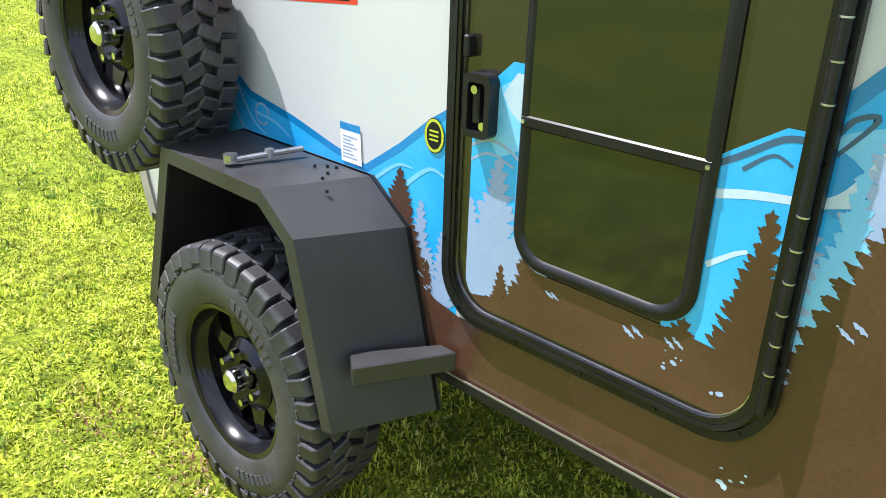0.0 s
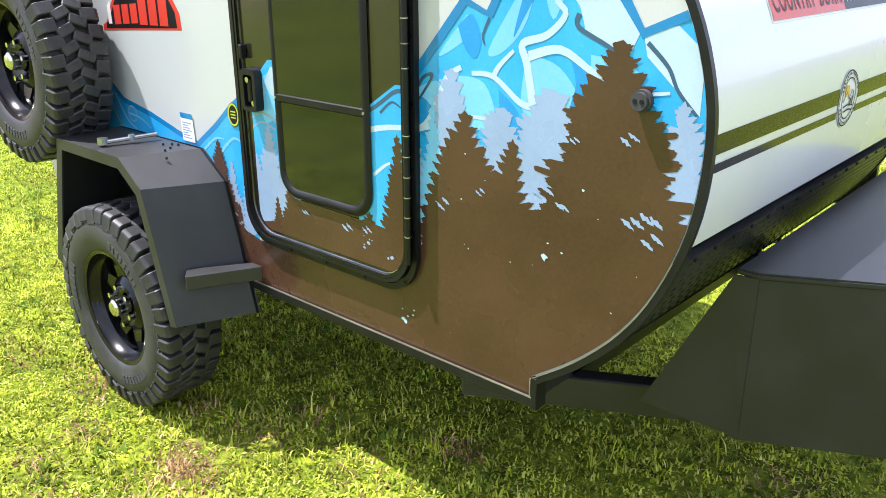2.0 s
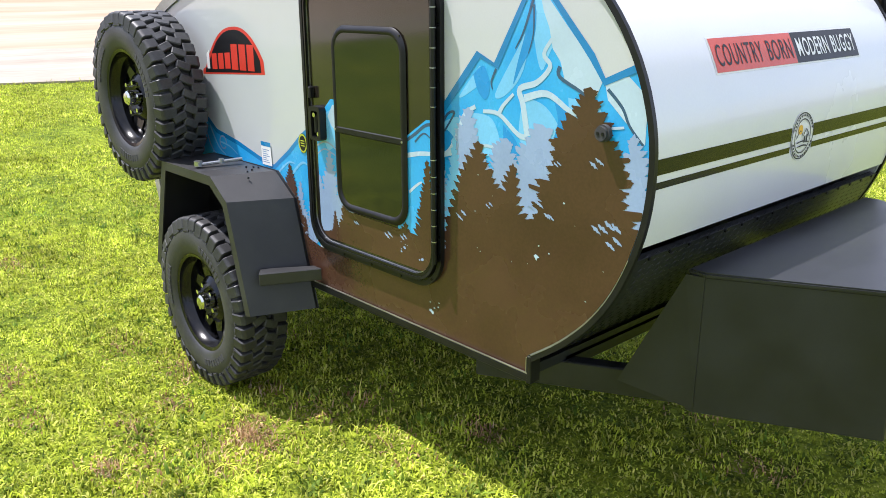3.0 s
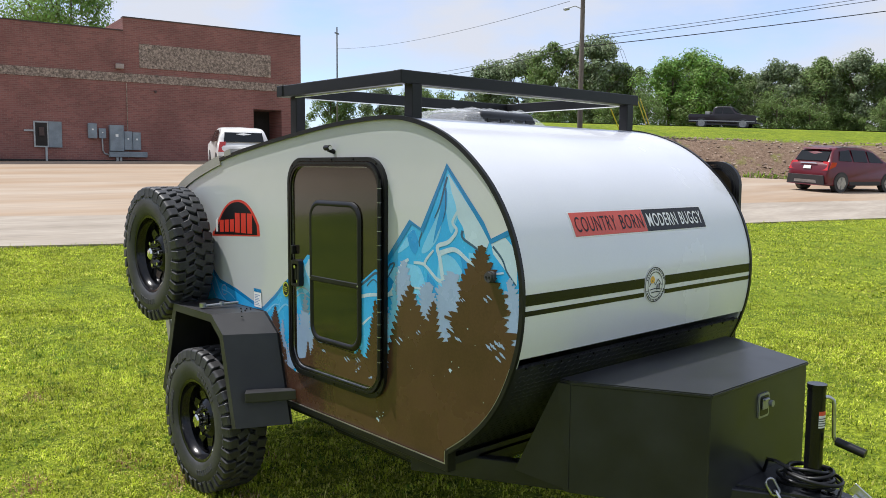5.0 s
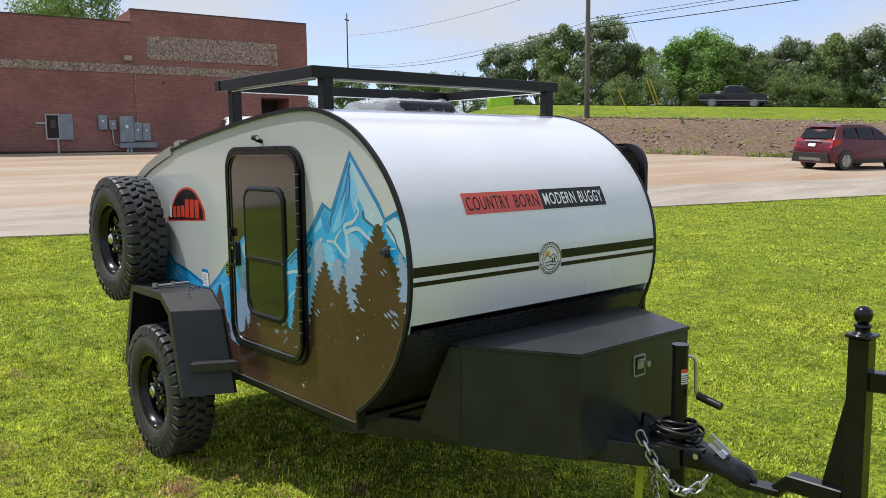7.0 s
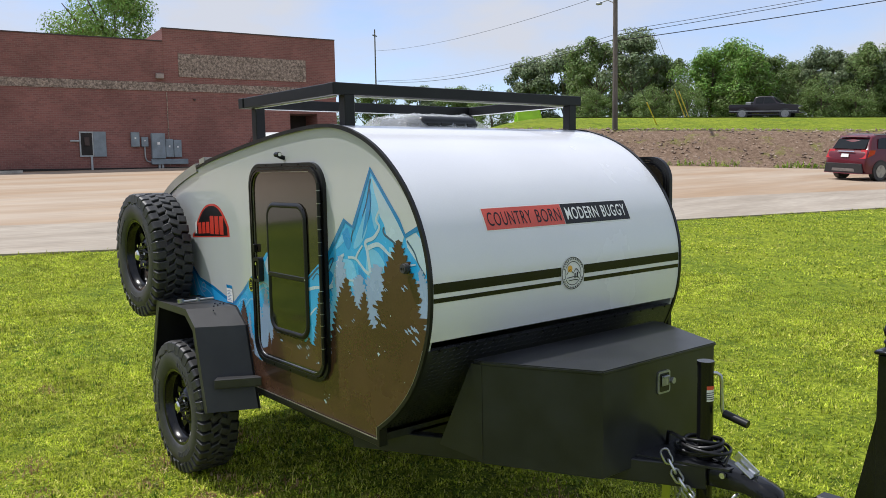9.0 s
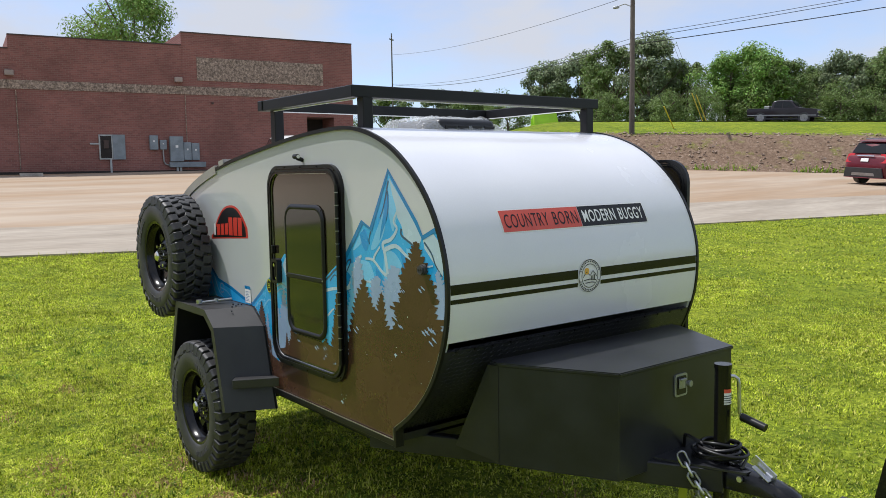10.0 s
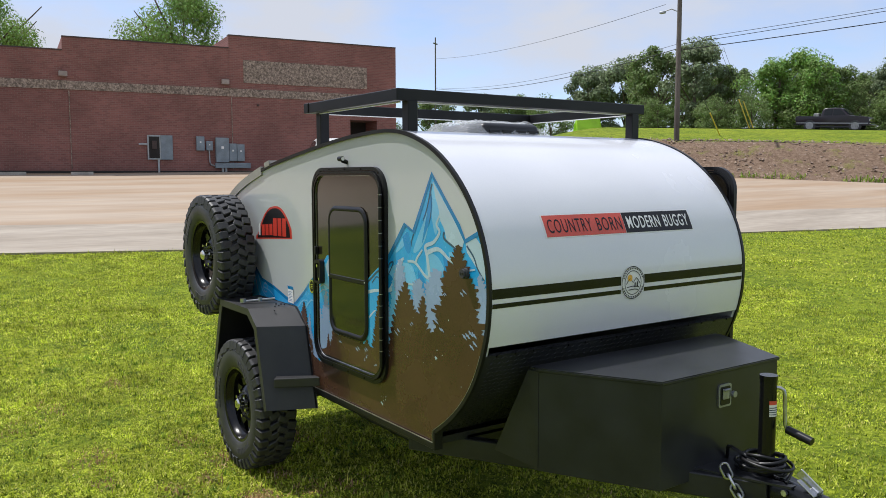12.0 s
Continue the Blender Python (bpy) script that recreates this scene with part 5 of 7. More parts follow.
box(bm, -1.10, -0.32, YL + 0.24, YR - 0.30, 0.35, 0.47, 0.02)
part("under_tank", bm, M_BLACK, trailer, "black tank hung under the floor")
# top plate at the point of the frame
bm = bmesh.new()
prism(bm, [(0.80, YC - 0.15, 0.560), (1.12, YC - 0.04, 0.562), (1.12, YC + 0.04, 0.562), (0.80, YC + 0.15, 0.560)], (0, 0, 0.008))
part("frame_plate", bm, M_BLACK, trailer)
bm = bmesh.new()
rows = []
for x, w, zt, zb in ((1.0, 0.045, 0.576, 0.490), (1.10, 0.040, 0.574, 0.495), (1.17, 0.034, 0.566, 0.500), (1.215, 0.044, 0.558, 0.498), (1.255, 0.046, 0.548, 0.485), (1.288, 0.036, 0.532, 0.485), (1.302, 0.016, 0.51, 0.488)):
    rows.append([bm.verts.new((x, YC + c * w, zb + (zt - zb) * h)) for c, h in ((-1, 0), (-1, 0.6), (-0.7, 0.9), (0, 1.0), (0.7, 0.9), (1, 0.6), (1, 0))])
for r0, r1 in zip(rows, rows[1:]):
    for k in range(6):
        bm.faces.new((r0[k], r0[k + 1], r1[k + 1], r1[k]))
bm.faces.new(rows[0])
bm.faces.new(rows[-1][::-1])
coupler = part("coupler", bm, M_RIM, trailer, "black ball coupler", 40)
bm = bmesh.new()
bar(bm, (1.206, YC - 0.005, 0.566), (1.128, YC - 0.010, 0.620), 0.036, 0.006, (0, 1, 0), bevel=0.002)
for dy in (-0.019, 0.019):
    bar(bm, (1.200, YC - 0.006 + dy, 0.560), (1.140, YC - 0.010 + dy, 0.600), 0.004, 0.022, (0, 1, 0), bevel=0.001)
bar(bm, (1.18, YC, 0.555), (1.192, YC, 0.580), 0.03, 0.03, bevel=0.003)
part("coupler_lever", bm, M_ZINC, coupler, "zinc-plated latch lever")
bm = bmesh.new()
cyl(bm, (1.10, YC - 0.042, 0.545), (1.10, YC - 0.052, 0.545), 0.011, 8)
part("bolt", bm, M_ZINC, coupler)
# jack
JX, JY = 0.994, YC + 0.004
bm = bmesh.new()
cyl(bm, (JX, JY, 0.19), (JX, JY, 0.922), 0.029, 24)
cyl(bm, (JX, JY, 0.914), (JX, JY, 0.929), 0.031, 24)
cyl(bm, (JX, JY, 0.02), (JX, JY, 0.20), 0.022, 18)
cyl(bm, (JX, JY, 0.036), (JX, JY, 0.052), 0.07, 24)
jack = part("tongue_jack", bm, M_RIM, trailer, "black tube tongue jack with crank", 40)
bm = bmesh.new()
tube(bm, [(JX + 0.015, JY + 0.008, 0.886), (JX + 0.034, JY + 0.020, 0.886), (JX + 0.044, JY + 0.026, 0.878), (JX + 0.047, JY + 0.028, 0.860), (JX + 0.050, JY + 0.030, 0.755), (JX + 0.055, JY + 0.032, 0.742), (JX + 0.070, JY + 0.035, 0.738)], 0.0065, 10)
crank = part("crank", bm, M_ZINC, jack, "bright steel crank", 60)
bm = bmesh.new()
cyl(bm, (JX + 0.060, JY + 0.028, 0.742), (JX + 0.152, JY + 0.030, 0.722), 0.0145, 14)
part("grip", bm, M_TRIM, crank, "black plastic grip", 40)


def wrap(z0, z1, material, off):
    bm = bmesh.new()
    pts = [radians(a) for a in range(-48, 30, 8)]
    rows = [[bm.verts.new((JX + (0.030 + off) * math.cos(a), JY + (0.030 + off) * math.sin(a), z)) for z in (z0, z1)] for a in pts]
    for r0, r1 in zip(rows, rows[1:]):
        bm.faces.new((r0[0], r1[0], r1[1], r0[1]))
    part("warning_label", bm, material, jack, "", 60)


wrap(0.786, 0.828, M_WHITE, 0.0)
wrap(0.828, 0.842, M_CORAL, 0.0)
for z in (0.792, 0.800, 0.808, 0.816):
    wrap(z, z + 0.003, M_DARKGREY, 0.0006)
# coiled cable round the jack foot
bm = bmesh.new()
pts = []
for k in range(150):
    a = k * 0.26
    r = 0.062 + 0.016 * math.sin(k * 0.21) + 0.010 * math.sin(k * 0.083)
    pts.append((JX - 0.015 + r * 1.25 * math.cos(a), JY + r * math.sin(a), 0.580 + 0.00038 * k + 0.008 * math.sin(k * 0.37)))
pts = [(0.80, YC + 0.05, 0.55), (0.84, YC + 0.0, 0.63), (0.89, YC - 0.05, 0.65)] + pts + [(JX + 0.09, YC + 0.02, 0.60), (JX + 0.10, YC - 0.03, 0.575)]
tube(bm, pts, 0.0065, 6)
part("wiring_cable", bm, M_TRIM, trailer, "coiled black wiring cable", 60)


# chain of oval links
def chain(start, end, sag, n, name="safety_chain"):
    start, end = Vector(start), Vector(end)
    first = None
    for k in range(n):
        u = (k + 0.5) / n
        p = start.lerp(end, u) + Vector((0, 0, -sag * 4 * u * (1 - u)))
        d = (end - start) / n + Vector((0, 0, -sag * 4 * (1 - 2 * u) / n))
        length = d.length
        q = d.to_track_quat("X", "Z").to_matrix().to_4x4() @ Matrix.Rotation(radians(45 + 90 * (k % 2)), 4, "X")
        q.translation = p
        bm = bmesh.new()
        w, h = length * 0.52, 0.0155
        loop = []
        for j in range(16):
            a = 2 * math.pi * j / 16
            loop.append(q @ Vector(((w if math.cos(a) > 0 else -w) * 0.62 + math.cos(a) * h * 0.95, math.sin(a) * h, 0)))
        tube(bm, loop, 0.0050, 6, True)
        if first is None:
            first = part(name, bm, M_ZINC, trailer, "galvanised safety chain", 60)
        else:
            part("link", bm, M_ZINC, first, "", 60)


chain((0.905, YC - 0.115, 0.600), (1.06, YC - 0.11, 0.43), 0.02, 7)
chain((1.06, YC - 0.11, 0.43), (1.14, YC - 0.02, 0.48), 0.03, 4)
chain((0.86, YC + 0.02, 0.47), (0.88, YC + 0.04, 0.28), 0.0, 8, "spare_chain")
bm = bmesh.new()
bar(bm, (0.86, YC - 0.03, 0.48), (0.85, YC - 0.05, 0.22), 0.035, 0.003, (0, 1, 0))
part("strap_tag", bm, M_LIME, trailer, "yellow-green webbing strap")

# ---- the drawing vehicle's hitch post
post = thing("hitch_post", (1.63, YC, 0.0), "black steel display post with ball finial and hitch bar", "post")
bm = bmesh.new()
bar(bm, (1.628, YC, 0.02), (1.628, YC, 1.060), 0.060, 0.060, (1, 0, 0), bevel=0.004)
part("upright", bm, M_RIM, post)
bm = bmesh.new()
box(bm, 1.589, 1.667, YC - 0.039, YC + 0.039, 1.060, 1.072, 0.004)
lathe(bm, [(0.0005, 1.158), (0.012, 1.1555), (0.022, 1.147), (0.0275, 1.131), (0.024, 1.115), (0.015, 1.105), (0.024, 1.101), (0.026, 1.094), (0.022, 1.089), (0.022, 1.080), (0.031, 1.072)], 28, False, Matrix.Translation((1.628, YC, 0)) @ Matrix.Rotation(radians(90), 4, "X"))
part("finial", bm, M_RIM, post, "black ball finial on a square cap", 40)
bm = bmesh.new()
bar(bm, (1.60, YC + 0.002, 0.925), (2.5, YC + 0.30, 0.925), 0.05, 0.060, bevel=0.004)
part("arm", bm, M_RIM, post)
bm = bmesh.new()
prism(bm, [(1.598, YC - 0.005, 0.90), (1.598, YC - 0.005, 0.50), (1.525, YC - 0.005, 0.555)], (0, 0.012, 0))
part("gusset", bm, M_RIM, post)
bm = bmesh.new()
bar(bm, (1.60, YC, 0.54), (1.42, YC, 0.54), 0.055, 0.055, bevel=0.004)
bar(bm, (1.44, YC, 0.555), (1.38, YC, 0.50), 0.05, 0.04, bevel=0.004)
bar(bm, (1.40, YC, 0.495), (1.25, YC, 0.485), 0.06, 0.025, bevel=0.004)
part("hitch_bar", bm, M_RIM, post)
bm = bmesh.new()
bar(bm, (1.628, YC - 0.4, 0.012), (1.628, YC + 0.4, 0.012), 0.09, 0.024, bevel=0.004)
bar(bm, (1.50, YC, 0.012), (2.5, YC + 0.3, 0.012), 0.09, 0.02, bevel=0.004)
part("foot", bm, M_RIM, post)

# ---------------------------------------------------------------- the brick building
B_YAW = radians(-7.0)
B_O = Vector((2.65, -0.67, 0)) + Vector((-math.cos(B_YAW), -math.sin(B_YAW), 0)) * 38.3
B_OUT = Vector((math.cos(B_YAW), math.sin(B_YAW), 0))
B_ALONG = Vector((-math.sin(B_YAW), math.cos(B_YAW), 0))
B_BASE = 1.9


def brick_material():
    m = bpy.data.materials.new("red_brick")
    m.use_nodes = True
    n, l = m.node_tree.nodes, m.node_tree.links
    b = n["Principled BSDF"]
    b.inputs["Roughness"].default_value = 0.9
    tc = n.new("ShaderNodeTexCoord")
    dot, sep, com = n.new("ShaderNodeVectorMath"), n.new("ShaderNodeSeparateXYZ"), n.new("ShaderNodeCombineXYZ")
    dot.operation = "DOT_PRODUCT"
    dot.inputs[1].default_value = B_ALONG
    l.new(tc.outputs["Object"], dot.inputs[0])
    l.new(tc.outputs["Object"], sep.inputs[0])
    l.new(dot.outputs["Value"], com.inputs["X"])
    l.new(sep.outputs["Z"], com.inputs["Y"])
    br = n.new("ShaderNodeTexBrick")
    br.inputs["Scale"].default_value = 1.0
    br.inputs["Brick Width"].default_value, br.inputs["Row Height"].default_value = 0.215, 0.078
    br.inputs["Mortar Size"].default_value, br.inputs["Bias"].default_value = 0.008, 0.0
    br.inputs["Color1"].default_value, br.inputs["Color2"].default_value = (0.25, 0.105, 0.088, 1), (0.185, 0.078, 0.066, 1)
    br.inputs["Mortar"].default_value = (0.235, 0.145, 0.125, 1)
    l.new(com.outputs[0], br.inputs["Vector"])
    no = n.new("ShaderNodeTexNoise")
    no.inputs["Scale"].default_value, no.inputs["Detail"].default_value = 0.5, 6
    l.new(tc.outputs["Object"], no.inputs["Vector"])
    mr = n.new("ShaderNodeMapRange")
    mr.inputs["From Min"].default_value, mr.inputs["From Max"].default_value = 0.3, 0.7
    mr.inputs["To Min"].default_value, mr.inputs["To Max"].default_value = 0.8, 1.2
    l.new(no.outputs["Fac"], mr.inputs["Value"])
    mx = n.new("ShaderNodeMix")
    mx.data_type, mx.blend_type = "RGBA", "MULTIPLY"
    mx.inputs["Factor"].default_value = 1.0
    l.new(br.outputs["Color"], mx.inputs["A"])
    l.new(mr.outputs["Result"], mx.inputs["B"])
    l.new(mx.outputs["Result"], b.inputs["Base Color"])
    return m


M_BRICK = brick_material()
M_CAP = mat("dark_metal_coping", (0.055, 0.035, 0.03), 0.6, var=0.2, scale=2, fine=20)
M_PANEL = mat("grey_enamel_cabinet", (0.20, 0.24, 0.27), 0.5, var=0.1, scale=3, fine=40)
M_PIPE = mat("galvanised_pipe", (0.35, 0.37, 0.38), 0.5, metal=0.6, var=0.1, scale=6, fine=60)
M_DARK = mat("near_black", (0.02, 0.017, 0.015), 0.8, var=0.2, scale=3, fine=40)
building = thing("brick_building", tuple(B_O + Vector((0, 0, B_BASE))), "single-storey red brick commercial building with stone bands", "building")
B_M = Matrix.Translation(B_O + Vector((0, 0, B_BASE))) @ Matrix((B_OUT, B_ALONG, Vector((0, 0, 1)))).transposed().to_4x4()


def on_wall(name, u0, u1, z0, z1, d0, d1, material, parent=None, label="", bevel=0.0):
    bm = bmesh.new()
    box(bm, d0, d1, u0, u1, z0, z1, bevel, B_M)
    return part(name, bm, material, parent or building, label)


for u0, u1, top, d in ((-60, 2.08, 5.08, 0.0), (2.08, 9.06, 5.64, 0.012), (9.06, 17.5, 6.22, 0.024)):
    w = on_wall("wall", u0, u1 if u1 < 17 else 15.0, -1.6, top, -24 + d, d, M_BRICK, None, "red brick wall")
    on_wall("coping", u0, u1, top, top + 0.05, -0.3, d + 0.03, M_CAP, w)
    on_wall("stone_band", u0, u1, 3.45, 3.82, d + 0.001, d + 0.03, M_BAND, w, "rough tan stone band")
on_wall("wall", 16.45, 17.5, -1.6, 6.22, -24, 0.024, M_BRICK)
on_wall("wall", 15.0, 16.45, 2.55, 6.22, -24, 0.024, M_BRICK)
on_wall("doorway", 15.0, 16.45, -1.0, 2.55, -1.6, -1.5, M_DARK, None, "dark recessed doorway")
on_wall("stone_panel", 9.72, 15.9, 4.1, 5.15, 0.025, 0.05, M_BAND, None, "inset panel of rough tan stone")
# near-black strip along the foot of the wall
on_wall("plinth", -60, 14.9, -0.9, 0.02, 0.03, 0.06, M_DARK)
for u in (2.26, 9.12):
    on_wall("downpipe", u, u + 0.035, 0.1, 3.4, 0.03, 0.05, M_BAND)
M_SHADE = mat("wall_light_housing", (0.30, 0.25, 0.22), 0.6, var=0.1, scale=3, fine=40)
for u in (1.9, 8.68):
    wl_ = on_wall("wall_light", u, u + 0.34, 3.98, 4.2, 0.03, 0.22, M_SHADE, None, "small box wall light", 0.02)
# electrical gear
cab = on_wall("meter_cabinet", 5.36, 5.92, 0.52, 1.60, 0.025, 0.10, M_PIPE, None, "open grey electrical cabinet")
# flat near-black sheet on the front, painting the shade of the open cabinet
on_wall("cabinet_inside", 5.42, 5.87, 0.58, 1.54, 0.101, 0.11, M_DARK, cab)
on_wall("breaker", 5.55, 5.75, 1.0, 1.35, 0.111, 0.18, M_CAP, cab)
on_wall("cabinet_door", 5.93, 6.44, 0.52, 1.60, 0.04, 0.085, M_PANEL, cab)
on_wall("conduit", 5.78, 5.86, -0.1, 0.52, 0.03, 0.10, M_PIPE, cab)
on_wall("side_conduit", 5.0, 5.36, 1.17, 1.24, 0.03, 0.09, M_PIPE, cab)
for u0, u1, z0, z1, d in ((7.47, 7.83, 0.94, 1.58, 0.18), (7.91, 8.21, 0.95, 1.38, 0.14), (8.33, 8.92, 0.41, 1.54, 0.25), (8.94, 9.29, 0.47, 1.28, 0.18), (9.31, 9.66, 0.47, 1.25, 0.16), (8.30, 9.92, 0.15, 0.39, 0.20)):
    c = on_wall("switch_box", u0, u1, z0, z1, 0.03, d, M_PANEL, None, "grey electrical switch box", 0.015)
    if u1 - u0 < 0.7:
        on_wall("plate", u0 + (u1 - u0) * 0.4, u0 + (u1 - u0) * 0.6, z0 + (z1 - z0) * 0.55, z0 + (z1 - z0) * 0.65, d, d + 0.006, M_WHITE, c)
bm = bmesh.new()
tube(bm, [B_M @ Vector(p) for p in ((0.08, 8.05, 0.95), (0.08, 8.06, 0.45), (0.08, 8.12, 0.30), (0.08, 8.30, 0.25))], 0.035, 8)
part("conduit", bm, M_PIPE, building, "", 60)
for u in (8.6, 8.75):
    on_wall("conduit", u, u + 0.09, -0.4, 0.15, 0.05, 0.13, M_PIPE)
on_wall("vent_pipe", 10.33, 10.41, 3.05, 3.13, 0.03, 0.12, M_CAP)


# low concrete wheel stops on the lot before the wall
M_STOP = mat("weathered_stop_concrete", (0.34, 0.31, 0.27), 0.9, var=0.15, scale=3, fine=40)
for u0, u1 in ((-0.55, 0.50), (2.15, 3.0), (-5.1, -3.9)):
    a, b = B_O + B_OUT * 1.3 + B_ALONG * u0, B_O + B_OUT * 1.3 + B_ALONG * u1
    a.z, b.z = float(land(a.x, a.y)) + 0.024, float(land(b.x, b.y)) + 0.024
    stop = thing("wheel_stop", tuple((a + b) / 2), "low weathered concrete wheel stop beside the wall", "wheel stop", "wheel stops")
    bm = bmesh.new()
    side_v, up_v = B_OUT * 0.09, Vector((0, 0, 0.12))
    prism(bm, [a - side_v, a + side_v, a + side_v * 0.6 + up_v, a - side_v * 0.6 + up_v], b - a)
    part("kerb", bm, M_STOP, stop)


# ---------------------------------------------------------------- vehicles
def paint(name, c, metal=0.3):
    return mat(name, c, 0.34, metal=metal, var=0.06, scale=2, fine=300, bump=0.0, coat=0.35, spec=0.4)


M_CARGLASS = mat("car_glass", (0.008, 0.010, 0.012), 0.06, var=0.05, scale=2, fine=20, bump=0, spec=0.35)
M_ALLOY = mat("alloy_rim", (0.36, 0.36, 0.37), 0.3, metal=0.9, var=0.1, scale=9, fine=90, bump=0.02)
M_TAIL = mat("tail_lamp_red", (0.45, 0.015, 0.015), 0.15, var=0.08, scale=8, fine=80, bump=0, coat=0.6)
M_PLASTIC = mat("dark_bumper_plastic", (0.025, 0.025, 0.027), 0.6, var=0.1, scale=6, fine=120)
SUV = ([(0.06, 0.30), (0.0, 0.52), (0.02, 0.78), (0.10, 1.02), (0.22, 1.14), (0.50, 1.57), (1.25, 1.66), (2.15, 1.63), (2.65, 1.50), (3.28, 1.10), (4.05, 0.96), (4.24, 0.78), (4.28, 0.45), (4.15, 0.26), (0.25, 0.24)],
       [[(0.62, 1.16), (0.78, 1.50), (1.28, 1.56), (1.30, 1.14)], [(1.40, 1.13), (1.38, 1.56), (2.12, 1.54), (2.14, 1.11)], [(2.24, 1.11), (2.22, 1.53), (2.52, 1.46), (3.02, 1.10)]], (0.80, 3.38), 0.34)
PICKUP = ([(0.05, 0.50), (0.0, 0.66), (0.0, 1.16), (0.9, 1.17), (1.85, 1.18), (1.98, 1.26), (2.16, 1.80), (3.1, 1.88), (3.55, 1.80), (4.20, 1.27), (5.35, 1.16), (5.66, 1.06), (5.74, 0.60), (5.6, 0.42), (0.2, 0.44)],
          [[(2.20, 1.26), (2.28, 1.74), (2.84, 1.78), (2.84, 1.26)], [(2.92, 1.26), (2.92, 1.78), (3.46, 1.74), (3.92, 1.28)]], (1.15, 4.65), 0.40)
TRUCK = ([(0.0, 0.9), (-0.1, 1.6), (0.0, 3.2), (0.5, 3.5), (5.4, 3.5), (5.6, 3.1), (6.2, 3.05), (6.4, 3.0), (7.9, 2.95), (8.2, 2.2), (8.25, 0.8), (8.1, 0.6), (0.2, 0.7)],
         [[(6.6, 1.9), (6.6, 2.7), (7.6, 2.7), (7.85, 1.9)]], (1.6, 6.9), 0.5)


def vehicle(name, shape, at, heading, paint_m, label, half=0.88, taper=0.24, belt=1.05, size=1.0):
    """A car built along its own x axis from rear to front, then set down at the middle of its rear."""
    outline, panes, axles, r = shape
    z = float(land(at[0], at[1])) + (0.024 if q_of(*at) < 40 else 0.0)
    a = math.atan2(heading[1], heading[0])
    hd = Vector(heading).normalized()
    rise = [float(land(at[0] + hd.x * d - hd.y * w, at[1] + hd.y * d + hd.x * w)) for d, w in ((0, 0), (4, 0), (2, -1), (2, 1))]
    m = Matrix.Translation((at[0], at[1], z)) @ Matrix.Rotation(a, 4, "Z") @ Matrix.Rotation(-math.atan((rise[1] - rise[0]) / 4), 4, "Y") @ Matrix.Rotation(math.atan((rise[3] - rise[2]) / 2), 4, "X")
    m = m @ Matrix.Scale(size, 4)
    car = thing(name, (at[0], at[1], z), label, "car")
    top = max(p[1] for p in outline)

    def hw(h):
        return half - 0.05 * max(0, 0.6 - h) - taper * max(0.0, (h - belt) / (top - belt)) ** 1.1

    bm = bmesh.new()
    line = catmull([Vector(p) for p in outline] + [Vector(outline[0])], 3)[:-1]
    n = len(line)
    mid_x, mid_z = sum(p.x for p in line) / n, sum(p.y for p in line) / n

    def tuck(p, d):
        """A point of the outline drawn in towards the middle, for rounded shoulders."""
        away = Vector((p.x - mid_x, p.y - mid_z))
        return p - away.normalized() * d

    rings = [[bm.verts.new(m @ Vector((q.x, f * hw(p.y), q.y))) for p in line for q in (tuck(p, d),)]
             for f, d in ((-1, 0.10), (-0.985, 0.05), (-0.94, 0.015), (-0.80, 0.0), (0, -0.02), (0.80, 0.0), (0.94, 0.015), (0.985, 0.05), (1, 0.10))]
    for r0, r1 in zip(rings, rings[1:]):
        for k in range(n):
            bm.faces.new((r0[k], r0[(k + 1) % n], r1[(k + 1) % n], r1[k]))
    bm.faces.new(rings[0])
    bm.faces.new(rings[-1][::-1])
    body = part("body", bm, paint_m, car, "", 35)
    for side in (-1, 1):
        for pane in panes:
            bm = bmesh.new()
            prism(bm, [m @ Vector((x, side * (hw(h) + 0.004), h)) for x, h in pane], m.to_3x3() @ Vector((0, side * 0.008, 0)))
            part("side_window", bm, M_CARGLASS, car)
        for x in axles:
            bm = bmesh.new()
            wm = m @ Matrix.Translation((x, side * (half - 0.10), r))
            cyl(bm, wm @ Vector((0, -0.11, 0)), wm @ Vector((0, 0.115, 0)), r, 28)
            wheel_ = part("wheel", bm, M_RUBBER, car, "", 40)
            bm = bmesh.new()
            for k in range(5):
                s0 = wm @ Matrix.Rotation(2 * math.pi * k / 5, 4, "Y")
                prism(bm, [s0 @ Vector(p) for p in ((0.03, side * 0.118, -0.05), (r * 0.66, side * 0.124, -0.07), (r * 0.66, side * 0.124, 0.07), (0.03, side * 0.118, 0.05))], m.to_3x3() @ Vector((0, side * 0.01, 0)))
            cyl(bm, wm @ Vector((0, side * 0.112, 0)), wm @ Vector((0, side * 0.134, 0)), 0.07, 12)
            cyl(bm, wm @ Vector((0, side * 0.105, 0)), wm @ Vector((0, side * 0.1165, 0)), r * 0.66, 24)
            part("rim", bm, M_ALLOY, wheel_)
            bm = bmesh.new()
            arch = [wm @ Vector((r * 1.14 * math.cos(t), side * 0.088, r * 1.14 * math.sin(t) + 0.02)) for t in [radians(-12 + 17 * j) for j in range(13)]]
            prism(bm, arch, m.to_3x3() @ Vector((0, side * 0.0165, 0)))
            part("wheel_arch", bm, M_PLASTIC, car)
        bm = bmesh.new()
        box(bm, axles[0] + 0.45, axles[1] - 0.45, side * half * 0.97 - 0.03, side * half * 0.97 + 0.03, 0.26 if r < 0.45 else 0.7, 0.40 if r < 0.45 else 0.8, 0.01, m)
        part("sill", bm, M_PLASTIC, car)
    return car, m, hw


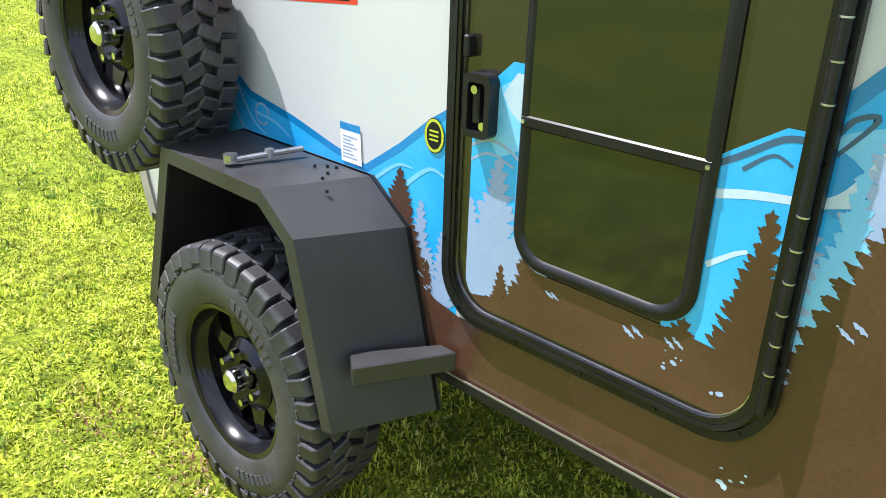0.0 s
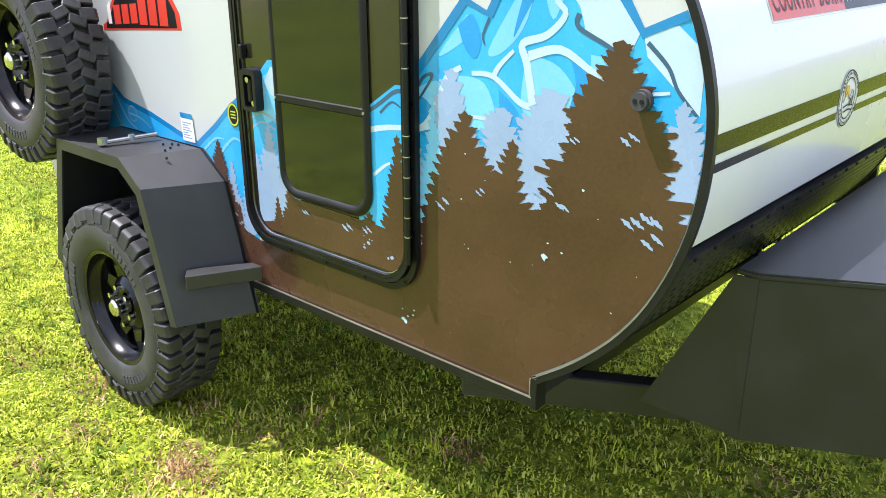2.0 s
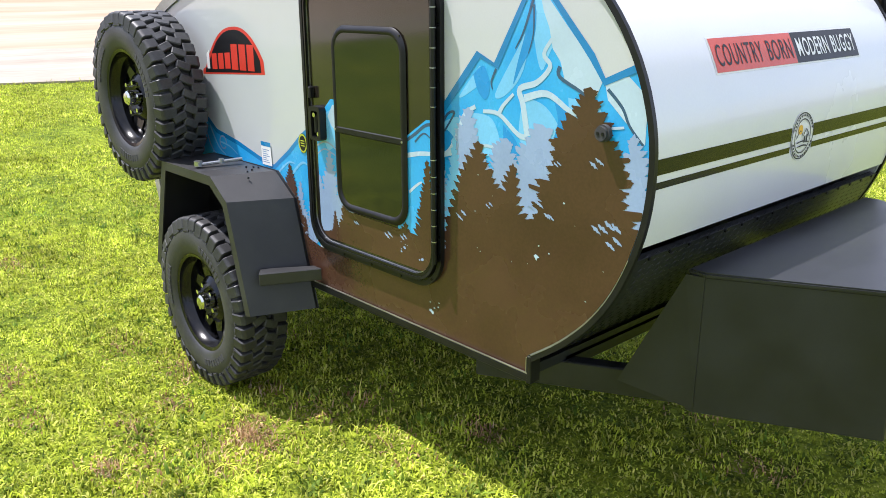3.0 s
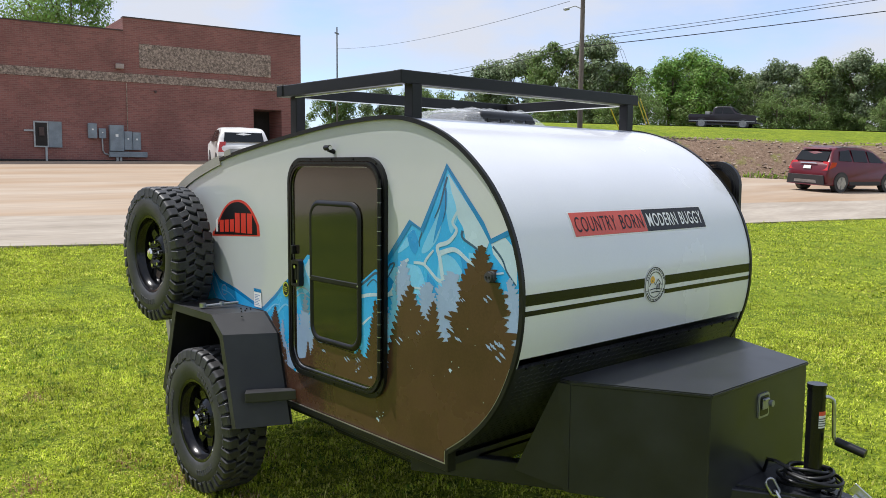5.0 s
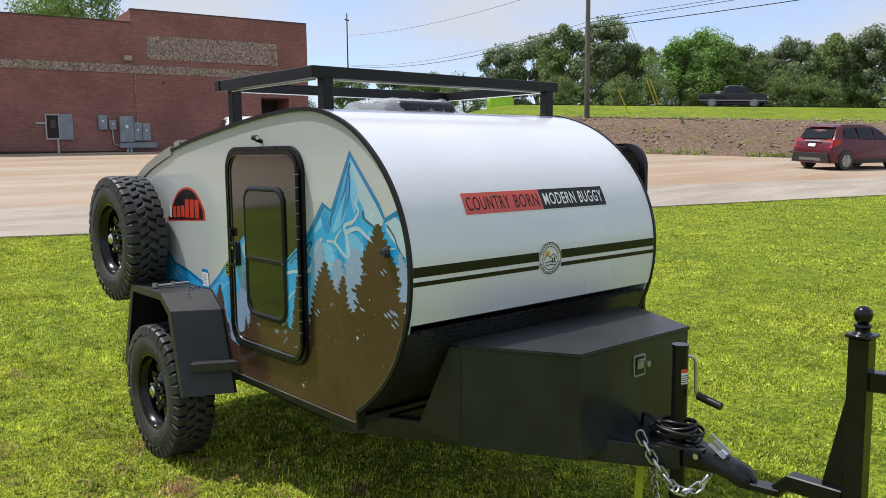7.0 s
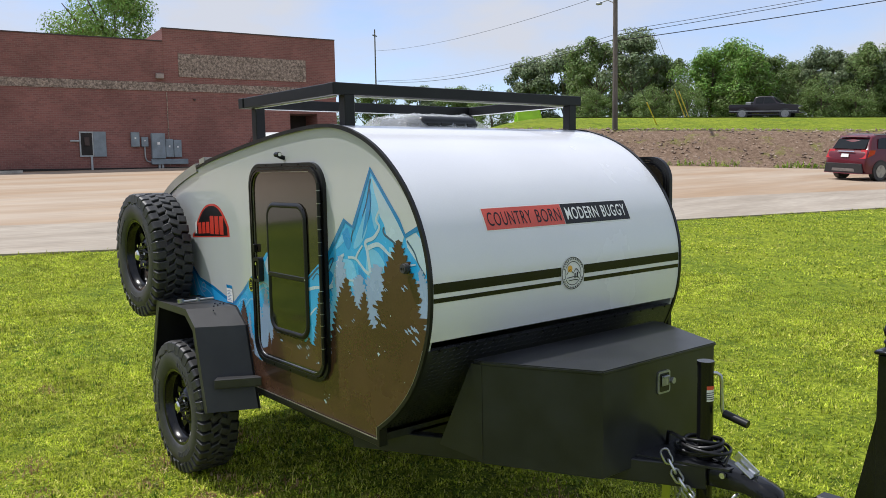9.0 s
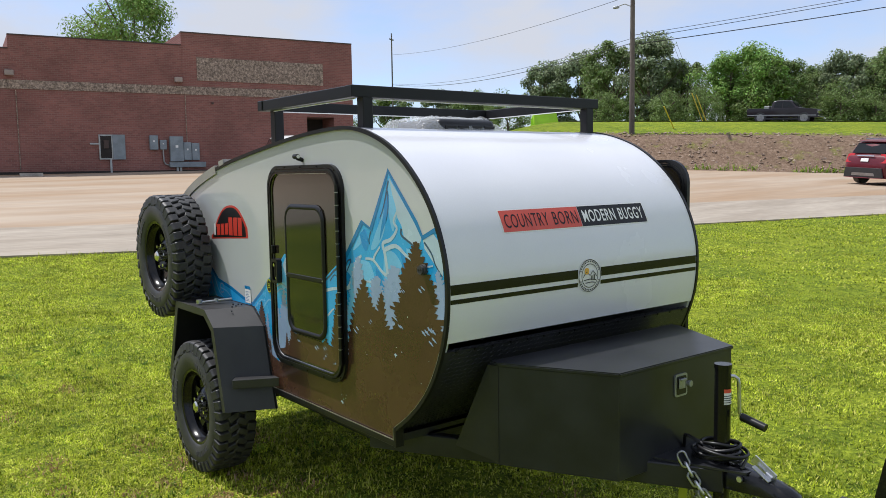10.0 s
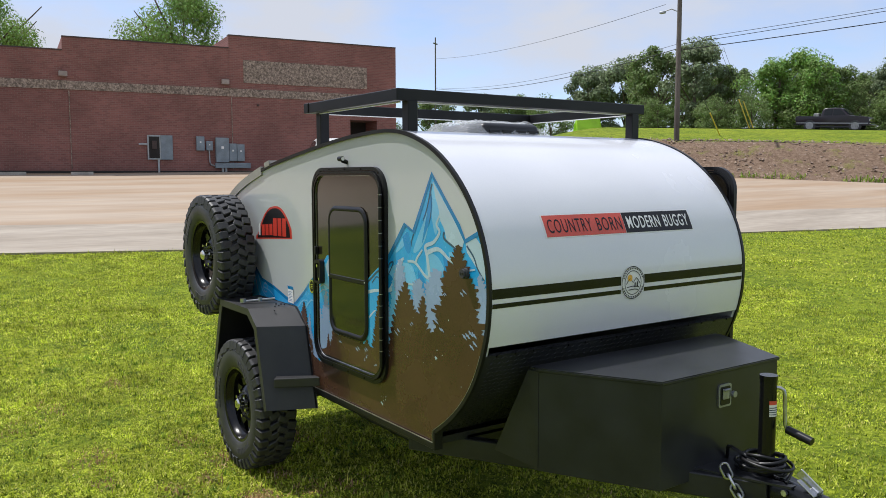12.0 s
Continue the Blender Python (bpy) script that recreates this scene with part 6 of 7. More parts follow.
M_SUV = paint("maroon_metallic_paint", (0.105, 0.006, 0.014), 0.0)
suv, sm, shw = vehicle("parked_suv", SUV, (-11.46, 29.55), (0.283, 0.956), M_SUV, "maroon compact sport utility car parked on the lot")


def on_car(car, m, name, material, x, y0, y1, z0, z1, lean=0.0, label="", thick=0.02):
    bm = bmesh.new()
    prism(bm, [m @ Vector(p) for p in ((x, y0, z0), (x, y1, z0), (x + lean, y1 * 0.93, z1), (x + lean, y0 * 0.93, z1))], m.to_3x3() @ Vector((-thick, 0, 0)))
    bmesh.ops.bevel(bm, geom=list(bm.edges), offset=0.006, segments=1, affect="EDGES")
    part(name, bm, material, car, label)


on_car(suv, sm, "rear_window", M_CARGLASS, 0.185, -0.70, 0.70, 1.14, 1.50, 0.24, "", 0.03)
on_car(suv, sm, "spoiler", M_SUV, 0.46, -0.62, 0.62, 1.56, 1.61, 0.05, "", 0.12)
on_car(suv, sm, "tailgate_bar", M_CHROME, 0.045, -0.38, 0.38, 1.03, 1.07, 0.02)
on_car(suv, sm, "number_plate", M_WHITE, 0.000, -0.17, 0.17, 0.84, 0.96, 0.03, "pale number plate")
on_car(suv, sm, "bumper", M_PLASTIC, 0.000, -0.84, 0.84, 0.26, 0.62, -0.02, "", 0.05)
on_car(suv, sm, "bumper_insert", M_ALLOY, -0.04, -0.50, 0.50, 0.33, 0.48, 0.0, "silver skid plate")
for s in (-1, 1):
    on_car(suv, sm, "tail_lamp", M_TAIL, 0.06, min(s * 0.60, s * 0.87), max(s * 0.60, s * 0.87), 0.80, 1.12, 0.13, "red tail lamp", 0.04)
    bm = bmesh.new()
    prism(bm, [sm @ Vector(p) for p in ((0.10, s * 0.884, 0.84), (0.42, s * 0.884, 0.95), (0.48, s * 0.882, 1.10), (0.20, s * 0.882, 1.10))], sm.to_3x3() @ Vector((0, s * 0.012, 0)))
    part("tail_lamp", bm, M_TAIL, suv)
    bm = bmesh.new()
    bar(bm, sm @ Vector((0.7, s * 0.60, 1.66)), sm @ Vector((2.0, s * 0.60, 1.68)), 0.04, 0.03)
    part("roof_rail", bm, M_ALLOY, suv)
M_VAN = paint("white_paint", (0.7, 0.7, 0.68), 0.0)
van, vm, vhw = vehicle("white_suv", SUV, (-24.95, 13.76), (-0.93, 0.36), M_VAN, "white sport utility car parked by the brick building", 0.95, 0.2)
on_car(van, vm, "rear_window", M_CARGLASS, 0.185, -0.72, 0.72, 1.16, 1.50, 0.24, "", 0.03)
on_car(van, vm, "number_plate", M_WHITE, 0.02, -0.26, 0.26, 0.84, 0.97, 0.03)
on_car(van, vm, "bumper", M_PLASTIC, 0.012, -0.88, 0.88, 0.32, 0.58, -0.01, "", 0.05)
for s in (-1, 1):
    on_car(van, vm, "tail_lamp", M_TAIL, 0.06, min(s * 0.70, s * 0.94), max(s * 0.70, s * 0.94), 0.80, 1.16, 0.13, "", 0.04)
M_NIGHT = paint("dark_plum_paint", (0.012, 0.007, 0.010), 0.0)
pick, pm, phw = vehicle("pickup_truck", PICKUP, (-32.1, 55.5), (0.96, 0.28), M_NIGHT, "dark crew-cab pickup truck on the road above the bank", 0.95, 0.22, 1.18, 0.86)
bm = bmesh.new()
prism(bm, [pm @ Vector(p) for p in ((4.13, -0.80, 1.335), (4.13, 0.80, 1.335), (3.60, 0.66, 1.785), (3.60, -0.66, 1.785))], pm.to_3x3() @ Vector((0.025, 0, 0.025)))
part("windscreen", bm, M_CARGLASS, pick)
bm = bmesh.new()
box(bm, 5.60, 5.755, -0.60, 0.60, 0.72, 1.0, 0.03, pm)
part("grille", bm, M_CHROME, pick, "chrome grille")
bm = bmesh.new()
box(bm, 1.35, 1.80, -0.75, 0.75, 1.12, 1.40, 0.03, pm)
part("tool_box", bm, M_ALLOY, pick, "pale tool box across the bed")
bm = bmesh.new()
box(bm, 0.12, 1.30, -0.78, 0.78, 1.17, 1.195, 0.004, pm)
part("bed_liner", bm, M_PLASTIC, pick)
for s in (-1, 1):
    bm = bmesh.new()
    bar(bm, pm @ Vector((0.05, s * 0.955, 0.62)), pm @ Vector((5.6, s * 0.955, 0.62)), 0.02, 0.06)
    part("trim_strip", bm, M_ALLOY, pick)
    bm = bmesh.new()
    box(bm, 5.55, 5.74, s * 0.78 - 0.14, s * 0.78 + 0.14, 0.78, 0.95, 0.02, pm)
    part("head_lamp", bm, M_CHROME, pick)
bm = bmesh.new()
box(bm, 5.62, 5.80, -0.93, 0.93, 0.45, 0.64, 0.03, pm)
part("bumper", bm, M_CHROME, pick)
M_HIVIS = mat("lime_truck_paint", (0.42, 0.72, 0.02), 0.35, var=0.05, scale=1, fine=40, bump=0.02)
lorry, lm, lhw = vehicle("refuse_truck", TRUCK, (-57.6, 60.0), (-0.75, 0.66), M_HIVIS, "lime green refuse truck on the far road", 1.25, 0.12, 2.6)
on_car(lorry, lm, "tailgate", M_HIVIS, -0.12, -1.1, 1.1, 1.0, 3.1, 0.08)
on_car(lorry, lm, "hopper", M_PLASTIC, -0.15, -0.9, 0.9, 1.3, 1.9, 0.02)
for k in range(5):
    for s in (-1, 1):
        bm = bmesh.new()
        box(bm, 0.9 + k * 0.95, 1.0 + k * 0.95, s * 1.26 - 0.03, s * 1.26 + 0.03, 1.0, 3.2, 0.01, lm)
        part("rib", bm, M_HIVIS, lorry)
# the road along the bank's crest
M_ROAD = mat("asphalt", (0.05, 0.05, 0.05), 0.9, var=0.15, scale=0.5, fine=20, bump=0.3, bump_d=0.01)
bm = bmesh.new()
prev = None
for v in np.linspace(-45, 70, 60):
    row = []
    for q in (58.5, 62, 66.5):
        x, y = EYE_PLAN[0] + BANK_N[0] * q + BANK_V[0] * v, EYE_PLAN[1] + BANK_N[1] * q + BANK_V[1] * v
        row.append(bm.verts.new((x, y, float(land(x, y)) + 0.05)))
    if prev:
        for k in range(2):
            bm.faces.new((prev[k], row[k], row[k + 1], prev[k + 1]))
    prev = row
tagged(link_bm("road", bm, M_ROAD, 60), "grey asphalt road on top of the bank", "road", kind="structure")

# ---------------------------------------------------------------- poles and wires
M_POLE = mat("weathered_pole", (0.125, 0.11, 0.095), 0.9, var=0.25, scale=2, fine=30, bump=0.4, bump_d=0.01, stretch=(1, 1, 0.15))
M_WIRE = mat("wire", (0.03, 0.03, 0.032), 0.6, var=0.1, scale=5, fine=50, bump=0)
M_YELLOW = mat("yellow_guy_guard", (0.65, 0.48, 0.04), 0.5, var=0.1, scale=5, fine=50, bump=0)


def pole(x, y, h, r, label, arm=0.9):
    z = float(land(x, y))
    p = thing("utility_pole", (x, y, z), label, "pole", "utility poles")
    bm = bmesh.new()
    cyl(bm, (x, y, z - 0.3), (x + 0.02, y, z + h), r, 16, r * 0.7)
    part("shaft", bm, M_POLE, p, "", 60)
    bm = bmesh.new()
    bar(bm, (x - arm * BANK_N[0], y - arm * BANK_N[1], z + h - 0.7), (x + arm * BANK_N[0], y + arm * BANK_N[1], z + h - 0.7), 0.10, 0.12)
    part("crossarm", bm, M_POLE, p)
    return p, z


P1 = (-26.45, 34.95)
p1, z1 = pole(*P1, 10.5, 0.15, "weathered wooden utility pole with street-lamp bracket")
bm = bmesh.new()
tube(bm, [(P1[0], P1[1], z1 + 6.75), (P1[0] - 0.35, P1[1] - 0.2, z1 + 6.95), (P1[0] - 0.7, P1[1] - 0.4, z1 + 6.85)], 0.03, 8)
part("lamp_bracket", bm, M_PIPE, p1, "", 60)
bm = bmesh.new()
box(bm, P1[0] - 0.95, P1[0] - 0.62, P1[1] - 0.5, P1[1] - 0.3, z1 + 6.75, z1 + 6.88, 0.03)
part("lamp_head", bm, M_PIPE, p1)
P2 = (-75.8, 52.9)
p2, z2 = pole(*P2, 13.0, 0.10, "distant slim utility pole", 0.5)


def wire(a, b, sag, r, parent):
    bm = bmesh.new()
    a, b = Vector(a), Vector(b)
    tube(bm, [a.lerp(b, k / 24) - Vector((0, 0, sag * 4 * (k / 24) * (1 - k / 24))) for k in range(25)], r, 5)
    part("wire", bm, M_WIRE, parent, "", 80)


far_v = Vector((BANK_V[0], BANK_V[1], 0))
top1 = Vector((P1[0], P1[1], z1))
for h, s, r in ((4.75, 0.5, 0.022), (5.05, 0.4, 0.015), (5.25, 0.6, 0.013)):
    wire(top1 + Vector((0, 0, h)), top1 + far_v * 46 + Vector((0, 0, h + 4.9 + 2.2 * (h - 4.75))), s, r, p1)
for h, s, r in ((4.85, 0.9, 0.020), (5.1, 0.8, 0.012)):
    wire(top1 + Vector((0, 0, h)), Vector((P2[0], P2[1], z2 + 7.2 + 0.4 * (h - 4.85))), s, r, p1)
wire(Vector((P2[0], P2[1], z2 + 10.6)), Vector((-26.0, 33.3, 10.45)), 0.6, 0.012, p2)
# guy wires with yellow guards
for (gx, gy), frac in (((-27.25, 39.75), 7.0), ((-32.8, 50.65), 8.5), ((-34.7, 53.9), 8.5)):
    gz = float(land(gx, gy))
    foot_p = Vector((gx, gy, gz))
    head_p = top1 + Vector((0, 0, 5.2)) if gx > -30 else foot_p + Vector((-1.9, -1.2, 6.0))
    g = thing("guy_wire", (gx, gy, gz), "steel guy wire with a yellow plastic guard", "wire", "guy wires")
    bm = bmesh.new()
    tube(bm, [foot_p, head_p], 0.012, 5)
    part("strand", bm, M_WIRE, g)
    bm = bmesh.new()
    d = (head_p - foot_p).normalized()
    tube(bm, [foot_p, foot_p + d * (1.75 if gx > -30 else 2.3)], 0.035, 8)
    part("guard", bm, M_YELLOW, g, "", 60)


# ---------------------------------------------------------------- trees
def leaf_cloud(rng, centre, radius, n, size, co, faces):
    """Clumps of small leaf blades filling a lumpy ball."""
    for _ in range(n):
        d = rng.normal(size=3)
        d /= np.linalg.norm(d)
        p = centre + d * radius * (rng.random() ** 0.45) * np.array((1, 1, 0.85))
        nn = rng.normal(size=3) * 0.55 + d * 1.1 + np.array((0, 0, 0.5))
        nn /= np.linalg.norm(nn)
        t = np.cross(nn, rng.normal(size=3))
        t /= np.linalg.norm(t)
        b = np.cross(nn, t)
        s = size * (0.6 + 0.8 * rng.random())
        k = len(co)
        co += [p - t * s, p - b * s * 0.45 + nn * s * 0.15, p + t * s, p + b * s * 0.45 + nn * s * 0.15]
        faces.append((k, k + 1, k + 2, k + 3))


def tree(h, w, seed, name="tree", label="broad green deciduous tree", leaf_m=None, leaves=13000, low=0.14, leaf_size=0.185):
    """A tapered trunk that forks, with an uneven crown of leaf clumps. Built at the origin."""
    rng = np.random.default_rng(seed)
    t = thing(name, (0, 0, 0), label, "tree", "tree line")
    bm = bmesh.new()
    lean = rng.normal(size=2) * 0.03 * h
    cyl(bm, (0, 0, -0.4), (lean[0], lean[1], h * 0.5), 0.030 * h, 10, 0.014 * h)
    tips = []
    for k in range(9):
        a, z0 = rng.random() * 6.28, h * (0.22 + 0.36 * rng.random())
        reach = w * 0.5 * (0.5 + 0.5 * rng.random())
        a0 = (lean[0] * z0 / h * 2, lean[1] * z0 / h * 2, z0)
        tip = (math.cos(a) * reach, math.sin(a) * reach, z0 + h * (0.14 + 0.24 * rng.random()))
        cyl(bm, a0, tip, 0.010 * h, 6, 0.003 * h)
        tips.append(tip)
    cyl(bm, (lean[0], lean[1], h * 0.48), (lean[0] * 1.2, lean[1] * 1.2, h * 0.9), 0.013 * h, 8, 0.003 * h)
    part("trunk", bm, M_BARK, t, "", 50)
    co, faces = [], []
    clumps = 48
    for k in range(clumps):
        u = rng.random()
        z = h * (low + (0.94 - low) * u)
        env = math.sin(math.pi * min(1, (0.12 + 0.80 * u))) ** 0.7
        a, rr = rng.random() * 6.28, w * 0.5 * env * (rng.random() ** 0.4) * rng.uniform(0.75, 1.12)
        c = np.array((math.cos(a) * rr, math.sin(a) * rr, z))
        leaf_cloud(rng, c, w * rng.uniform(0.09, 0.20), leaves // clumps, leaf_size, co, faces)
    me = bpy.data.meshes.new("crown")
    me.from_pydata([tuple(map(float, c)) for c in co], [], faces)
    me.materials.append(leaf_m or M_LEAF)
    ob = new("crown", me)
    ob.parent = t
    return t


M_LEAF2 = leaf_material("leaves_bright", (0.15, 0.26, 0.05), (0.27, 0.42, 0.09))
M_LEAF3 = leaf_material("leaves_grey_green", (0.16, 0.205, 0.105), (0.29, 0.345, 0.19))
kinds = [tree(10, 8.5, 11), tree(10, 7.0, 12, "tree", "tall grey-green woodland tree", M_LEAF3), tree(10, 9.5, 13, "tree", "bright green spreading tree", M_LEAF2), tree(10, 7.5, 14), tree(10, 10, 15, "bush", "dense dark undergrowth bush", M_LEAF, 5200, 0.02, 0.23), tree(10, 8.4, 16, "tree", "full green tree behind the brick building", M_LEAF2, 32000, 0.10, 0.100)]
tree_rng = random.Random(8)
WOODS = [(-80.8, 63.1, 9, 1), (-81.5, 70.2, 10, 0), (-71.1, 66.8, 8, 4), (-72.5, 74.5, 13.0, 1), (-68.7, 77.0, 14.0, 1), (-52.0, 63.0, 10.2, 3), (-48.0, 64.1, 10.6, 1), (-46.4, 67.5, 8.0, 3),
         (-40.0, 64.6, 7.8, 2), (-38.0, 65.9, 8.6, 2), (-36.3, 66.9, 7.8, 0), (-36.5, 71.4, 6.8, 3), (-36.2, 73.8, 7.0, 1), (-32.7, 71.1, 8.0, 1), (-32.7, 75.5, 8.2, 0), (-29.4, 72.6, 8.5, 3),
         (-27.0, 73.6, 8.9, 1), (-24.6, 74.5, 8.4, 0), (-21.7, 73.4, 8.2, 1), (-19.5, 74.1, 7.5, 3), (-15, 74.5, 8.5, 0), (-10, 76, 8.8, 1), (-4, 77, 9, 3), (-90, 62, 10, 3), (-88, 75, 10, 2), (-64, 82, 8, 3), (-55, 75, 8.5, 0)]
placed = 0
for x, y, h, k in WOODS:
    z = float(land(x, y)) - 0.5
    s = h / 10 * 0.87
    copy_thing(kinds[k], Matrix.Translation((x, y, z)) @ Matrix.Rotation(tree_rng.uniform(0, 6.28), 4, "Z") @ Matrix.Diagonal((s * tree_rng.uniform(0.85, 1.05), s * tree_rng.uniform(0.85, 1.05), s, 1)))
for k in range(44):
    v = -52 + 2.3 * k + tree_rng.uniform(-1, 1)
    q = 73.5 + tree_rng.uniform(0, 5)
    if -25 < v < -17:
        continue
    x, y = EYE_PLAN[0] + BANK_N[0] * q + BANK_V[0] * v, EYE_PLAN[1] + BANK_N[1] * q + BANK_V[1] * v
    s = tree_rng.uniform(0.24, 0.40)
    copy_thing(kinds[4], Matrix.Translation((x, y, float(land(x, y)) - 0.3)) @ Matrix.Rotation(tree_rng.uniform(0, 6.28), 4, "Z") @ Matrix.Diagonal((s * 1.1, s * 1.1, s, 1)))
for x, y, h, k in ((-58.8, 5.6, 11.0, 5), (-53.5, 16.8, 11.6, 5), (-58, 2.5, 10, 5), (-70, -14, 12, 0)):
    s = h / 10 * 1.02
    copy_thing(kinds[k], Matrix.Translation((x, y, float(land(x, y)) - 0.3)) @ Matrix.Rotation(tree_rng.uniform(0, 6.28), 4, "Z") @ Matrix.Diagonal((s * 0.82, s * 0.82, s, 1)))
# trees far behind the viewer close the place
for x, y, h, k in ((38, -30, 12, 0), (30, -42, 12, 1), (18, -48, 13, 4), (5, -52, 12, 4), (-8, -50, 12, 4), (-22, -52, 13, 4), (48, -14, 12, 4), (52, 4, 12, 4), (50, 22, 12, 4)):
    s = h / 10
    copy_thing(kinds[k], Matrix.Translation((x, y, float(land(x, y)) - 0.3)) @ Matrix.Diagonal((s, s, s, 1)))
for k in kinds:
    for o in list(k.children_recursive) + [k]:
        bpy.data.objects.remove(o)


# ---------------------------------------------------------------- grass blades on the near lawn
def grass_material(name, c1, c2, c3):
    m = bpy.data.materials.new(name)
    m.use_nodes = True
    n, l = m.node_tree.nodes, m.node_tree.links
    b = n["Principled BSDF"]
    b.inputs["Roughness"].default_value, b.inputs["Specular IOR Level"].default_value = 0.6, 0.16
    geo, tc = n.new("ShaderNodeNewGeometry"), n.new("ShaderNodeTexCoord")
    ramp = n.new("ShaderNodeValToRGB")
    ramp.color_ramp.elements[0].color, ramp.color_ramp.elements[1].color = (*c1, 1), (*c3, 1)
    ramp.color_ramp.elements[1].position = 0.96
    ramp.color_ramp.elements.new(0.55).color = (*c2, 1)
    ramp.color_ramp.elements.new(0.90).color = (*[0.5 * (a + b_) for a, b_ in zip(c2, c3)], 1)
    l.new(geo.outputs["Random Per Island"], ramp.inputs["Fac"])
    no = n.new("ShaderNodeTexNoise")
    no.inputs["Scale"].default_value, no.inputs["Detail"].default_value = 2.8, 6
    l.new(tc.outputs["Object"], no.inputs["Vector"])
    mr = n.new("ShaderNodeMapRange")
    mr.inputs["From Min"].default_value, mr.inputs["From Max"].default_value = 0.3, 0.7
    mr.inputs["To Min"].default_value, mr.inputs["To Max"].default_value = 0.64, 1.26
    l.new(no.outputs["Fac"], mr.inputs["Value"])
    mx = n.new("ShaderNodeMix")
    mx.data_type, mx.blend_type = "RGBA", "MULTIPLY"
    mx.inputs["Factor"].default_value = 1.0
    l.new(ramp.outputs["Color"], mx.inputs["A"])
    # clumps a hand wide, denser and deeper green or thinner and paler
    clump, reach, both = n.new("ShaderNodeTexNoise"), n.new("ShaderNodeMapRange"), n.new("ShaderNodeMath")
    clump.inputs["Scale"].default_value, clump.inputs["Detail"].default_value = 15.0, 4
    l.new(tc.outputs["Object"], clump.inputs["Vector"])
    reach.inputs["From Min"].default_value, reach.inputs["From Max"].default_value = 0.33, 0.64
    reach.inputs["To Min"].default_value, reach.inputs["To Max"].default_value = 0.62, 1.29
    l.new(clump.outputs["Fac"], reach.inputs["Value"])
    both.operation = "MULTIPLY"
    l.new(mr.outputs["Result"], both.inputs[0])
    l.new(reach.outputs["Result"], both.inputs[1])
    l.new(both.outputs["Value"], mx.inputs["B"])
    l.new(mx.outputs["Result"], b.inputs["Base Color"])
    tr, ms = n.new("ShaderNodeBsdfTranslucent"), n.new("ShaderNodeMixShader")
    ms.inputs["Fac"].default_value = 0.38
    l.new(mx.outputs["Result"], tr.inputs["Color"])
    l.new(b.outputs["BSDF"], ms.inputs[1])
    l.new(tr.outputs["BSDF"], ms.inputs[2])
    l.new(ms.outputs["Shader"], n["Material Output"].inputs["Surface"])
    return m


def lumps(x, y, cell, seed):
    """Smooth random lumps from 0 to 1, one cell wide."""
    grid = np.random.default_rng(seed).random((256, 256))
    u, v = x / cell + 1000.0, y / cell + 1000.0
    i, j = np.floor(u).astype(int), np.floor(v).astype(int)
    f, g = u - i, v - j
    f, g = f * f * (3 - 2 * f), g * g * (3 - 2 * g)
    i, j, i2, j2 = i % 256, j % 256, (i + 1) % 256, (j + 1) % 256
    return (grid[i, j] * (1 - f) + grid[i2, j] * f) * (1 - g) + (grid[i, j2] * (1 - f) + grid[i2, j2] * f) * g


def blades(name, rng, xy, length, width, material, label, bend=0.55, simple=False):
    """Bent grass blades, one quad and a tip each (or single spikes, where simple), at the points xy."""
    n = len(xy)
    ang = rng.uniform(0, 2 * np.pi, n)
    ln = length * rng.uniform(0.5, 1.3, n) * (0.6 + 0.8 * lumps(xy[:, 0], xy[:, 1], 0.11, 3))
    wd = width * rng.uniform(0.6, 1.3, n)
    tilt = np.abs(rng.normal(0.62, bend * 0.6, n))
    base = np.stack((xy[:, 0], xy[:, 1], land(xy[:, 0], xy[:, 1]) - 0.004), -1)
    dirh = np.stack((np.cos(ang), np.sin(ang), np.zeros(n)), -1)
    side = np.stack((-np.sin(ang), np.cos(ang), np.zeros(n)), -1) * wd[:, None] / 2
    up = np.array((0, 0, 1.0))
    mid = base + dirh * (np.sin(tilt) * ln * 0.5)[:, None] + up * (np.cos(tilt) * ln * 0.55)[:, None]
    t2 = np.clip(tilt * 1.9 + 0.25, 0, 1.7)
    tip = mid + dirh * (np.sin(t2) * ln * 0.5)[:, None] + up * (np.cos(t2) * ln * 0.45)[:, None]
    if simple:
        co = np.stack((base - side, base + side, 0.35 * mid + 0.65 * tip), 1).reshape(-1, 3)
        sizes, each = [0], 3
        loops = np.arange(n * 3)
    else:
        co = np.stack((base - side, base + side, mid + side * 0.85, mid - side * 0.85, tip), 1).reshape(-1, 3)
        k = np.arange(n)[:, None] * 5
        sizes, each = [0, 4], 7
        loops = np.concatenate((k + np.array([[0, 1, 2, 3]]), k + np.array([[3, 2, 4]])), 1).reshape(-1)
    starts = (np.arange(n)[:, None] * each + np.array([sizes])).reshape(-1)
    me = bpy.data.meshes.new(name)
    me.vertices.add(len(co))
    me.vertices.foreach_set("co", co.astype(np.float32).reshape(-1))
    me.loops.add(len(loops))
    me.loops.foreach_set("vertex_index", loops.astype(np.int32))
    me.polygons.add(len(starts))
    me.polygons.foreach_set("loop_start", starts.astype(np.int32))
    me.update(calc_edges=True)
    me.materials.append(material)
    ob = new(name, me)
    return tagged(ob, label, "grass", kind="stuff")


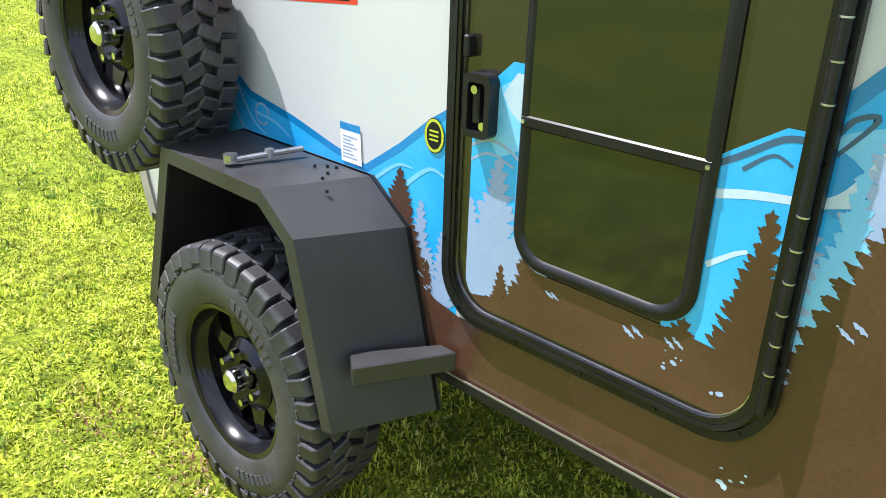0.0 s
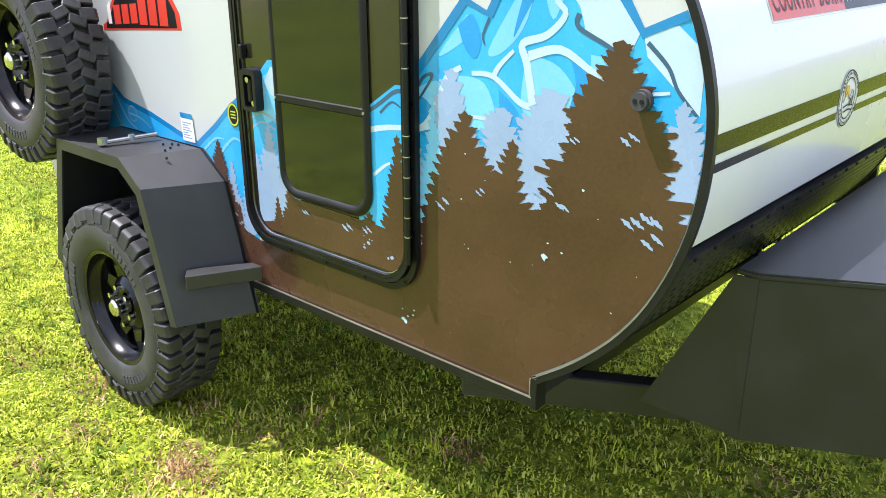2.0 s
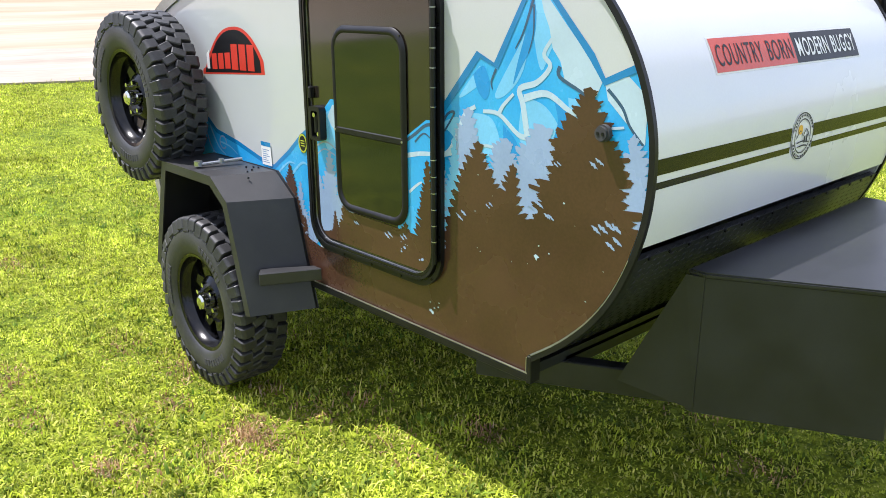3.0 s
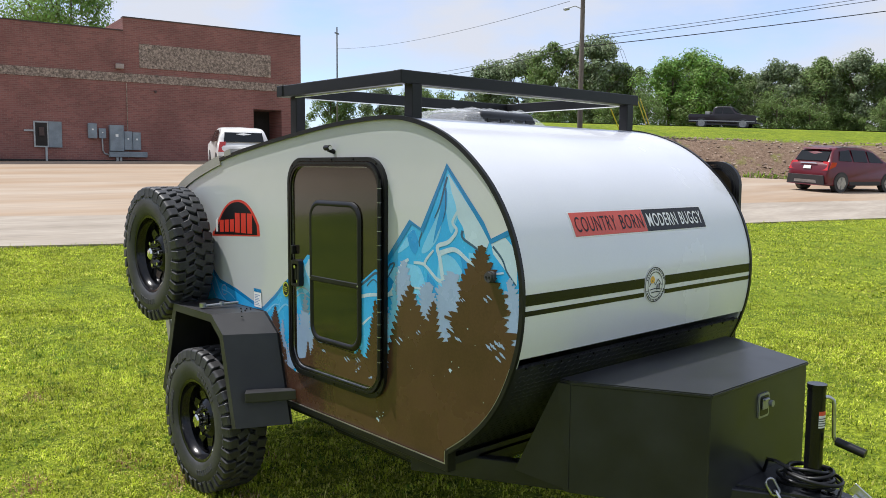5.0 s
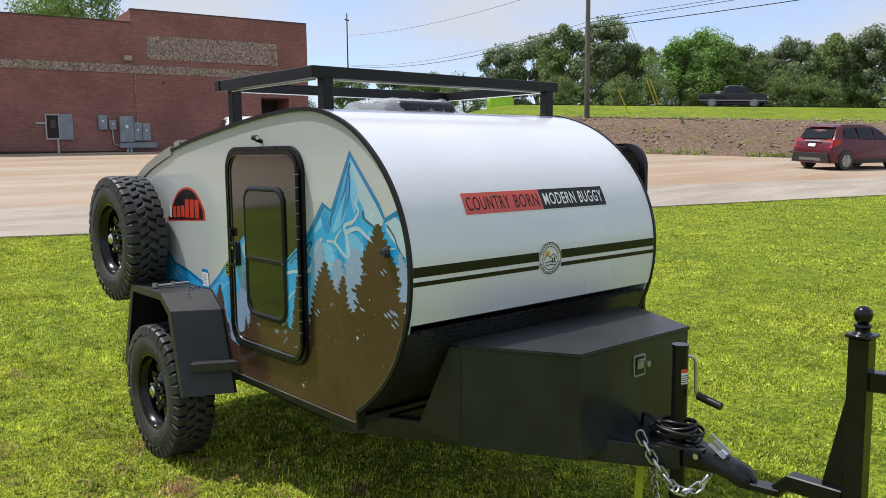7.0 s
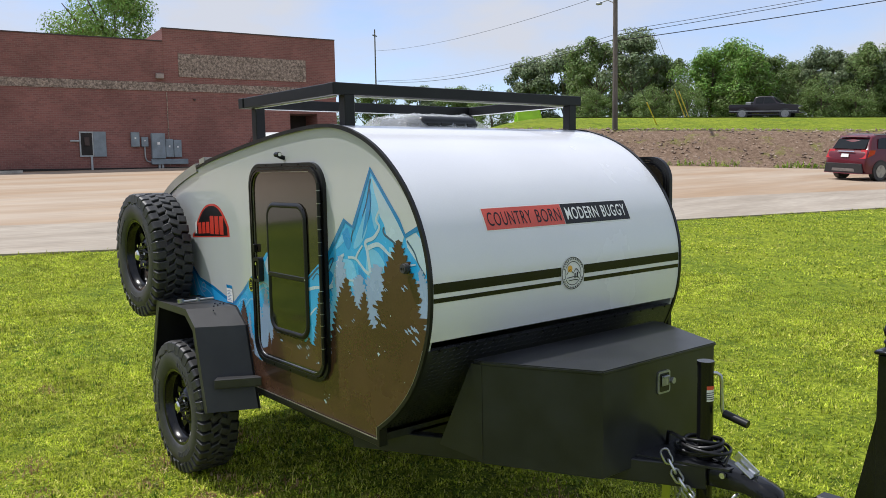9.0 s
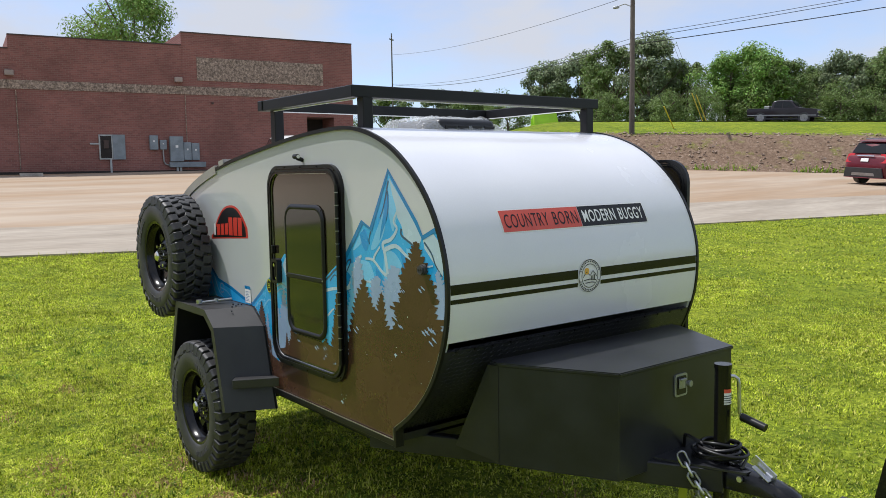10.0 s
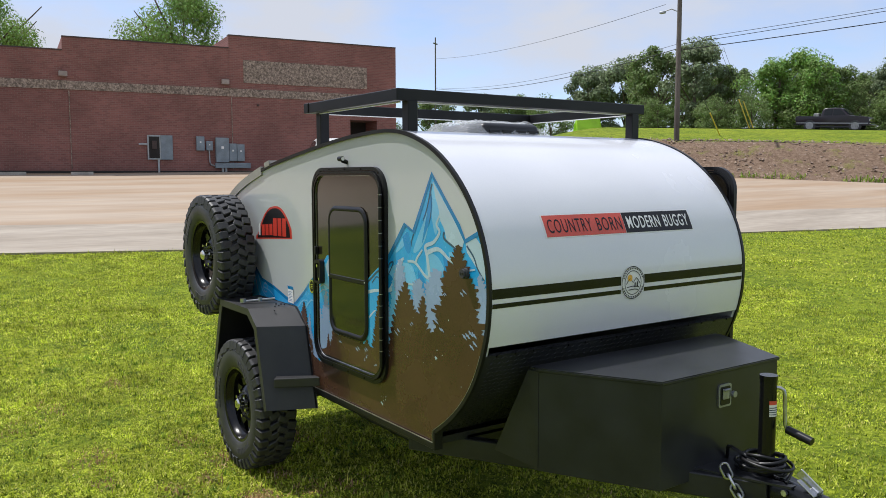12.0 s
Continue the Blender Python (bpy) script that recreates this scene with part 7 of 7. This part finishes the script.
def patchy(rng, n, x0, x1, y0, y1, keep=None):
    xy = np.stack((rng.uniform(x0, x1, n), rng.uniform(y0, y1, n)), -1)
    thick = 0.5 + 0.5 * np.sin(xy[:, 0] * 3.1 + 1.7 * np.sin(xy[:, 1] * 2.3)) * np.sin(xy[:, 1] * 2.7 + 1.3 * np.sin(xy[:, 0] * 1.9))
    ok = rng.random(n) < 0.55 + 0.45 * thick
    if keep is not None:
        ok &= keep(xy[:, 0], xy[:, 1])
    return xy[ok]


# worn spots where soil shows, most of them beside the trailer
g_rng = np.random.default_rng(5)
SPOTS = [(g_rng.uniform(-4.6, 2.6), g_rng.uniform(-1.2, 2.4), g_rng.uniform(0.05, 0.11)) for _ in range(44)] + [(g_rng.uniform(-2.2, 0.1), g_rng.uniform(-0.1, 1.5), g_rng.uniform(0.04, 0.09)) for _ in range(20)]


def not_worn(x, y):
    ok = np.ones(len(x), bool)
    for cx, cy, r in SPOTS:
        d2 = ((x - cx) / (1.3 * r)) ** 2 + ((y - cy) / (0.8 * r)) ** 2
        ok &= ~((d2 < 1.7) & (g_rng.random(len(x)) < 0.62))
    return ok & (lumps(x, y, 0.045, 9) + 0.35 * g_rng.random(len(x)) > 0.36)


M_GRASS = grass_material("grass_blades", (0.095, 0.155, 0.016), (0.565, 0.645, 0.044), (0.80, 0.76, 0.21))
NEAR = (-3.9, 1.7, -0.9, 2.6)
blades("near_grass", g_rng, patchy(g_rng, 390000, *NEAR, not_worn), 0.025, 0.0078, M_GRASS, "short bright lawn grass with dry straws", 0.8)
long_xy = [np.array((g_rng.uniform(-3.9, 1.7), g_rng.uniform(-0.9, 2.6))) + g_rng.normal(0, 0.03, (14, 2)) for _ in range(240)]
blades("grass_tufts", g_rng, np.concatenate(long_xy), 0.075, 0.0045, M_GRASS, "longer tufts of grass in the lawn", 0.5)
blades("lawn_grass", g_rng, patchy(g_rng, 1250000, -11.6, 4.6, -1.1, 9.0, lambda x, y: (x > lot_edge(y) - 0.06) & ~((x > NEAR[0]) & (x < NEAR[1]) & (y > NEAR[2]) & (y < NEAR[3])) & (lumps(x, y, 0.09, 9) + 0.3 * g_rng.random(len(x)) > 0.30)), 0.031, 0.0140, M_GRASS, "mown lawn grass", 0.9, True)
blades("far_grass", g_rng, patchy(g_rng, 170000, -9.4, 6.0, 9.0, 22.0, lambda x, y: x > lot_edge(y) - 0.06), 0.036, 0.028, M_GRASS, "mown lawn grass", 0.8, True)
e_y = g_rng.uniform(-8, 34, 9000)
e_xy = np.stack((lot_edge(e_y) + np.abs(g_rng.normal(0, 0.09, 9000)) - 0.03, e_y), -1)
blades("verge_grass", g_rng, e_xy[lumps(e_y, e_y * 0.0, 0.5, 6) > 0.25], 0.055, 0.012, M_GRASS, "ragged longer grass along the edge of the pavement", 0.6)
# broad-leaved weeds and clover in the lawn
M_WEED = grass_material("weed_leaves", (0.10, 0.19, 0.02), (0.22, 0.33, 0.035), (0.34, 0.42, 0.06))
w_xy = [np.array((g_rng.uniform(-4.6, 2.2), g_rng.uniform(-1.2, 2.6))) + g_rng.normal(0, 0.028, (22, 2)) for _ in range(260)]
blades("lawn_weeds", g_rng, np.concatenate(w_xy), 0.036, 0.012, M_WEED, "patches of broad-leaved weeds in the lawn", 1.1)
M_STRAW = grass_material("dry_straw", (0.24, 0.13, 0.06), (0.44, 0.28, 0.14), (0.60, 0.47, 0.27))
d_xy = [np.array((cx, cy)) + g_rng.normal(0, r, (190, 2)) * np.array((1.3, 0.8)) for cx, cy, r in SPOTS]
blades("dry_grass", g_rng, np.concatenate(d_xy), 0.030, 0.006, M_STRAW, "worn straw-coloured spots in the lawn", 1.2)
# tall weeds along the foot of the bank
b_v, b_q = g_rng.uniform(-30, 45, 2600), 41.5 + np.abs(g_rng.normal(0, 0.35, 2600))
b_xy = np.stack((EYE_PLAN[0] + BANK_N[0] * b_q + BANK_V[0] * b_v, EYE_PLAN[1] + BANK_N[1] * b_q + BANK_V[1] * b_v), -1)
blades("bank_weeds", g_rng, b_xy[lumps(b_v, b_q, 1.3, 4) > 0.5], 0.34, 0.05, M_WEED, "straggling weeds along the foot of the dirt bank", 0.4)
# stones and clods all over the bare bank
r_n = 9000
r_v, r_q = g_rng.uniform(-26, 46, r_n), g_rng.uniform(BANK_FOOT + 0.1, BANK_FOOT + 5.0, r_n)
r_x, r_y = EYE_PLAN[0] + BANK_N[0] * r_q + BANK_V[0] * r_v, EYE_PLAN[1] + BANK_N[1] * r_q + BANK_V[1] * r_v
r_s = 0.02 + 0.085 * g_rng.random(r_n) ** 2.6
hub_pts = np.stack((r_x, r_y, land(r_x, r_y)), -1)
corner = np.array(((1, 0, 0), (0, 1, 0), (-1, 0, 0), (0, -1, 0), (0, 0, 0.8), (0, 0, -0.8)), float)
spin = g_rng.uniform(0, 6.28, r_n)
cs, sn = np.cos(spin)[:, None], np.sin(spin)[:, None]
jit = corner[None] * g_rng.uniform(0.6, 1.3, (r_n, 6, 3)) + g_rng.normal(0, 0.12, (r_n, 6, 3))
turned = np.stack((jit[:, :, 0] * cs - jit[:, :, 1] * sn, jit[:, :, 0] * sn + jit[:, :, 1] * cs, jit[:, :, 2]), -1)
r_co = (hub_pts[:, None] + turned * r_s[:, None, None]).reshape(-1, 3)
r_f = (np.arange(r_n)[:, None, None] * 6 + np.array(((0, 1, 4), (1, 2, 4), (2, 3, 4), (3, 0, 4), (1, 0, 5), (2, 1, 5), (3, 2, 5), (0, 3, 5)))[None]).reshape(-1, 3)
me = bpy.data.meshes.new("bank_rubble")
me.from_pydata(r_co.tolist(), [], r_f.tolist())
me.materials.append(mat("bank_stones", (0.20, 0.14, 0.10), 0.95, var=0.3, scale=4, fine=30, bump=0, per="island", hue=0.01, color2=(0.36, 0.28, 0.22)))
tagged(new("bank_rubble", me), "loose stones and clods on the dirt bank", "rubble", kind="stuff")
